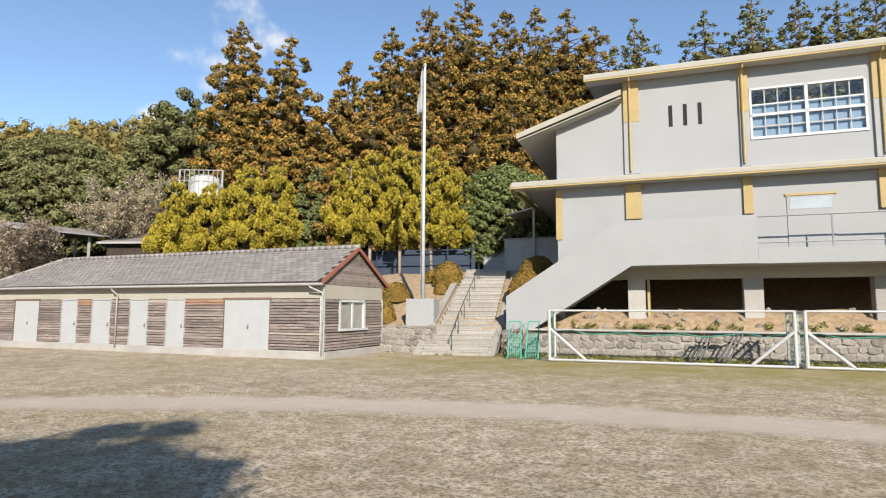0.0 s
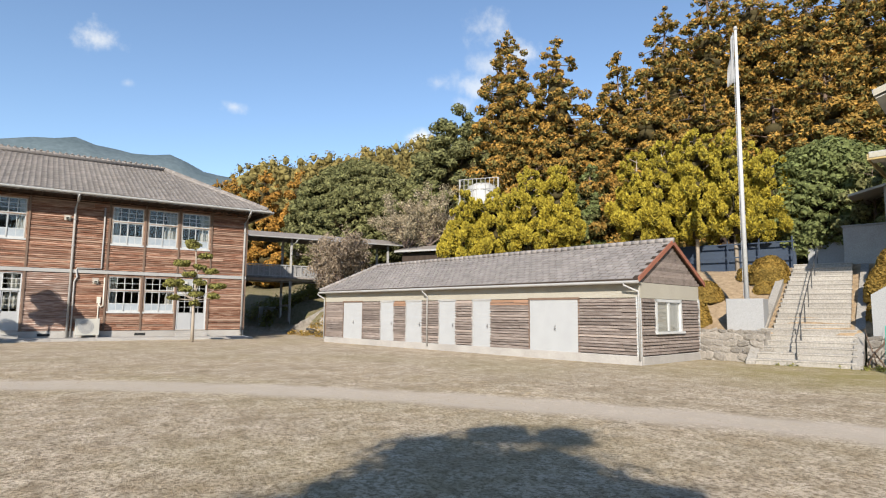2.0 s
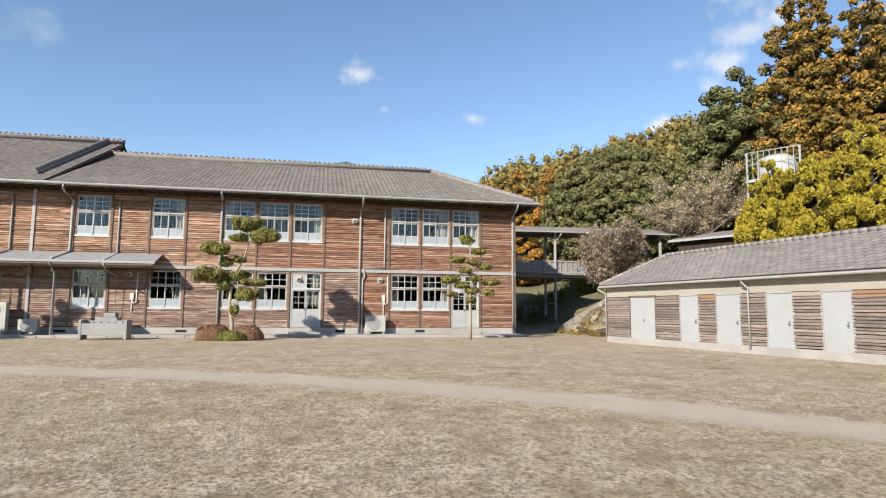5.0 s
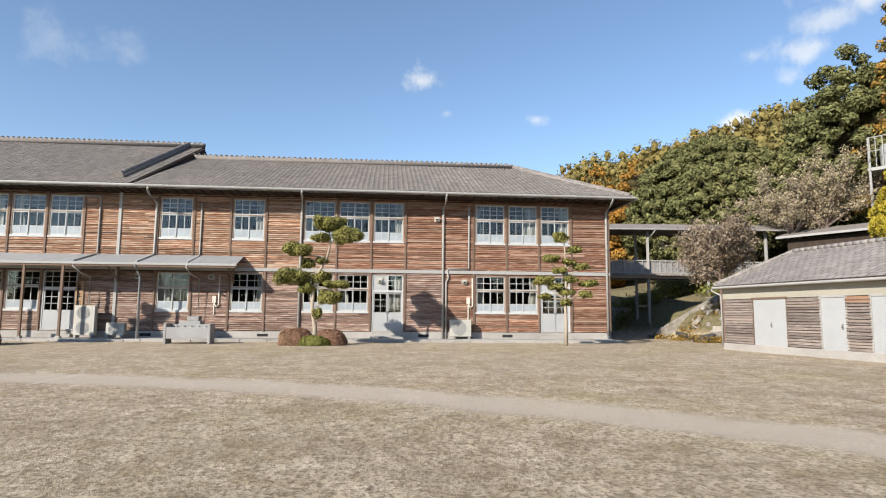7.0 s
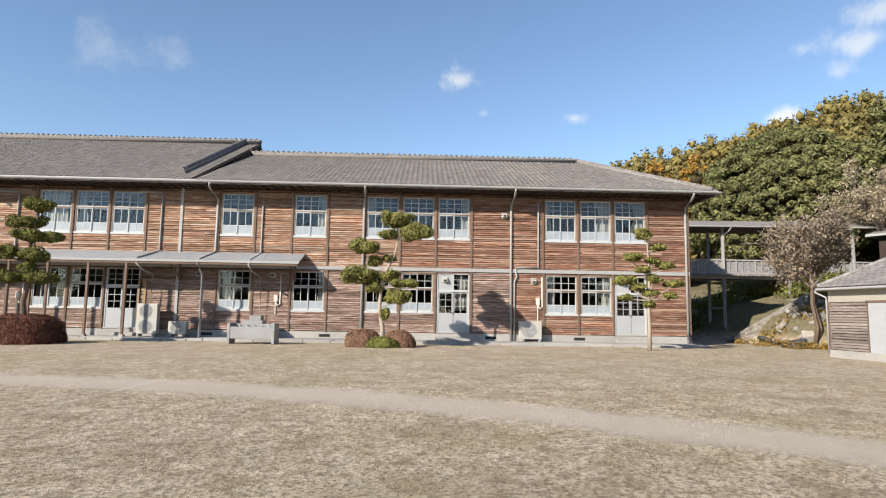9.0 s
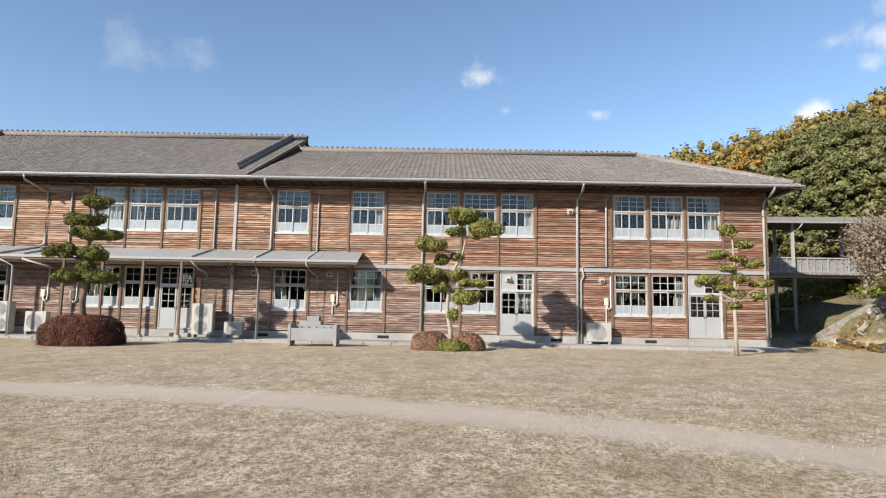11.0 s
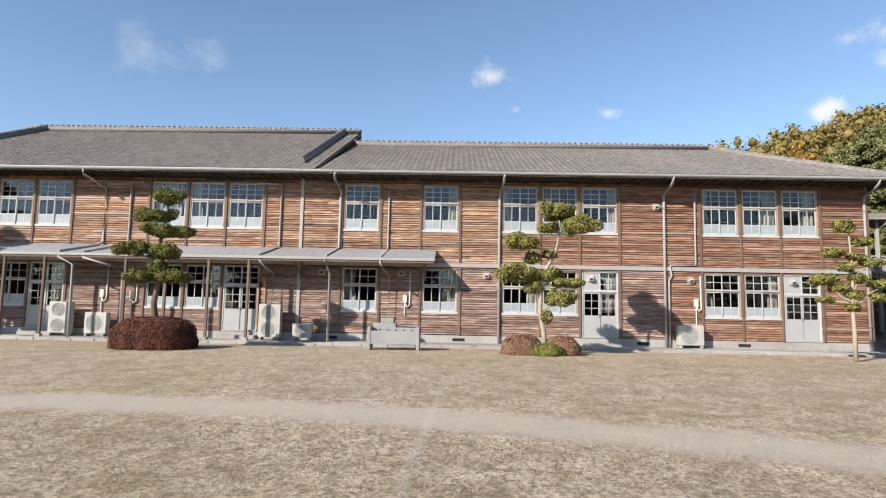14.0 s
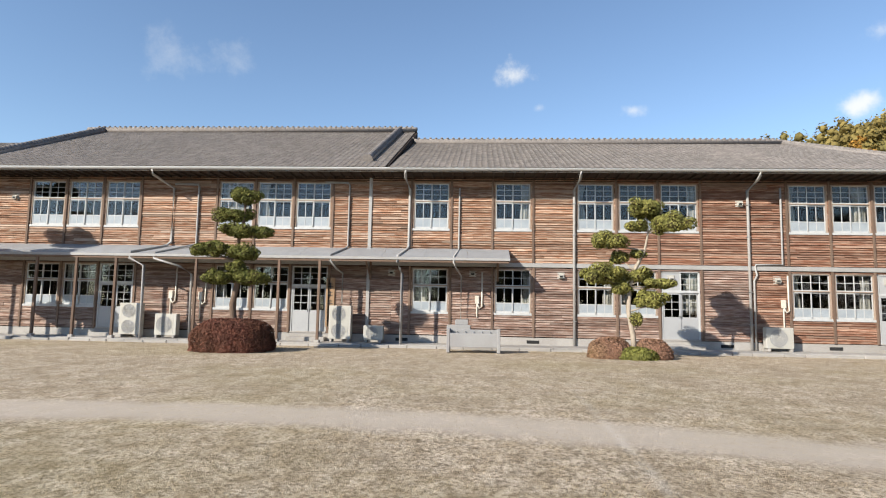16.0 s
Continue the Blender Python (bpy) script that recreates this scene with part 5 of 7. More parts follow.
# ---- white hall on the bank ----
hall = thing("hall_building", "white two-storey hall with ochre trim, pent roofs and an outside stair", "building", HALL)
RU = 24.0
part("lower_wall", Geo().box(1.75, 1.6, 3.4, RU, 1.8, 7.0), M_PLASTER, hall)
part("side_wall", Geo().box(1.75, 1.8, 1.4, 1.95, 12, 9.3), M_PLASTER, hall)
part("upper_wall", Geo().prism([(1.75, 6.9), (9.0, 6.9), (9.0, 10.95), (4.45, 10.95), (4.45, 10.2), (1.75, 9.4)], "y", 1.6, 1.8), M_PLASTER, hall)
part("upper_wall", Geo().box(9.0, 1.6, 6.9, 12.75, 1.8, 8.1).box(9.0, 1.6, 10.08, 12.75, 1.8, 10.95).box(12.75, 1.6, 6.9, RU, 1.8, 10.95), M_PLASTER, hall)
part("back_wall", Geo().box(1.95, 11.8, 1.4, RU, 12.0, 10.6).box(RU, 1.9, 1.4, RU + 0.2, 12, 10.6), M_PLASTER, hall)
def roof_piece(name, pts, t, mt, label=""):
    return part(name, slab(pts, t), mt, hall, label)
roof_piece("top_roof", [(2.97, 1.02, 11.2), (RU + 0.8, 1.02, 11.2), (RU + 0.8, 7, 12.1), (2.97, 7, 12.1)], 0.1, M_GUTTER, "pale metal roof edge")
part("top_soffit", Geo().box(3.02, 1.08, 10.9, RU + 0.7, 1.58, 10.95), M_SOFFIT, hall)
part("top_fascia", Geo().box(2.97, 1.0, 10.98, RU + 0.8, 1.08, 11.16, 0.01), M_CREAM, hall)
part("top_trim", Geo().box(2.97, 0.99, 10.9, RU + 0.8, 1.08, 10.97, 0.01), M_OCHRE, hall)
roof_piece("wing_roof", [(4.4, 0.98, 10.42), (0.17, 0.98, 9.03), (0.17, 10, 8.99), (4.4, 10, 10.4)], 0.12, M_GUTTER, "pale sloping side roof")
part("wing_trim", Geo().add([(4.4, 0.96, 10.2), (0.2, 0.96, 8.81), (0.2, 0.96, 9.03), (4.4, 0.96, 10.42), (4.4, 1.01, 10.2), (0.2, 1.01, 8.81), (0.2, 1.01, 9.03), (4.4, 1.01, 10.42)],
     [(0, 1, 2, 3), (4, 7, 6, 5), (0, 4, 5, 1), (2, 6, 7, 3), (1, 5, 6, 2), (0, 3, 7, 4)]), M_CREAM, hall)
roof_piece("wing_soffit", [(4.4, 1.02, 10.12), (0.25, 1.02, 8.76), (0.25, 9.9, 8.76), (4.4, 9.9, 10.12)], 0.03, M_SOFFIT)
roof_piece("pent_roof", [(-0.04, 1.0, 6.98), (RU + 0.8, 1.0, 6.98), (RU + 0.8, 1.65, 7.12), (-0.04, 1.65, 7.12)], 0.06, M_GUTTER, "grey-white pent roof")
roof_piece("pent_roof", [(0.02, 1.66, 7.1), (1.75, 1.66, 7.12), (1.75, 10, 7.12), (0.02, 10, 6.86)], 0.06, M_GUTTER, "grey-white pent roof")
part("pent_fascia", Geo().box(-0.04, 0.97, 6.77, RU + 0.8, 1.05, 6.94, 0.01), M_CREAM, hall)
part("pent_trim", Geo().box(-0.04, 0.96, 6.7, RU + 0.8, 1.05, 6.76, 0.008).box(-0.09, 0.96, 6.7, -0.045, 10, 6.9), M_OCHRE, hall)
part("pent_soffit", Geo().box(0.0, 1.05, 6.7, RU + 0.7, 1.6, 6.74), M_SOFFIT, hall)
for u in (4.75, 8.8, 13.2, 17.5):
    w = 0.3 if u != 8.8 else 0.16
    part("pilaster", Geo().box(u - w, 1.5, 7.1, u + w, 1.6, 9.2, 0.01), M_PLASTER, hall)
    part("pilaster_head", Geo().box(u - w, 1.49, 9.2, u + w, 1.6, 10.9, 0.01), M_OCHRE, hall)
    part("pilaster_head", Geo().box(u - w, 1.49, 5.3, u + w, 1.6, 6.7, 0.01), M_OCHRE, hall)
    part("downpipe", Geo().tube([(u - 0.05, 1.06, 10.92), (u - 0.05, 1.12, 10.8), (u - 0.05, 1.44, 10.6), (u - 0.05, 1.44, 7.2)], 0.045, 8), M_OCHRE, hall)
part("corner_trim", Geo().box(1.7, 1.55, 4.6, 1.95, 1.7, 6.58), M_OCHRE, hall)
for u in (6.22, 6.75, 7.28):
    part("slot", Geo().box(u - 0.07, 1.585, 8.9, u + 0.07, 1.597, 9.75), M_BLACKHOLE, hall, "dark narrow ventilation slot")
# ribbon window of the upper floor
rw = thing("hall_window", "wide white-framed ribbon window with small panes reflecting sky", "window", HALL @ pose(0, -0.3, 0))
g = Geo()
for x0, x1 in ((9.0, 9.08), (12.67, 12.75), (10.82, 10.93)):
    g.box(x0, 1.88, 8.1, x1, 2.02, 10.08)
g.box(9.0, 1.86, 8.1, 12.75, 2.02, 8.2).box(9.0, 1.88, 10.0, 12.75, 2.02, 10.08).box(9.0, 1.88, 8.98, 12.75, 2.02, 9.08).box(9.0, 1.9, 9.4, 12.75, 1.95, 9.45)
part("window_frame", g, M_WHITEWOOD, rw)
g = Geo()
for half in (9.08, 10.93):
    for k in range(1, 4):
        x = half + (1.74) * k / 4
        g.box(x - 0.018, 1.91, 8.2, x + 0.018, 1.96, 10.0)
g.box(9.08, 1.91, 8.56, 12.67, 1.96, 8.61)
part("glazing_bars", g, M_GUTTER, rw)
for half in (9.08, 10.93):
    for k in range(4):
        x = half + 1.74 * k / 4
        for z0, z1 in ((8.2, 8.58), (8.58, 8.98), (9.08, 9.42), (9.42, 10.0)):
            pp = part("pane", Geo().box(x, 1.93, z0, x + 0.435, 1.936, z1), M_GLASS, rw)
            pp.visible_shadow = False
# Blue sheet added behind the panes to stand in for sky reflected there.
part("blind", Geo().box(9.05, 2.03, 8.15, 12.7, 2.04, 9.44), M_SKYSHEET, rw, "pale blue sheet behind the panes standing in for reflected sky")
dk = mesh_object("floor_hall", Geo().box(1.95, 2.1, 6.7, RU, 11.8, 6.9).box(1.95, 2.1, 3.4, RU, 11.8, 3.6), M_CONCRETE)
dk.matrix_basis = HALL
tagged(dk, "bare concrete hall floors", "floor", kind="structure")
# balcony, stair and rails
part("stair_parapet", Geo().prism([(-0.18, 0.9), (0.75, 0.9), (4.65, 3.4), (8.9, 3.4), (8.9, 5.12), (4.2, 5.12), (-0.18, 2.27)], "y", 0.55, 0.7), M_PLASTER, hall, "white solid balustrade of the outside stair")
part("balcony_slab", Geo().box(4.3, 0.7, 3.38, RU, 1.6, 3.58), M_PLASTER, hall)
part("balcony_upstand", Geo().box(8.9, 0.55, 3.38, RU, 0.7, 3.92, 0.01), M_PLASTER, hall)
part("stair_parapet", Geo().prism([(-0.18, 0.9), (0.75, 0.9), (4.65, 3.4), (4.65, 3.9), (4.2, 3.9), (-0.18, 1.1)], "y", 1.45, 1.59), M_PLASTER, hall)
for k in range(14):
    part("tread", Geo().box(0.1 + k * 0.3, 0.7, 0.95 + k * 0.18, 0.42 + k * 0.3, 1.45, 1.13 + k * 0.18), M_STEP, hall)
rail = Geo().tube([(8.9, 0.62, 5.05), (RU, 0.62, 5.05)], 0.03, 6).tube([(8.9, 0.62, 4.12), (RU, 0.62, 4.12)], 0.025, 6)
part("balcony_rail", rail, M_METAL, hall, "thin grey steel rail")
for u in (11.2, 13.6, 16.0, 18.4):
    part("rail_post", Geo().tube([(u, 0.62, 3.9), (u, 0.62, 5.05)], 0.025, 6), M_METAL, hall)
dr = part("door", Geo().box(10.05, 1.57, 3.6, 11.55, 1.597, 5.9, 0.006), M_PLASTER, hall, "pale closed balcony door")
part("door_light", Geo().box(10.14, 1.56, 5.4, 11.46, 1.57, 5.82, 0.004), M_FROST, dr, "frosted glass strip")
part("door_head", Geo().box(10.0, 1.54, 5.9, 11.62, 1.6, 5.98), M_OCHRE, hall)
# undercroft
for u in (4.75, 8.88, 13.0, 17.2):
    part("column", Geo().box(u - 0.33, 1.9, 0.9, u + 0.33, 2.4, 3.0, 0.015), M_CONCRETE, hall)
part("edge_beam", Geo().box(1.9, 1.9, 2.95, RU, 2.3, 3.4), M_CREAM, hall)
# Dark sheet behind the columns, standing in for the shade of the open undercroft.
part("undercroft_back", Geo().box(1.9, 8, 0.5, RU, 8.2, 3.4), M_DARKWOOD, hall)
part("ochre_jamb", Geo().box(5.15, 2.0, 1.3, 5.25, 2.1, 2.95), M_OCHRE, hall)
# lean-to porch at the side
part("porch_roof", slab([(-1.85, 8.0, 6.85), (1.7, 8.0, 7.7), (1.7, 12, 7.7), (-1.85, 12, 6.85)], 0.1), M_CREAM, hall)
for v_ in (8.2, 11.5):
    part("porch_post", Geo().box(-0.6, v_, 3.4, -0.48, v_ + 0.12, 7.1), M_CREAM, hall)

# ---- retaining wall of field stones ----
def stone_mesh(seed):
    r = random.Random(seed)
    bm = bmesh.new()
    bmesh.ops.create_icosphere(bm, subdivisions=1, radius=0.5)
    for w in bm.verts:
        w.co.x *= 1.12
        w.co = Vector([math.copysign(abs(c * 2) ** 0.5 * 0.5, c) for c in w.co])
        w.co = Vector((w.co.x * r.uniform(0.86, 1.14), w.co.y * r.uniform(0.85, 1.1), w.co.z * r.uniform(0.84, 1.14)))
    me = bpy.data.meshes.new("stone")
    bm.to_mesh(me)
    bm.free()
    me.materials.append(M_STONE)
    return me
STONES = [stone_mesh(k) for k in range(8)]
def stone_wall(name, m, x0, x1, z1, label, batter=0.12, depth=1.0):
    o = thing(name, label, "wall", m, kind="structure")
    part("backing", Geo().add([(x0, 0.12, -0.1), (x1, 0.12, -0.1), (x1, 0.12 + batter, z1 - 0.04), (x0, 0.12 + batter, z1 - 0.04), (x0, depth, -0.1), (x1, depth, -0.1), (x1, depth, z1 - 0.04), (x0, depth, z1 - 0.04)],
         [(0, 1, 2, 3), (4, 7, 6, 5), (0, 4, 5, 1), (2, 6, 7, 3), (0, 3, 7, 4), (1, 5, 6, 2)]), M_MORTAR, o)
    r = random.Random(len(name))
    z = 0.0
    while z < z1 - 0.08:
        h = r.uniform(0.19, 0.31)
        h = min(h, z1 - z)
        x = x0
        while x < x1:
            w = r.uniform(0.24, 0.48)
            ob = bpy.data.objects.new("stone", STONES[r.randrange(8)])
            scene.collection.objects.link(ob)
            ob.parent = o
            ob.location = (x + w / 2, 0.12 + batter * z / z1, z + h / 2 + r.uniform(-0.025, 0.025))
            ob.scale = (w * r.uniform(0.9, 1.08), r.uniform(0.03, 0.1), h * r.uniform(0.8, 1.1))
            ob.rotation_euler = (r.uniform(-0.1, 0.1), r.uniform(-0.5, 0.5), r.uniform(-0.1, 0.1))
            x += w
        z += h * 0.97
    return o
stone_wall("wall_stone_hall", HALL @ pose(0, 0.25, 0), -0.35, 15.0, 0.97, "low retaining wall of rough grey-brown field stones below the hall")
stone_wall("wall_stone_flag", HALL @ pose(0, -0.55, 0), -6.2, -3.1, 1.1, "short retaining wall of rough field stones beside the steps")
cop = thing("wall_coping", "rough concrete coping along the stone wall", "wall", HALL, kind="structure")
part("coping", Geo().box(0.75, 0.3, 0.94, 20, 0.85, 1.02, 0.02), M_CONCRETE, cop)

# ---- stone steps up the bank ----
steps = thing("stairs_bank", "worn concrete steps climbing the bank to the terrace", "stairs", STAIR, kind="structure")
NS, RISE, RUN = 20, 0.189, 0.39
for k in range(NS):
    t = k / NS
    xl, xr = (-0.1 + 0.1 * t, 2.8 - 0.22 * t) if k < 6 else (0.22 + 0.1 * t, 2.62 - 0.2 * t)
    dz_ = rng_h.uniform(-0.012, 0.012)
    part("step", Geo().box(xl + 0.02, k * RUN, k * RISE - 0.35, xr - 0.02, (k + 1) * RUN + 0.25, (k + 1) * RISE - 0.06 + dz_).box(xl, k * RUN - 0.018, (k + 1) * RISE - 0.06 + dz_, xr, (k + 1) * RUN + 0.02, (k + 1) * RISE + dz_, 0.014), M_STEP, steps)
for x0, x1 in ((-0.22, 0.06), (2.68, 2.95)):
    part("cheek", Geo().prism([(-0.1, -0.1), (-0.1, 0.1), (NS * RUN, NS * RISE - 0.04), (NS * RUN, 2.0)], "x", x0, x1), M_STEP, steps, "rough sloping side kerb")
hr = thing("handrail", "thin dark steel handrail down the middle of the steps", "handrail", STAIR)
part("rail", Geo().tube([(1.2, 0.2, 0.75), (1.2, 2.3, 1.95), (1.2, NS * RUN - 0.1, NS * RISE + 0.75)], 0.018, 6), M_BRASS, hr)
for k in range(7):
    y_ = 0.3 + k * 1.2
    zb = (math.floor(y_ / RUN) + 1) * RISE
    part("rail_post", Geo().tube([(1.2, y_, zb - 0.02), (1.2, y_, y_ * 0.485 + 0.72)], 0.02, 6), M_BRASS, hr)

# ---- flagpole on its white base ----
pole = thing("flagpole", "tall white flagpole with a limp flag on a white box", "flagpole", STAIR @ pose(-0.62, 2.6, 0.0))
part("base_box", Geo().box(-0.62, -0.5, 1.0, 0.62, 0.5, 2.2, 0.015), M_PLASTER, pole)
part("mast", Geo().tube([(0, 0, 2.18), (0, 0, 7), (0.03, 0, 12.75)], [0.088, 0.075, 0.052], 12), M_WHITEWOOD, pole, smooth=True)
part("truck", Geo().tube([(0.03, 0, 12.72), (0.03, 0, 12.85)], [0.09, 0.05], 8), M_GUTTER, pole)
g = Geo()
for j in range(9):
    q = j / 8
    for i in range(5):
        t = i / 4
        g.v.append((-0.05 - 0.33 * t * (0.25 + 0.75 * q) + 0.03 * math.sin(q * 9 + t * 5), 0.05 * math.sin(t * 7 + q * 3), 12.6 - 2.0 * q - 0.15 * t))
for j in range(8):
    for i in range(4):
        a = j * 5 + i
        g.f.append((a, a + 1, a + 6, a + 5))
fl_ = part("limp_flag", g, M_PLASTER, pole, "limp white cloth", True)
fl_.modifiers.new("thickness", "SOLIDIFY").thickness = 0.01
part("halyard", Geo().tube([(-0.1, -0.06, 2.3), (-0.06, -0.06, 12.6)], 0.012, 4), M_METAL, pole)

# ---- goals, racks and nets in front of the wall ----
def goal_frame(u0, u1, label):
    o = thing("goal_frame", label, "goal", HALL @ pose(0, -2.2, 0), "goals by the wall")
    H_, D_ = 1.72, 1.1
    for u in (u0, u1):
        part("upright", Geo().tube([(u, 0, 0.04), (u, 0, H_)], 0.055, 10), M_GOAL, o)
        part("back_upright", Geo().tube([(u, D_, 0.04), (u, D_, H_ - 0.05)], 0.045, 8), M_GOAL, o)
        part("side_bar", Geo().tube([(u, 0, H_ - 0.02), (u, D_, H_ - 0.06)], 0.045, 8), M_GOAL, o)
        part("side_bar", Geo().tube([(u, 0, 0.06), (u, D_, 0.06)], 0.045, 8), M_GOAL, o)
        s = 1 if u == u0 else -1
        part("brace", Geo().tube([(u, 0, 1.12), (u + s * 1.2, 0.0, 0.08)], 0.05, 8), M_GOAL, o)
    part("crossbar", Geo().tube([(u0, 0, H_), (u1, 0, H_)], 0.035, 10), M_GOAL, o)
    part("ground_bar", Geo().tube([(u0, 0, 0.06), (u1, 0, 0.06)], 0.04, 8), M_GOAL, o)
    g = Geo()
    for u in (u0, u1):
        for k in range(1, 8):
            g.tube([(u, D_ * k / 8, 0.06), (u, D_ * k / 8, H_ - 0.05)], 0.006, 3, False)
        for k in range(1, 10):
            g.tube([(u, 0, H_ * k / 10), (u, D_, H_ * k / 10)], 0.006, 3, False)
    g.tube([(u0 + i * (u1 - u0) / 12, D_, 0.98 + 0.06 * math.sin(i * 2.1) - 0.08 * math.sin(math.pi * i / 12)) for i in range(13)], 0.02, 4)
    part("net", g, M_NET, o, "green cord net")
    return o
goal_frame(2.0, 9.38, "white tubular goal frame with green side nets on the turf")
goal_frame(9.66, 16.9, "second white tubular goal frame standing beside the first")
def green_rack(m):
    o = thing("net_rack", "sea-green folding net rack leaning on the turf", "rack", m, "green racks")
    for x in (-0.2, 0.2):
        part("leg", Geo().tube([(x * 1.2, -0.12, 0.02), (x, 0.16, 1.32)], 0.025, 6), M_GREENPAINT, o)
        part("foot", Geo().tube([(x * 1.2, -0.35, 0.03), (x * 1.2, 0.3, 0.03)], 0.025, 6), M_GREENPAINT, o)
    part("top_bar", Geo().tube([(-0.2, 0.16, 1.32), (0.2, 0.16, 1.32)], 0.025, 6), M_GREENPAINT, o)
    g = Geo()
    for k in range(1, 9):
        z = 0.05 + k * 0.1
        q = z / 1.32
        g.tube([(-0.22, -0.12 + 0.28 * q, z), (0.22, -0.12 + 0.28 * q, z)], 0.012, 4)
    for k in range(7):
        x = -0.2 + k * 0.066
        g.tube([(x * 1.1, -0.1, 0.05), (x, 0.08, 0.9)], 0.01, 4)
    part("net", g, M_GREENPAINT, o, "bunched green netting")
green_rack(HALL @ pose(0.62, -1.5, 0, 0, 0, 6))
green_rack(HALL @ pose(1.25, -1.4, 0, 0, 0, -8))
def hurdle(m):
    o = thing("hurdle", "black tubular hurdle leaning against the stone wall", "hurdle", m, "stacked hurdles")
    for x in (-0.45, 0.45):
        part("upright", Geo().tube([(x, 0, 0.03), (x + 0.55, 0.35, 0.95)], 0.03, 6), M_BLACKPIPE, o)
        part("foot", Geo().tube([(x, 0.3, 0.04), (x - 0.1, -0.2, 0.04)], 0.03, 6), M_BLACKPIPE, o)
    part("bar", Geo().tube([(0.1, 0.35, 0.95), (1.0, 0.35, 0.95)], 0.035, 6), M_BLACKPIPE, o)
for k in range(3):
    hurdle(HALL @ pose(6.9 + k * 0.16, -0.75 + k * 0.03, 0, 0, 0, k * 3 - 2))

# ---- covered bridge between school and terrace ----
br = thing("covered_bridge", "roofed wooden footbridge with picket rails joining school and terrace", "bridge")
BX0, BX1, BY0, BY1 = -47.2, -45.2, 9.95, 25.3
part("deck", Geo().box(BX0, BY0, 4.0, BX1, BY1, 4.18, 0.01), M_DARKWOOD, br)
part("edge_beam", Geo().box(BX1 - 0.02, BY0, 3.93, BX1 + 0.08, BY1, 4.16, 0.01), M_GUTTER, br)
part("edge_beam", Geo().box(BX0 - 0.08, BY0, 3.93, BX0 + 0.02, BY1, 4.16, 0.01), M_GUTTER, br)
for y in (15.5, 19.8, 24.1):
    zb = max(0, height(-46.2, y)) - 0.1
    for x in (BX1, BX0):
        part("post", Geo().box(x - 0.08, y - 0.08, zb, x + 0.08, y + 0.08, 7.3, 0.01), M_GUTTER, br, "pale painted post")
    part("tie", Geo().box(BX0, y - 0.05, 2.0, BX1, y + 0.05, 2.15), M_GUTTER, br)
for x in (BX1, BX0):
    part("top_rail", Geo().box(x - 0.035, BY0, 5.12, x + 0.035, BY1, 5.2), M_GUTTER, br)
    part("bottom_rail", Geo().box(x - 0.03, BY0, 4.3, x + 0.03, BY1, 4.36), M_GUTTER, br)
    pk = part("picket", Geo().box(-0.018, -0.02, 4.36, 0.018, 0.02, 5.12), M_GUTTER, br)
    pk.location = (x, BY0 + 0.1, 0)
    for k in range(1, 37):
        share(pk, br, (x, BY0 + 0.1 + k * 0.42, 0), scale=(1.6, 1.9, 1) if k % 3 == 0 else (1, 1, 1))
    part("rail_panel", Geo().box(x - 0.07, BY0, 4.32, x - 0.045, BY1, 5.08), M_PANEL, br, "grey weathered infill boards behind the pickets")
part("skirt_tiles", tiles((BX1 + 0.34, BY0, 4.12), (0, 1, 0), (-0.87, 0, 0.5), 56, 1, 0.27, 0.3), M_TILE, br, "row of grey tiles along the deck edge")["kind"] = "stuff"
part("roof", slab([(BX1 + 0.55, BY0, 7.25), (BX1 + 0.55, BY1, 7.4), ((BX0 + BX1) / 2, BY1, 7.95), ((BX0 + BX1) / 2, BY0, 7.8)], 0.08), M_TILE, br, "grey tiled roof")
part("roof", slab([(BX0 - 0.55, BY0, 7.25), (BX0 - 0.55, BY1, 7.4), ((BX0 + BX1) / 2, BY1, 7.95), ((BX0 + BX1) / 2, BY0, 7.8)], 0.08), M_TILE, br, "grey tiled roof")
part("gutter", Geo().tube([(BX1 + 0.6, BY0, 7.2), (BX1 + 0.6, BY1, 7.35)], 0.05, 6), M_GUTTER, br)
part("downpipe", Geo().tube([(BX1 + 0.6, 15.8, 7.2), (BX1 + 0.5, 15.7, 7.0), (BX1 + 0.13, 15.5, 6.7), (BX1 + 0.13, 15.5, 0.2)], 0.04, 8), M_GUTTER, br)
# annex behind the shed
an = thing("annex_house", "low annex with a grey tiled roof on the terrace", "house", pose(-43.6, 24.6, 4.2, 0, 0, 28))
part("wall", Geo().box(0, 0, -1.5, 7, 5, 2.4), M_DARKWOOD, an)
part("fascia", Geo().box(-0.5, -0.52, 2.44, 7.5, -0.45, 2.58).box(-0.52, -0.5, 2.44, -0.45, 5.5, 2.58), M_GUTTER, an)
part("roof", slab([(-0.5, -0.5, 2.6), (7.5, -0.5, 2.6), (7.5, 2.5, 3.3), (-0.5, 2.5, 3.3)], 0.1), M_TILE, an)
part("roof", slab([(-0.5, 5.5, 2.6), (7.5, 5.5, 2.6), (7.5, 2.5, 3.3), (-0.5, 2.5, 3.3)], 0.1), M_TILE, an)
hs = thing("terrace_house", "house with a grey tiled roof half hidden by golden cypresses", "house", pose(-30.5, 37.5, 3.7, 0, 0, 10))
part("wall", Geo().box(0, 0, 0, 11, 7, 4.2), M_DARKWOOD, hs)
part("roof", slab([(-0.6, -0.7, 4.4), (11.6, -0.7, 4.4), (11.6, 3.5, 6.3), (-0.6, 3.5, 6.3)], 0.12), M_TILE, hs)
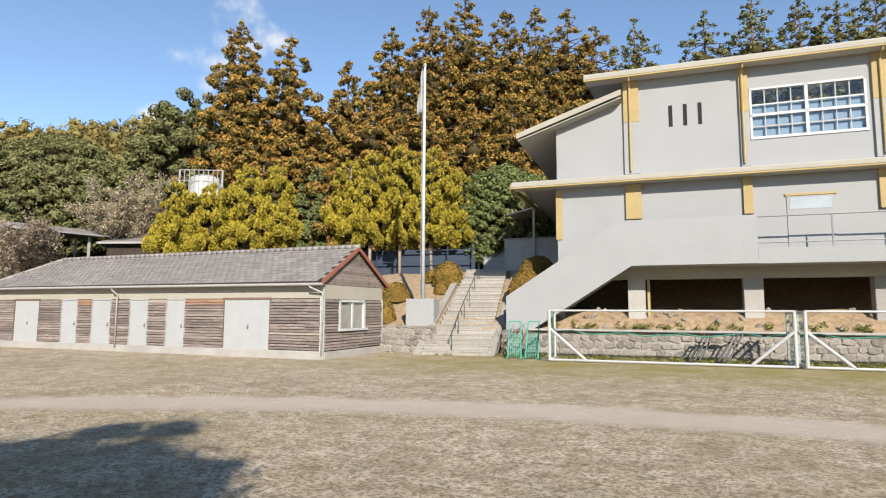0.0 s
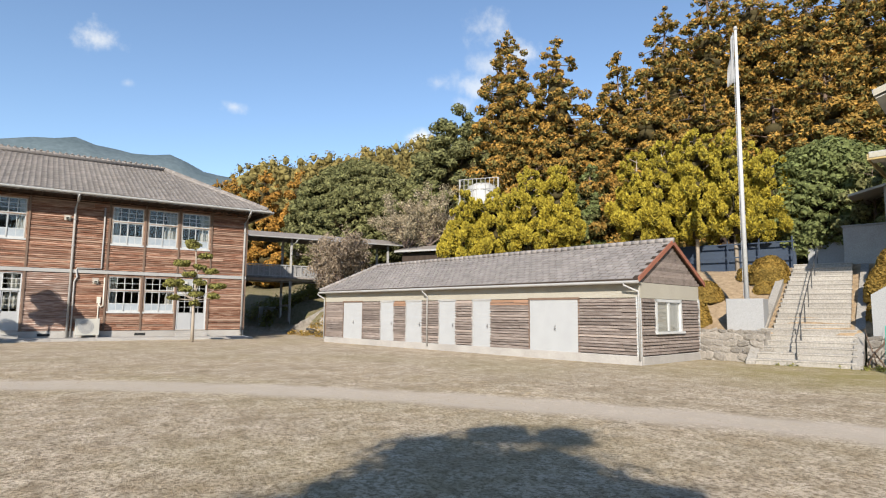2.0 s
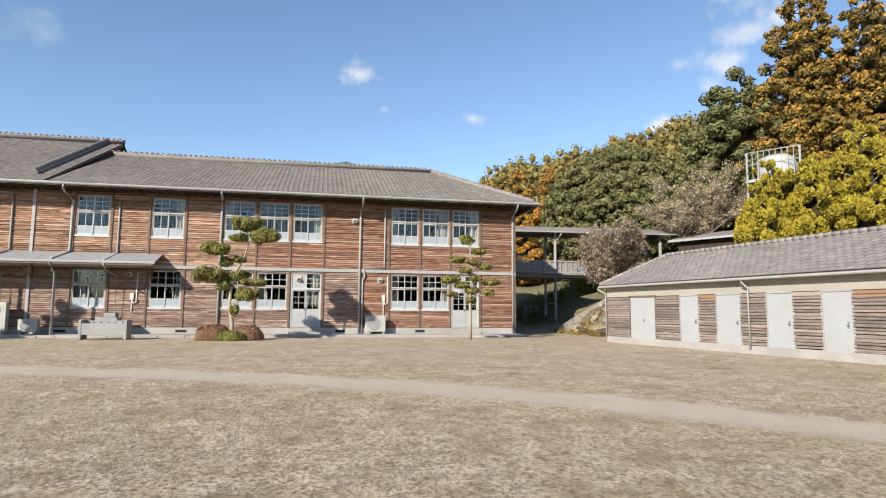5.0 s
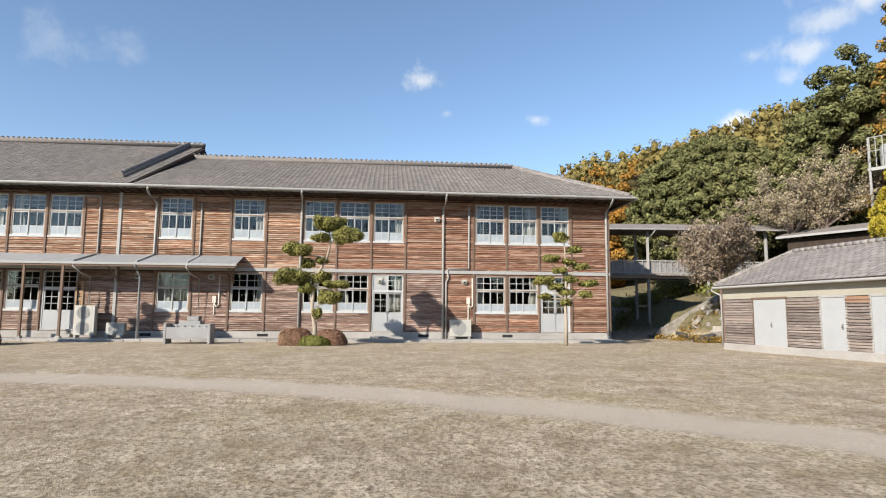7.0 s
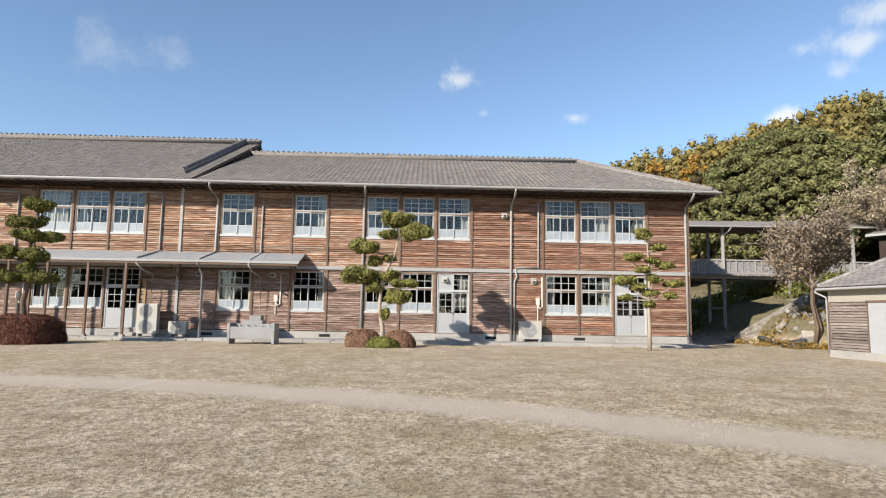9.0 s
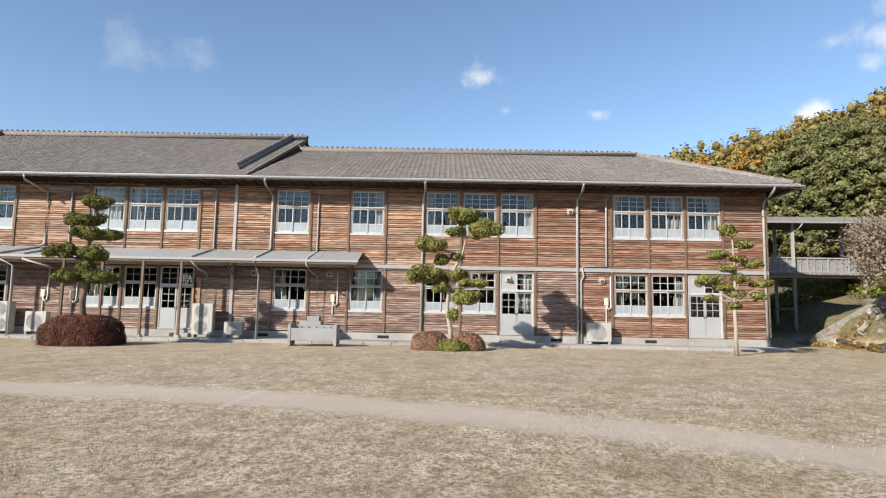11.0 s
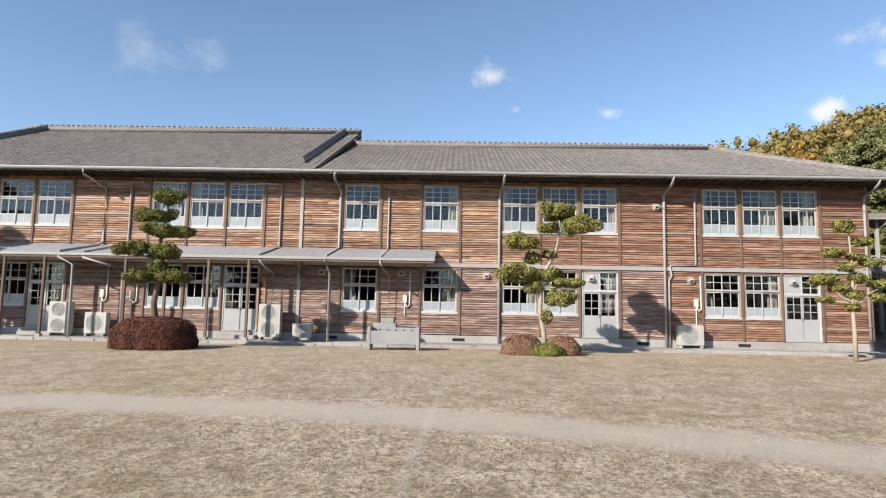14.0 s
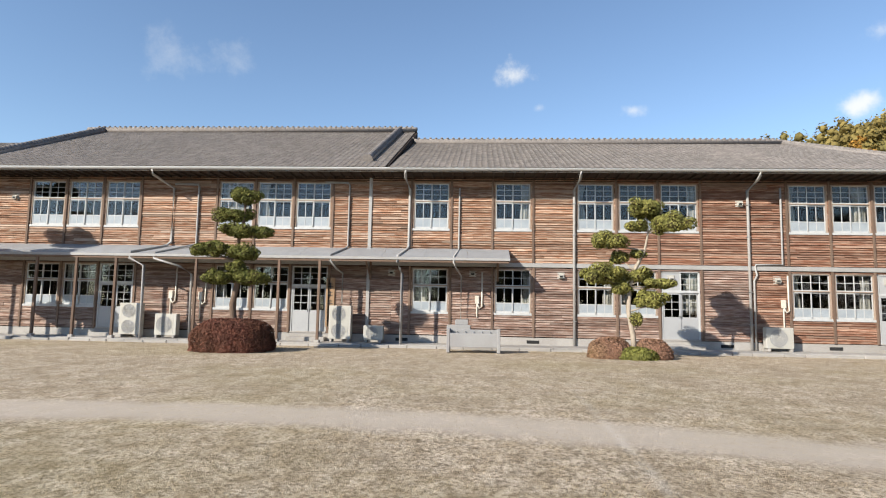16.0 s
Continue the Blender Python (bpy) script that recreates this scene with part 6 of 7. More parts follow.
part("roof", slab([(-0.6, 7.7, 4.4), (11.6, 7.7, 4.4), (11.6, 3.5, 6.3), (-0.6, 3.5, 6.3)], 0.12), M_TILE, hs)
part("fascia", Geo().box(-0.6, -0.75, 4.2, 11.6, -0.68, 4.42), M_GUTTER, hs)
# water tank above the trees
tk = thing("water_tank", "white water tank inside a railed steel stand", "tank", pose(-40.4, 30.8, 3.6, 0, 0, 35))
part("tank", Geo().tube([(0, 0, 7.4), (0, 0, 8.9), (0, 0, 9.15)], [1.4, 1.4, 0.9], 24), M_GOAL, tk, smooth=False)
part("platform", Geo().box(-1.8, -1.5, 7.2, 1.8, 1.5, 7.4), M_GUTTER, tk)
for x in (-1.7, 1.7):
    for y in (-1.4, 1.4):
        part("leg", Geo().tube([(x, y, 0), (x, y, 9.4)], 0.08, 6), M_GUTTER, tk)
for k in range(10):
    part("rail_bar", Geo().tube([(-1.7 + k * 0.378, -1.4, 7.4), (-1.7 + k * 0.378, -1.4, 9.4)], 0.03, 4), M_GUTTER, tk)
part("rail", Geo().tube([(-1.7, -1.4, 9.4), (1.7, -1.4, 9.4), (1.7, 1.4, 9.4), (-1.7, 1.4, 9.4), (-1.7, -1.4, 9.4)], 0.035, 4).tube([(-1.7, -1.4, 8.5), (1.7, -1.4, 8.5)], 0.03, 4), M_GUTTER, tk)
# terrace walls at the head of the steps
tw = thing("wall_terrace", "blue-grey shaded block wall on the terrace", "wall", HALL, kind="structure")
part("block_wall", Geo().box(-2.2, 8.5, 3.4, 1.75, 8.7, 5.5, 0.01), M_CONCRETE, tw)
part("wall_cap", Geo().box(-2.25, 8.45, 5.5, 1.75, 8.75, 5.58, 0.01), M_CONCRETE, tw)
part("gate_wall", Geo().box(-4.25, 11.5, 3.4, -2.3, 11.7, 5.6, 0.01), M_PLASTER, tw)
fe = thing("terrace_fence", "dark blue net fence with pale posts behind the cypress trunks", "fence", STAIR)
M_FENCE = material("dark_blue_net", (0.03, 0.045, 0.075), 0.8, (0.04, 0.055, 0.08), None, 3)
for k in range(9):
    part("post", Geo().tube([(-0.3 - k * 1.5, 12.2, 3.5), (-0.3 - k * 1.5, 12.2, 5.6)], 0.04, 6), M_FENCE, fe)
for z in (3.9, 4.6, 5.3):
    part("rail", Geo().box(-12.5, 12.17, z, -0.2, 12.23, z + 0.06), M_FENCE, fe)
part("screen", Geo().box(-12.5, 12.6, 3.5, -0.2, 12.65, 5.4), M_FENCE, fe)

# ---- old tyres by the shed ----
def tyre(m):
    g = Geo()
    n, k_ = 28, 10
    for i in range(n):
        a = 2 * math.pi * i / n
        for j in range(k_):
            b = 2 * math.pi * j / k_
            r = 0.3 + 0.105 * math.copysign(abs(math.cos(b)) ** 0.7, math.cos(b))
            g.v.append((r * math.cos(a), r * math.sin(a), 0.1 + 0.1 * math.copysign(abs(math.sin(b)) ** 0.7, math.sin(b))))
    for i in range(n):
        for j in range(k_):
            g.f.append((i * k_ + j, ((i + 1) % n) * k_ + j, ((i + 1) % n) * k_ + (j + 1) % k_, i * k_ + (j + 1) % k_))
    ob = mesh_object("tyre", g, M_TYRE, smooth=True)
    ob.matrix_basis = m
    tagged(ob, "old black tyre lying on the grass by the shed", "tyre", "old tyres")
for x, y, z, rx, ry in ((-41.3, 15.75, 0.2, 12, 4), (-40.3, 15.6, 0.02, 8, 0), (-37.8, 15.0, 0, 0, 0), (-38.5, 15.85, 0.05, 10, 0), (-37.1, 14.95, 0, 0, 0), (-37.5, 15.3, 0.2, 8, 12), (-44.4, 15.7, 0.3, 50, 10)):
    tyre(pose(x, y, z, rx, ry, 40 * x))

# ---- planting ----
def branchy(rng, p0, p1, r0, bends=4, wob=0.12):
    pts, rs = [], []
    for i in range(bends + 1):
        t = i / bends
        p = Vector(p0).lerp(Vector(p1), t)
        if 0 < i < bends:
            p += Vector((rng.uniform(-wob, wob), rng.uniform(-wob, wob), 0))
        pts.append(p)
        rs.append(r0 * (1 - 0.62 * t))
    return pts, rs

def niwaki(name, m, trunk, pads, leaf, label, card=0.045, density=1650, trunk_mat=M_PALEBARK, r0=0.13):
    """Cloud-pruned garden tree: a bare bent trunk, limbs, and clipped pads of leaves."""
    rng = np.random.default_rng(len(label) + len(pads))
    rr = random.Random(len(pads))
    o = thing(name, label, "tree", m)
    trunk = [(x, y, z * 0.885) for x, y, z in trunk]
    pads = [((p[0], p[1], p[2] * 0.885), (q[0] * 0.98, q[1] * 0.98, q[2] * 0.92)) for p, q in pads]
    n = len(trunk)
    part("trunk", Geo().tube(trunk, [r0 * (1 - 0.75 * i / (n - 1)) for i in range(n)], 9), trunk_mat, o, smooth=True)
    for c, r in pads:
        c = Vector(c)
        q = min((Vector(t) for t in trunk), key=lambda t: (t - c).length + (1.5 if t.z > c.z else 0))
        pts, rs = branchy(rr, q, c - Vector((0, 0, r[2] * 0.4)), r0 * 0.42, 4, 0.06)
        part("limb", Geo().tube(pts, rs, 6), trunk_mat, o, smooth=True)
        k = 13
        cs = [(c.x + rr.uniform(-.68, .68) * r[0], c.y + rr.uniform(-.68, .68) * r[1], c.z + rr.uniform(-.3, .5) * r[2]) for _ in range(k)] + [tuple(c)]
        rs_ = [tuple(v * rr.uniform(0.3, 0.5) for v in (r[0], r[1], r[2] * 1.3)) for _ in range(k)] + [(r[0] * 0.75, r[1] * 0.75, r[2] * 0.72)]
        cnt = int(density * (r[0] * r[1]) ** 0.8 * 5)
        inner_growth(o, cs, rs_, M_INNERSHADE, cnt, 0.74)
        p, d = lumps(rng, cs, rs_, cnt, 0.72)
        cloud_mesh("leaf_pad", p, d + np.array((0, 0, 0.25)), card, leaf, o, rng=rng)
    return o

def pads_of(lst):
    return [((x, y, z), (a, b, c)) for x, y, z, a, b, c in lst]
niwaki("topiary_tree", pose(-33.2, -5.4, 0), [(0, 0, 0), (0.03, -0.05, 0.9), (0.0, -0.2, 1.9), (0, -0.15, 2.9), (0.05, 0.05, 3.6), (0.05, 0.4, 4.4), (0, 0.55, 5.2), (0, 0.45, 6.0)],
       pads_of([(0, 0.45, 6.15, .75, .75, .5), (0.1, 1.25, 5.55, .85, .85, .5), (0.0, 0.15, 5.4, .45, .45, .3), (0.1, -0.85, 4.75, .65, .75, .42), (0, 0.15, 4.25, .35, .35, .22), (-0.2, -0.45, 4.1, .35, .35, .3),
                (0.1, -1.05, 3.35, .75, .9, .5), (0, -0.45, 2.85, .4, .45, .35), (0, 0.85, 3.05, .6, .6, .26), (0.1, 0.15, 3.35, .4, .5, .35), (0.1, 0.65, 2.35, .65, .65, .42), (0.1, 0.05, 1.55, .25, .25, .35)]),
       M_NIWAKI, "cloud-pruned garden tree with rounded green leaf pads", r0=0.105)
niwaki("topiary_tree", pose(-32.4, -19.9, 0), [(0, 0, 0), (0, 0.02, 1.2), (0.02, -0.05, 1.9), (0.0, 0.1, 2.8), (0.0, -0.05, 3.7), (0.05, 0.1, 4.7), (0, 0.25, 5.6), (0, 0.2, 6.3)],
       pads_of([(0, 0.35, 6.35, .55, .6, .42), (0, -0.15, 5.55, .5, .75, .36), (0.1, 0.15, 4.9, .6, .75, .4), (0, 0.95, 4.85, .4, .5, .3), (0, -0.9, 4.1, .55, .75, .36), (0, 0.2, 4.0, .6, .7, .4), (0, 0.05, 3.4, .4, .45, .4),
                (0.1, -0.6, 2.95, .55, .65, .36), (0.1, 0.65, 2.95, .55, .7, .36)]),
       M_NIWAKIDARK, "dark cloud-pruned garden tree rising from a clipped hedge", trunk_mat=M_BARK, r0=0.14)
niwaki("topiary_tree", pose(-33.0, 5.95, 0), [(0, 0, 0), (0.02, 0, 1.2), (0, -0.03, 2.4), (0, 0.05, 3.6), (0, 0.0, 4.8), (0, -0.05, 5.6)],
       pads_of([(0, -0.2, 5.65, .42, .45, .36), (0, 0.45, 5.0, .35, .42, .22), (0, -0.75, 4.5, .38, .48, .24), (0, 0.15, 4.35, .3, .35, .2), (0, 0.75, 4.1, .35, .4, .2), (0.1, -0.35, 3.9, .3, .4, .2), (0, -1.05, 3.35, .4, .5, .28), (0, 0.2, 3.45, .35, .4, .24),
                (0, 1.15, 3.25, .35, .45, .24), (0, -0.5, 3.05, .3, .4, .22), (0, 0.05, 2.75, .3, .4, .2), (0, -0.95, 2.55, .3, .35, .18), (0, 0.9, 2.65, .3, .35, .2), (0, 0.05, 2.25, .25, .3, .22)]),
       M_NIWAKI, "slender cloud-pruned tree with many small leaf pads", r0=0.09)
niwaki("topiary_tree", pose(-33.4, -34.0, 0), [(0, 0, 0), (0, 0.05, 2.0), (0, 0, 4.2), (0, 0.1, 6.4), (0, 0, 8.4)],
       pads_of([(0, 0, 8.7, 1.0, 1.2, .55), (0, 0.9, 7.0, .8, .9, .45), (0, -0.9, 6.7, .8, .9, .45), (0, 0.2, 5.8, 0.9, 1.0, .5), (0, -1.0, 5.0, .8, .8, .45), (0, 0.9, 4.8, .9, .9, .45), (0, 0.2, 3.5, .9, 1.0, .5)]),
       M_NIWAKIDARK, "tall dark cloud-pruned tree beside the canopy", r0=0.16)

def shrub(name, m, r, leaf, label, n=9000, card=0.035, cat="shrub", flat=2.2):
    rng = np.random.default_rng(int(abs(m.translation.x * 7 + m.translation.y * 13)) + 1)
    o = thing(name, label, cat, m, "clipped shrubs")
    d = rng.normal(0, 1, (n, 3))
    d /= np.linalg.norm(d, axis=1)[:, None]
    d[:, 2] = np.abs(d[:, 2])
    q = d / ((np.abs(d) ** flat).sum(1) ** (1 / flat))[:, None]
    p = q * np.array(r) * (0.93 + 0.09 * rng.random((n, 1)))
    p += 0.03 * np.sin(p[:, [1, 2, 0]] * 9)
    cloud_mesh("leaves", p, d, card, leaf, o, rng=rng)
    g = Geo()
    rows, cols = 7, 16
    for j in range(rows + 1):
        e = math.pi / 2 * j / rows
        for i in range(cols):
            a = 2 * math.pi * i / cols
            v = [math.cos(e) * math.cos(a), math.cos(e) * math.sin(a), math.sin(e)]
            s_ = sum(abs(c) ** flat for c in v) ** (1 / flat)
            g.v.append(tuple(c / s_ * rr * 0.9 for c, rr in zip(v, r)))
    for j in range(rows):
        for i in range(cols):
            g.f.append((j * cols + i, j * cols + (i + 1) % cols, (j + 1) * cols + (i + 1) % cols, (j + 1) * cols + i))
    part("inner_growth", g, leaf, o, smooth=True)
    return o
shrub("hedge_dome", pose(-32.5, -19.9, 0), (1.15, 1.38, 1.12), M_REDHEDGE, "clipped dome hedge with dark red winter leaves", 26000, 0.035, "hedge", 3.4)
shrub("hedge_dome", pose(-33.3, -6.25, 0), (0.75, 0.8, 0.72), M_PALEHEDGE, "low clipped shrub with pinkish brown winter leaves", 9000, 0.035, "hedge", 2.6)
shrub("hedge_dome", pose(-33.4, -4.75, 0), (0.7, 0.7, 0.68), M_PALEHEDGE, "low clipped shrub with pinkish brown winter leaves", 8000, 0.035, "hedge", 2.6)
shrub("weed_clump", pose(-32.8, -5.45, 0), (0.5, 0.75, 0.42), M_WEED, "clump of fresh green weeds at the foot of the tree", 1500, 0.05)
bankz = lambda u, v: height(*((STAIR @ Vector((u, v, 0))).xy))
for u, v, r, lb in ((-0.54, 7.0, (0.8, 0.75, 1.2), 0), (-1.4, 7.4, (0.5, 0.5, 0.65), 0), (-0.6, 6.05, (0.42, 0.42, 0.5), 0), (-2.75, 5.1, (0.75, 0.7, 0.9), 0), (-2.6, 3.0, (0.6, 0.5, 1.0), 0),
                    (3.75, 4.3, (0.85, 1.0, 1.35), 1), (4.1, 5.6, (0.95, 1.1, 1.6), 1), (3.6, 3.0, (0.6, 0.7, 0.8), 1)):
    q = STAIR @ Vector((u, v, 0))
    shrub("azalea", pose(q.x, q.y, max(1.0, height(q.x, q.y)) - 0.1), r, M_AZALEA, "rounded clipped azalea with olive-brown leaves on the bank", int(6000 * r[0] * r[2]) + 2000, 0.05, "shrub", 2.3)

def crown_tree(name, x, y, h, label, leaf, levels, spread, card, count, trunk=0.25, start=0.25, bark=M_BARK, top=0.05, seed=0, power=0.9, droop=0.0, lean=0.0, cat="tree", group="", shell=0.5, lump=0.36, core=0.66):
    """A tapered trunk with limbs, each limb ending in a ragged clump of leaves; the crown's radius follows its height."""
    rr = random.Random(seed * 31 + int(abs(x) * 10))
    rng = np.random.default_rng(seed * 17 + int(abs(y) * 10) + 3)
    z0 = height(x, y) - 0.2
    o = thing(name, label, cat, pose(x, y, z0), group)
    part("trunk", Geo().tube([(0, 0, 0), (lean * 0.3, 0, h * 0.4), (lean, 0.0, h * 0.96)], [trunk, trunk * 0.7, trunk * 0.12], 8), bark, o, smooth=True)
    cs, rs, limbs = [], [], Geo()
    for j in range(levels):
        t = (j + 0.5) / levels
        z = h * (start + (1 - start) * t)
        rad = spread * max(top, (1 - t) ** power) * (0.55 + 0.45 * min(1, t * 5))
        k = max(2, int(2 + rad * 2.0))
        for i in range(k):
            a = 2 * math.pi * (i + rr.random()) / k + j
            q = rad * rr.uniform(0.45, 1.0)
            s = max(0.35, rad * lump) * rr.uniform(0.75, 1.3)
            c = (lean * t + q * math.cos(a), q * math.sin(a), z - droop * q + rr.uniform(-0.3, 0.3) * h / levels)
            cs.append(c)
            rs.append((s, s, s * 0.72))
            if i % 2 == 0:
                limbs.tube([(lean * t, 0, max(0.2, z - q * 0.35)), ((c[0] + lean * t) / 2, c[1] / 2, z - q * 0.1 - droop * q * 0.4), c], [trunk * 0.22 * (1 - 0.5 * t), trunk * 0.14, 0.02], 4, False)
    part("limb_growth", limbs, bark, o)["kind"] = "stuff"
    if core:
        inner_growth(o, cs, rs, M_INNERSHADE, seed + 3, core)
    p, d = lumps(rng, cs, rs, count, shell)
    cloud_mesh("crown", p, d + np.array((0, 0, 0.3)), card, leaf, o, rng=rng, spray=0.2)
    return o

def conifer(name, x, y, top_z, spread, label, tips, old, card, count, trunk, start, bark, seed, group, power=0.6, tier=0.8, clump=0.5, droop=0.15, ragged=0.45, dense=2.6, spray=0.3, rise=0.35, tall=0.8):
    """Tapered trunk, whorls of limbs, and on each limb tufts of needles: tips colour above, old colour below."""
    rr = random.Random(seed * 53 + 7)
    rng = np.random.default_rng(seed * 29 + 5)
    z0 = height(x, y) - 0.2
    h = top_z - z0
    o = thing(name, label, "tree", pose(x, y, z0), group)
    lean = rr.uniform(-0.25, 0.25)
    part("trunk", Geo().tube([(0, 0, 0), (lean * 0.4, 0, h * 0.45), (lean, 0.0, h * 0.97)], [trunk, trunk * 0.7, trunk * 0.1], 8), bark, o, smooth=True)
    cs, rs, core_c, core_r, limbs = [], [], [], [], Geo()
    tiers = max(6, int(h * (1 - start) / tier))
    for j in range(tiers):
        t = (j + rr.uniform(0.2, 0.8)) / tiers
        z = h * (start + (1 - start) * t)
        rad = spread * (1.0 - t) ** power * min(1, 0.6 + t * 3.0) * rr.uniform(0.78, 1.12)
        k = max(3, int(2.5 + rad * dense))
        for i in range(k):
            a = 2 * math.pi * (i + rr.random()) / k + j * 1.7
            q = rad * (rr.uniform(1 - ragged, 1.08) if i % 3 else rr.uniform(0.3, 0.75))
            s = clump * rr.uniform(0.65, 1.35) * (1.0 - 0.62 * t * t)
            c = (lean * t + q * math.cos(a), q * math.sin(a), z - droop * q + rr.uniform(-0.6, 0.6) * tier)
            cs.append(c)
            rs.append((s, s, s * tall))
            if i % 2 == 0:
                limbs.tube([(lean * t, 0, max(0.2, z - q * 0.1)), c], [trunk * 0.16, 0.02], 4, False)
        if t < 0.8:
            core_c.append((lean * t, 0, z - droop * rad * 0.5))
            core_r.append((rad * 0.6, rad * 0.6, tier * 1.3))
    cs.append((lean, 0, h * 0.985))
    rs.append((clump * 0.25, clump * 0.25, clump * 0.8))
    part("limb_growth", limbs, bark, o)["kind"] = "stuff"
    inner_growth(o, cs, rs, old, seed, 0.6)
    inner_growth(o, core_c, core_r, M_INNERSHADE, seed + 1, 0.7)
    p, d = lumps(rng, cs, rs, count, 0.72)
    # Downward sprigs take the old colour: older needles, with the tufts' undershade painted in.
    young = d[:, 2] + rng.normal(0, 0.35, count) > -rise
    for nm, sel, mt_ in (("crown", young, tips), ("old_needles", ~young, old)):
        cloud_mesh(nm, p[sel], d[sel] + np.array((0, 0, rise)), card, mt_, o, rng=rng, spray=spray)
    return o

def dome_tree(name, x, y, zc, rx, rz, label, leaf, card, count, clump, seed, group="", low=-0.55, rough=0.1, n=420):
    """Broad evergreen: a forked trunk, limbs, and leaf rosettes in clumps all over an uneven dome."""
    rr = random.Random(seed)
    rng = np.random.default_rng(seed)
    z0 = height(x, y) - 0.2
    o = thing(name, label, "tree", pose(x, y, z0), group)
    zc -= z0
    part("trunk", Geo().tube([(0, 0, 0), (0.2, 0.1, zc * 0.5), (0.1, 0, zc)], [0.45, 0.36, 0.2], 9), M_BARK, o, smooth=True)
    cs, rs, limbs = [], [], Geo()
    for i in range(n):
        w = low + (1 - low) * (i + 0.5) / n
        a = i * 2.39996
        e = math.sqrt(max(0, 1 - w * w))
        u = Vector((e * math.cos(a), e * math.sin(a), w))
        k = 1 + rough * 2.2 * noise.noise(u * 2.3 + Vector((seed, 0, 0))) + rr.uniform(-rough, rough) * 0.7
        c = Vector((u.x * rx, u.y * rx, zc + u.z * rz))
        c = Vector((0, 0, zc)) + (c - Vector((0, 0, zc))) * k
        s = clump * rr.uniform(0.6, 1.35)
        cs.append(tuple(c))
        rs.append((s, s, s * 0.75))
        if i % 12 == 0:
            limbs.tube([(0, 0, zc * 0.6), tuple(c * 0.55 + Vector((0, 0, zc * 0.45))), tuple(c)], [0.14, 0.08, 0.02], 5, False)
    part("limb_growth", limbs, M_BARK, o)["kind"] = "stuff"
    inner_growth(o, cs, rs, leaf, seed, 0.66)
    inner_growth(o, [(0, 0, zc)], [(rx, rx, rz)], M_INNERSHADE, seed, 0.76)
    p, d = lumps(rng, cs, rs, count, 0.75)
    cloud_mesh("crown", p, d + np.array((0, 0, 0.4)), card, leaf, o, rng=rng, spray=0.1)
    return o

# golden cypresses on the terrace
GOLD = [(-30.6, 21.6, 9.2, 2.0), (-29.2, 22.9, 9.3, 1.8), (-27.2, 24.1, 10.5, 1.8), (-25.8, 25.1, 10.6, 1.55), (-21.8, 27.2, 10.8, 1.55), (-20.9, 28.1, 11.4, 1.9), (-19.1, 28.8, 11.8, 1.9), (-17.5, 29.9, 11.6, 1.9), (-16.2, 30.6, 10.3, 1.6), (-28.0, 25.9, 9.6, 1.9)]
for k, (x, y, tz, s) in enumerate(GOLD):
    conifer("golden_cypress", x, y, tz, s, "golden-leaved cypress with a bare pale trunk base", M_GOLD, M_SHADEGOLD, 0.1, 32000, 0.12, 0.27, M_PALEBARK, k, "golden cypresses", 0.4, 0.36, 0.27, -0.3, 0.4, 5.0, 0.8, 0.8, 1.5)
dome_tree("evergreen_tree", -14.4, 33.6, 7.3, 3.3, 3.3, "dense dark-green round evergreen tree", M_GREENLEAF, 0.14, 40000, 0.5, 3, low=-0.8, rough=0.05, n=260)
crown_tree("evergreen_tree", -11.2, 30.2, 5.0, "small dark evergreen by the head of the steps", M_BROADLEAF, 6, 1.7, 0.15, 4500, 0.12, 0.3, M_BARK, 0.4, 8, 0.5, cat="tree", shell=0.55)
# tall rusty cedars
CEDARS = [(-42.1, 35.3, 28.9, 6.6, 0), (-39.2, 38.6, 27.9, 6.8, 0), (-33.6, 40.6, 24.5, 7.0, 0), (-30.6, 43.3, 28.5, 7.6, 0), (-29.5, 38.8, 20.5, 6.2, 0), (-28.6, 47.1, 32.0, 8.4, 0), (-26.1, 49.8, 34.0, 8.7, 0), (-22.4, 50.6, 31.3, 8.1, 0),
          (-19.7, 52.8, 32.2, 8.4, 0), (-16.8, 53.9, 31.6, 8.4, 0), (-14.2, 53.7, 28.8, 7.9, 0), (-26.0, 41.5, 20.0, 6.6, 0), (-18.7, 44.5, 20.5, 7.0, 0), (-36.6, 33.4, 15.0, 5.4, 0), (-14.6, 46.0, 19.5, 7.0, 0), (-22.5, 44.5, 19.0, 6.8, 0), (-33.0, 36.0, 13.5, 4.9, 2)]
CEDARS_EAST = [(-12.3, 61.5, 32.5, 7.5, 1), (-5.7, 62.6, 32.2, 8.1, 1), (-1.3, 63.0, 33.0, 8.1, 1), (2.9, 61.1, 30.4, 8.1, 1), (5.8, 61.0, 29.8, 8.1, 1), (8.4, 60.8, 29.8, 8.1, 1), (14.0, 60.8, 31.0, 8.1, 1), (-10.4, 47.5, 18.0, 7.5, 1)]
CEDAR_KINDS = (("tall cedar with rust-brown winter foliage", M_CEDAR, M_CEDARGREEN), ("tall dark cedar with browning tips", M_CEDARGREEN, M_BROADLEAF), ("bright green young conifer", M_GREENLEAF, M_BROADLEAF))
for k, (x, y, tz, s, c) in enumerate(CEDARS + CEDARS_EAST):
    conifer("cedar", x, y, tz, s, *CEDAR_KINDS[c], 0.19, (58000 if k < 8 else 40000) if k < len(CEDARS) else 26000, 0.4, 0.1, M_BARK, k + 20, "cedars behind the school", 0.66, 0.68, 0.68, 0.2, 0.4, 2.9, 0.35)
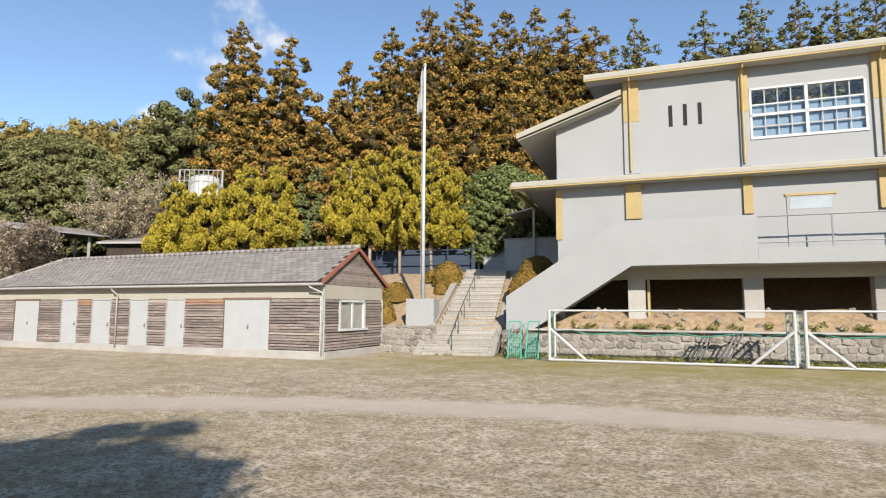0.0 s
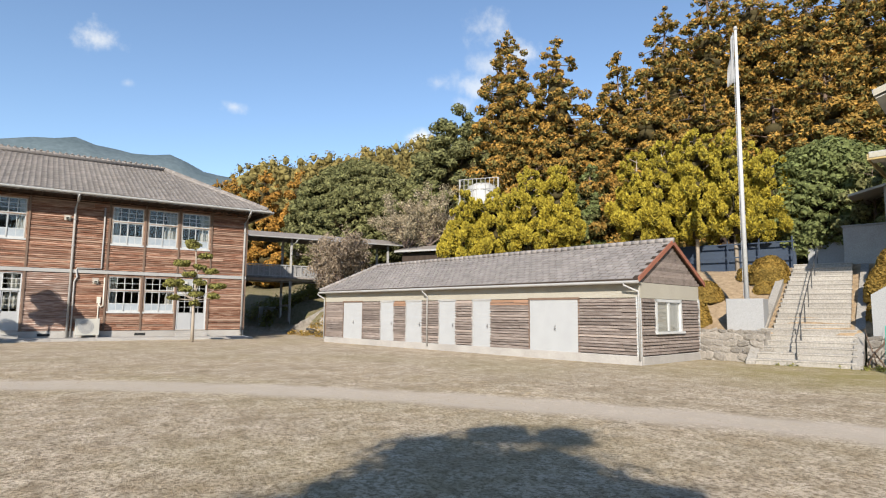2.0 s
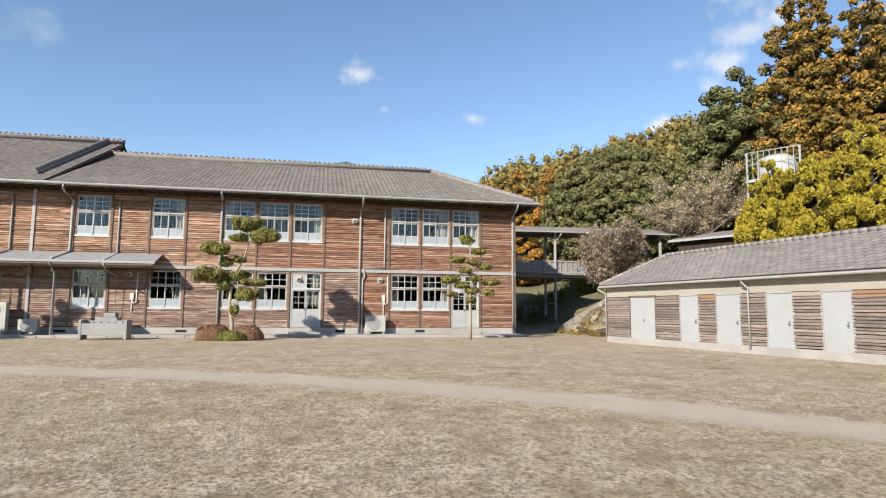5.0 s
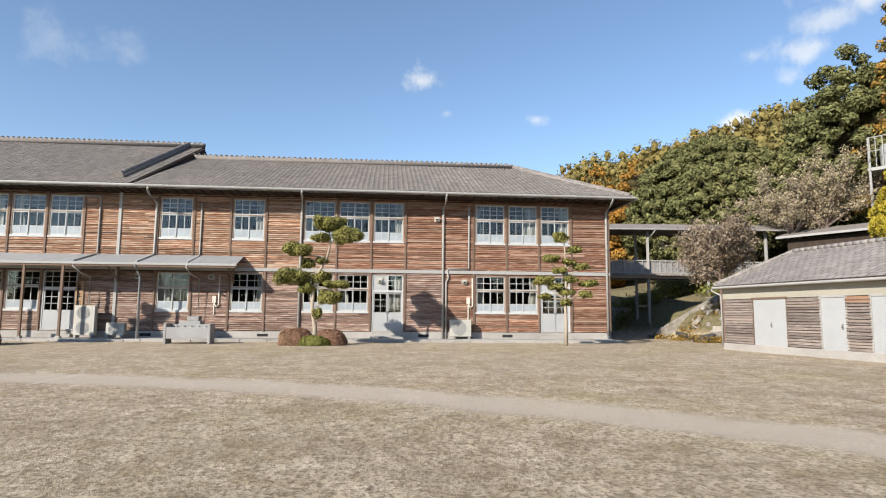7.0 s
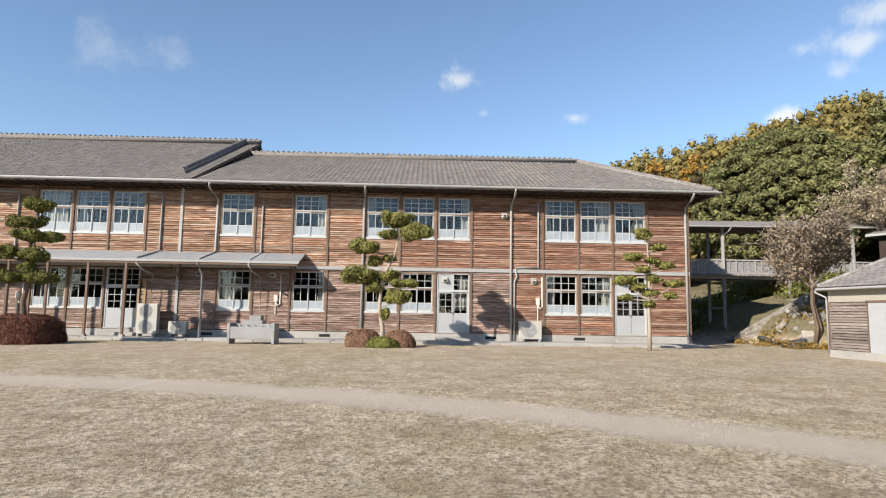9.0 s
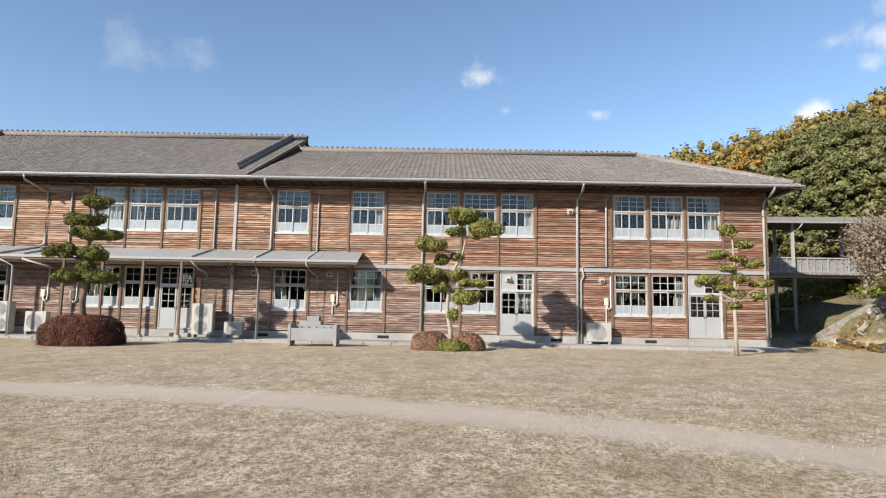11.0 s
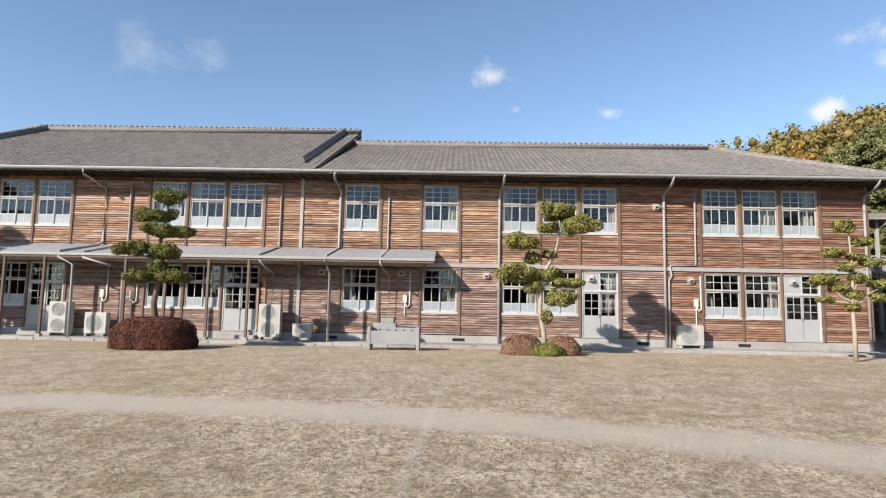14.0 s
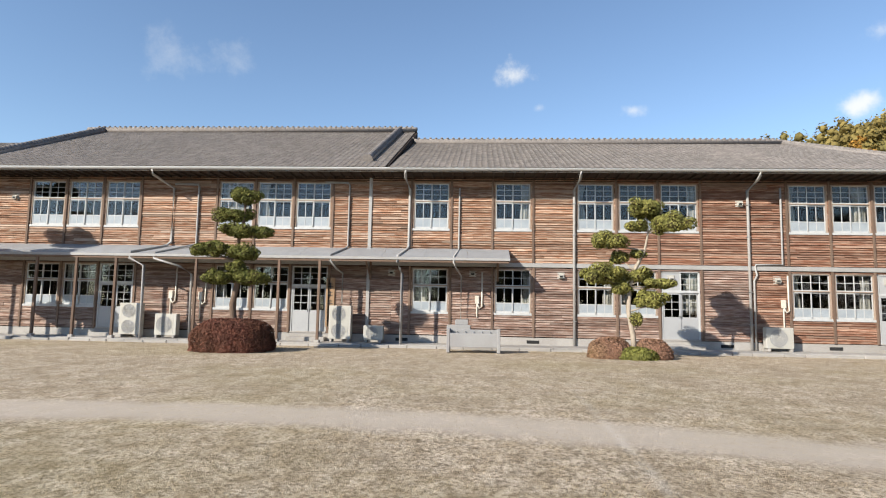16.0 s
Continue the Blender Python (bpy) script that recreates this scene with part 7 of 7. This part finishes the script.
# broadleaf evergreens left of the cedars
dome_tree("evergreen_oak", -56.0, 26.6, 10.4, 6.8, 6.2, "broad rounded evergreen oak on the hillside", M_BROADLEAF, 0.16, 95000, 0.62, 41, "evergreen oaks", low=-0.7, n=560)
dome_tree("evergreen_oak", -46.2, 32.3, 13.2, 4.3, 6.2, "tall open-crowned evergreen oak beside the cedars", M_BROADLEAF, 0.18, 46000, 0.7, 44, "evergreen oaks", low=-1.0, rough=0.24, n=260)
for k, (x, y, tz, s) in enumerate(((-73.0, 14.5, 15.5, 3.6), (-72.5, 18.0, 17.5, 3.8), (-71.5, 21.5, 18.5, 3.8), (-76.0, 11.5, 14.5, 3.4), (-78.0, 17.5, 18.0, 4.0), (-69.0, 25.0, 18.5, 3.6), (-66.0, 16.0, 12.0, 3.0), (-64.0, 19.5, 12.5, 3.0))):
    conifer("cedar", x, y, tz, s, "cedar with bright orange-brown winter foliage", M_ORANGELEAF, M_CEDAR, 0.19, 12000, 0.3, 0.08, M_BARK, k + 60, "orange cedars", 0.45, 0.9, 0.8, 0.1, 0.45, 2.2, 0.3)
# brown twiggy tree by the end of the shed
def twiggy(x, y, h, spread, label, seed=2, leaf=M_BROWNBUSH):
    rr = random.Random(seed)
    rng = np.random.default_rng(seed)
    o = thing("bare_tree", label, "tree", pose(x, y, height(x, y) - 0.1))
    for bx, by, r0 in ((0.0, 0.0, 0.11), (-0.25, 0.3, 0.08)):
        part("trunk", Geo().tube([(bx, by, 0), (bx * 0.6 + 0.12, by + 0.1, 1.0), (bx * 0.3 - 0.06, by * 0.5, 2.2), (0.0, 0.0, 4.1)], [r0, r0 * 0.85, r0 * 0.8, r0 * 0.6], 8), M_BARK, o, smooth=True)
    tips = []
    g = Geo()
    for k in range(16):
        a = k * 2.4
        e = rr.uniform(0.35, 1.25)
        L = h * rr.uniform(0.5, 0.85)
        d = Vector((math.cos(a) * math.cos(e), math.sin(a) * math.cos(e), math.sin(e)))
        p = Vector((0, 0, rr.uniform(3.0, 4.2)))
        q = p + d * L * 0.75
        q.x, q.y = max(-spread, min(spread, q.x)), max(-spread, min(spread, q.y))
        g.tube([p, (p + q) / 2 + Vector((rr.uniform(-.15, .15), rr.uniform(-.15, .15), 0.15)), q], [0.06, 0.04, 0.012], 5, False)
        for j in range(14):
            b = p.lerp(q, rr.uniform(0.3, 1.0))
            w = Vector((rr.uniform(-1, 1), rr.uniform(-1, 1), rr.uniform(-0.2, 1.1))) * 0.75
            g.tube([b, b + w * 0.6 + Vector((0, 0, 0.05)), b + w], [0.014, 0.01, 0.005], 3, False)
            tips.append(b + w)
            tips.append(b + w * 0.6)
    part("twig_growth", g, M_TWIG, o)["kind"] = "stuff"
    cs = np.array([tuple(t) for t in tips])
    p, d = lumps(rng, cs, np.full((len(cs), 3), 0.42), 12500, 0.2)
    cloud_mesh("dry_leaves", p, d, 0.075, leaf, o, rng=rng)
twiggy(-37.9, 16.4, 5.8, 2.2, "low tree with grey-brown dry leaves at the end of the shed")
twiggy(-43.2, 27.2, 9.0, 3.0, "bare pale-brown tree between the oaks and cypresses", 5, M_PALELEAF)
twiggy(-44.6, 25.6, 8.0, 2.6, "bare grey-brown tree on the hillside", 6, M_PALELEAF)

# woods on the hill, uncountable
rng = np.random.default_rng(77)
cs, rs = [], []
rr = random.Random(9)
while len(cs) < 5400:
    r_, az_ = rr.uniform(58, 128), radians(rr.uniform(9, 112))
    x, y = -7 - r_ * math.cos(az_), -3 + r_ * math.sin(az_)
    if (x > -47 and y < 56) or (x > -66 and y < 26):
        continue
    z = height(x, y)
    s = rr.uniform(1.5, 2.6)
    hh = rr.uniform(4, 8)
    for k in range(3):
        cs.append((x + rr.uniform(-.6, .6), y + rr.uniform(-.6, .6), z + hh * (0.3 + 0.27 * k)))
        q = s * (1.15 - 0.33 * k)
        rs.append((q, q, q * 1.15))
p, d = lumps(rng, cs, rs, 350000, 0.7)
woods = cloud_mesh("hill_woods", p, d + np.array((0, 0, 0.3)), 0.37, M_HILL, rng=rng, spray=0.25)
inner_growth(woods, cs, rs, M_HILL, 5, 0.62)
tagged(woods, "mixed brown and green woods covering the hill", "woods", kind="stuff")
# undergrowth along the foot of the bank
rng = np.random.default_rng(12)
q = np.array([(rr.uniform(-52, -32), rr.uniform(14.5, 28)) for _ in range(900)])
cs = [(x, y, height(x, y) + 0.25) for x, y in q if (HALL_INV @ Vector((x, y, 0))).y > 2.2 and not (-47.4 < x < -31 and y < 19.2)]
p, d = lumps(rng, cs, np.full((len(cs), 3), 0.6), 30000, 0.3)
ug = cloud_mesh("undergrowth", p, d + np.array((0, 0, 0.5)), 0.11, M_WEED, rng=rng)
tagged(ug, "tangled green undergrowth on the bank", "undergrowth", kind="stuff")
# steps beside the bridge, with a rubble cheek wall
bs = thing("stairs_bridge", "shaded stone steps with a rubble cheek wall climbing beside the bridge", "stairs", pose(-43.7, 15.0, 0, 0, 0, -4), kind="structure")
for k in range(14):
    part("step", Geo().box(-0.9, k * 0.3, k * 0.19 - 0.6, 0.9, k * 0.3 + 0.34, (k + 1) * 0.19, 0.015), M_STEP, bs)
part("cheek", Geo().prism([(-0.3, -0.1), (-0.3, 0.35), (4.2, 3.0), (4.2, 1.2)], "x", 0.92, 1.25), M_MORTAR, bs, "sloping rubble cheek wall")
for k in range(60):
    q = rr.uniform(-0.2, 4.1)
    ob = bpy.data.objects.new("stone", STONES[k % 8])
    scene.collection.objects.link(ob)
    ob.parent = bs
    w = rr.uniform(0.2, 0.4)
    ob.location, ob.scale, ob.rotation_euler = (1.22, q, rr.uniform(0.1, 0.42) + (q + 0.3) * 0.5), (0.14, w, w * 0.7), (rr.uniform(-0.5, 0.5), 0, rr.uniform(-0.2, 0.2))
sp = thing("screen_panel", "pale board screen standing in the shade under the bridge", "screen", pose(-49.2, 14.4, 0))
for k in range(5):
    part("board", Geo().box(-0.02, k * 0.36, 0.0, 0.02, k * 0.36 + 0.345, 2.0, 0.005), M_GUTTER, sp)
for y in (0.0, 1.74):
    part("post", Geo().box(-0.09, y, -0.1, -0.02, y + 0.07, 2.1), M_POST, sp)
# dry growth on the sunlit bank and pale grass at its foot
q = [(rr.uniform(-42.0, -36.0), rr.uniform(14.2, 18.6)) for _ in range(70)]
cs = [(x, y, height(x, y) + 0.08) for x, y in q]
p, d = lumps(np.random.default_rng(14), cs, np.full((len(cs), 3), 0.3), 5200, 0.3)
tagged(cloud_mesh("bank_growth", p, d + np.array((0, 0, 0.5)), 0.06, M_AZALEA), "dry yellow-brown weeds on the earth bank", "weeds", kind="stuff")
# rocks on the bank by the bridge
for k in range(70):
    x, y = rr.uniform(-42.0, -34.0), rr.uniform(16.3, 18.8)
    ob = bpy.data.objects.new("rock", STONES[k % 8])
    scene.collection.objects.link(ob)
    s = rr.uniform(0.25, 0.7)
    ob.location, ob.scale, ob.rotation_euler = (x, y, height(x, y) + s * 0.12), (s, s * 0.8, s * 0.55), (rr.random(), rr.random(), rr.random() * 6)
    tagged(ob, "rough grey rock on the earth bank", "rock", "bank rocks")

# far mountains
g = Geo()
n = 90
for i in range(n + 1):
    a = radians(100 + 130 * i / n)
    r = 1150
    az = 100 + 130 * i / n
    el = np.interp(az, (100, 140, 160, 165, 168, 171, 175, 178, 182, 190, 230), (5, 7, 11, 12.0, 12.5, 13.3, 13.7, 13.9, 13.4, 12.0, 10.5))
    el += 0.35 * noise.noise(Vector((i * 0.45, 7.3, 0))) + 0.12 * noise.noise(Vector((i * 1.3, 1.3, 0)))
    hgt = 1530 * math.tan(radians(float(el)))
    for q, z in ((0, -5), (120, hgt * 0.45), (260, hgt * 0.8), (380, hgt), (700, hgt * 0.6)):
        g.v.append(((r + q) * math.cos(a), (r + q) * math.sin(a), z + (12 * noise.noise(Vector((i * 0.9, q * 0.02, 4))) if q else 0)))
for i in range(n):
    for j in range(4):
        g.f.append((i * 5 + j, (i + 1) * 5 + j, (i + 1) * 5 + j + 1, i * 5 + j + 1))
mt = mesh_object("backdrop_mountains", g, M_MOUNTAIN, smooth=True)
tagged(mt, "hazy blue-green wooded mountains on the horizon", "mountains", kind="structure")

# trees behind the walk, seen in the panes and by their shade
crown_tree("evergreen_tree", 3.6, -6.4, 8.2, "spreading evergreen tree shading the edge of the yard", M_BROADLEAF, 9, 2.5, 0.1, 20000, 0.2, 0.45, M_BARK, 0.4, 91, 0.4, cat="tree", shell=0.2, lump=0.58, core=0.7)
for k in range(16):
    crown_tree("cedar", 40 + (k % 3) * 5, -118 + k * 10.2, 14 + (k * 5) % 7, "cedar on the far side of the yard", M_CEDARGREEN, 8, 5.0, 0.55, 2600, 0.4, 0.08, M_BARK, 0.2, k + 70, 0.6, 0.1, 0, "tree", "cedars across the yard", 0.5, 0.4)

# short dead grass of the yard, uncountable
rng = np.random.default_rng(31)
n = 260000
gxy = np.stack([rng.uniform(-21, 2, n), rng.uniform(-15, 8, n)], 1)
far_ = np.abs(np.hypot(gxy[:, 0] - TRACK[0], gxy[:, 1] - TRACK[1]) - TRACK_R)
clump = np.sin(gxy[:, 0] * 3.1 + np.sin(gxy[:, 1] * 2.3)) * np.sin(gxy[:, 1] * 2.7 + np.sin(gxy[:, 0] * 1.9))
keep_ = (rng.random(n) < 0.45 + 0.5 * clump) & ((far_ > 1.0) | (rng.random(n) < 0.15))
gxy = gxy[keep_]
n = len(gxy)
ang = rng.uniform(0, 2 * np.pi, n)
wid = rng.uniform(0.003, 0.006, n)
hgt = rng.uniform(0.004, 0.02, n)
lean_ = rng.normal(0, 0.022, (n, 2))
v = np.empty((n, 3, 3))
dxy = np.stack([np.cos(ang) * wid, np.sin(ang) * wid], 1)
v[:, 0, :2], v[:, 1, :2], v[:, 2, :2] = gxy - dxy, gxy + dxy, gxy + lean_
v[:, :2, 2] = -0.025
v[:, 2, 2] = hgt
me = bpy.data.meshes.new("dead_grass")
me.vertices.add(n * 3)
me.vertices.foreach_set("co", v.reshape(-1))
me.loops.add(n * 3)
me.loops.foreach_set("vertex_index", np.arange(n * 3, dtype=np.int32))
me.polygons.add(n)
me.polygons.foreach_set("loop_start", np.arange(0, n * 3, 3, dtype=np.int32))
me.polygons.foreach_set("loop_total", np.full(n, 3, dtype=np.int32))
me.materials.append(M_STRAW)
me.update()
me.validate()
tagged(new("dead_grass", me), "short dry straw-coloured grass on the yard", "grass", kind="stuff")

for k in range(40):
    q = HALL @ Vector((rr.uniform(2.0, 14.0), rr.uniform(1.1, 2.6), 0))
    ob = bpy.data.objects.new("rock", STONES[k % 8])
    scene.collection.objects.link(ob)
    s = rr.uniform(0.08, 0.28)
    ob.location, ob.scale, ob.rotation_euler = (q.x, q.y, height(q.x, q.y) + s * 0.1), (s, s * 0.8, s * 0.6), (rr.random(), rr.random(), rr.random() * 6)
    tagged(ob, "small rough stone lying on the bare earth bank", "rock", "bank rocks")
cs = []
for k in range(60):
    q = HALL @ Vector((rr.uniform(1.5, 15.0), rr.uniform(0.75, 1.5), 0))
    cs.append((q.x, q.y, height(q.x, q.y) + 0.05))
p, d = lumps(np.random.default_rng(3), cs, np.full((len(cs), 3), 0.16), 2600, 0.2)
tagged(cloud_mesh("bank_weeds", p, d + np.array((0, 0, 0.6)), 0.05, M_WEED), "sparse green weeds along the wall top", "weeds", kind="stuff")
cs = []
for k in range(420):
    q = HALL @ Vector((rr.uniform(-3.0, 16.0), rr.uniform(-1.2, 0.2), 0))
    cs.append((q.x, q.y, 0.0))
p, d = lumps(np.random.default_rng(4), cs, np.full((len(cs), 3), 0.12), 12000, 0.2)
tagged(cloud_mesh("wall_foot_grass", p, d + np.array((0, 0, 0.6)), 0.04, M_WEED), "olive grass growing at the foot of the wall", "grass", kind="stuff")
# straggling dead creepers over the stone wall by the steps
for k in range(5):
    q0 = HALL @ Vector((-0.3 + k * 0.22, 0.2, 0))
    g = Geo().tube([(q0.x, q0.y - 0.05, 0.05), (q0.x + rr.uniform(-.3, .3), q0.y - 0.22, 0.45), (q0.x + rr.uniform(-.4, .5), q0.y - 0.1, 0.9), (q0.x + rr.uniform(-.2, .9), q0.y + 0.2, 1.2)], [0.03, 0.025, 0.018, 0.006], 5)
    tagged(mesh_object("dead_branch", g, M_BARK), "dead brown branch hanging over the stone wall", "branch", "dead branches")
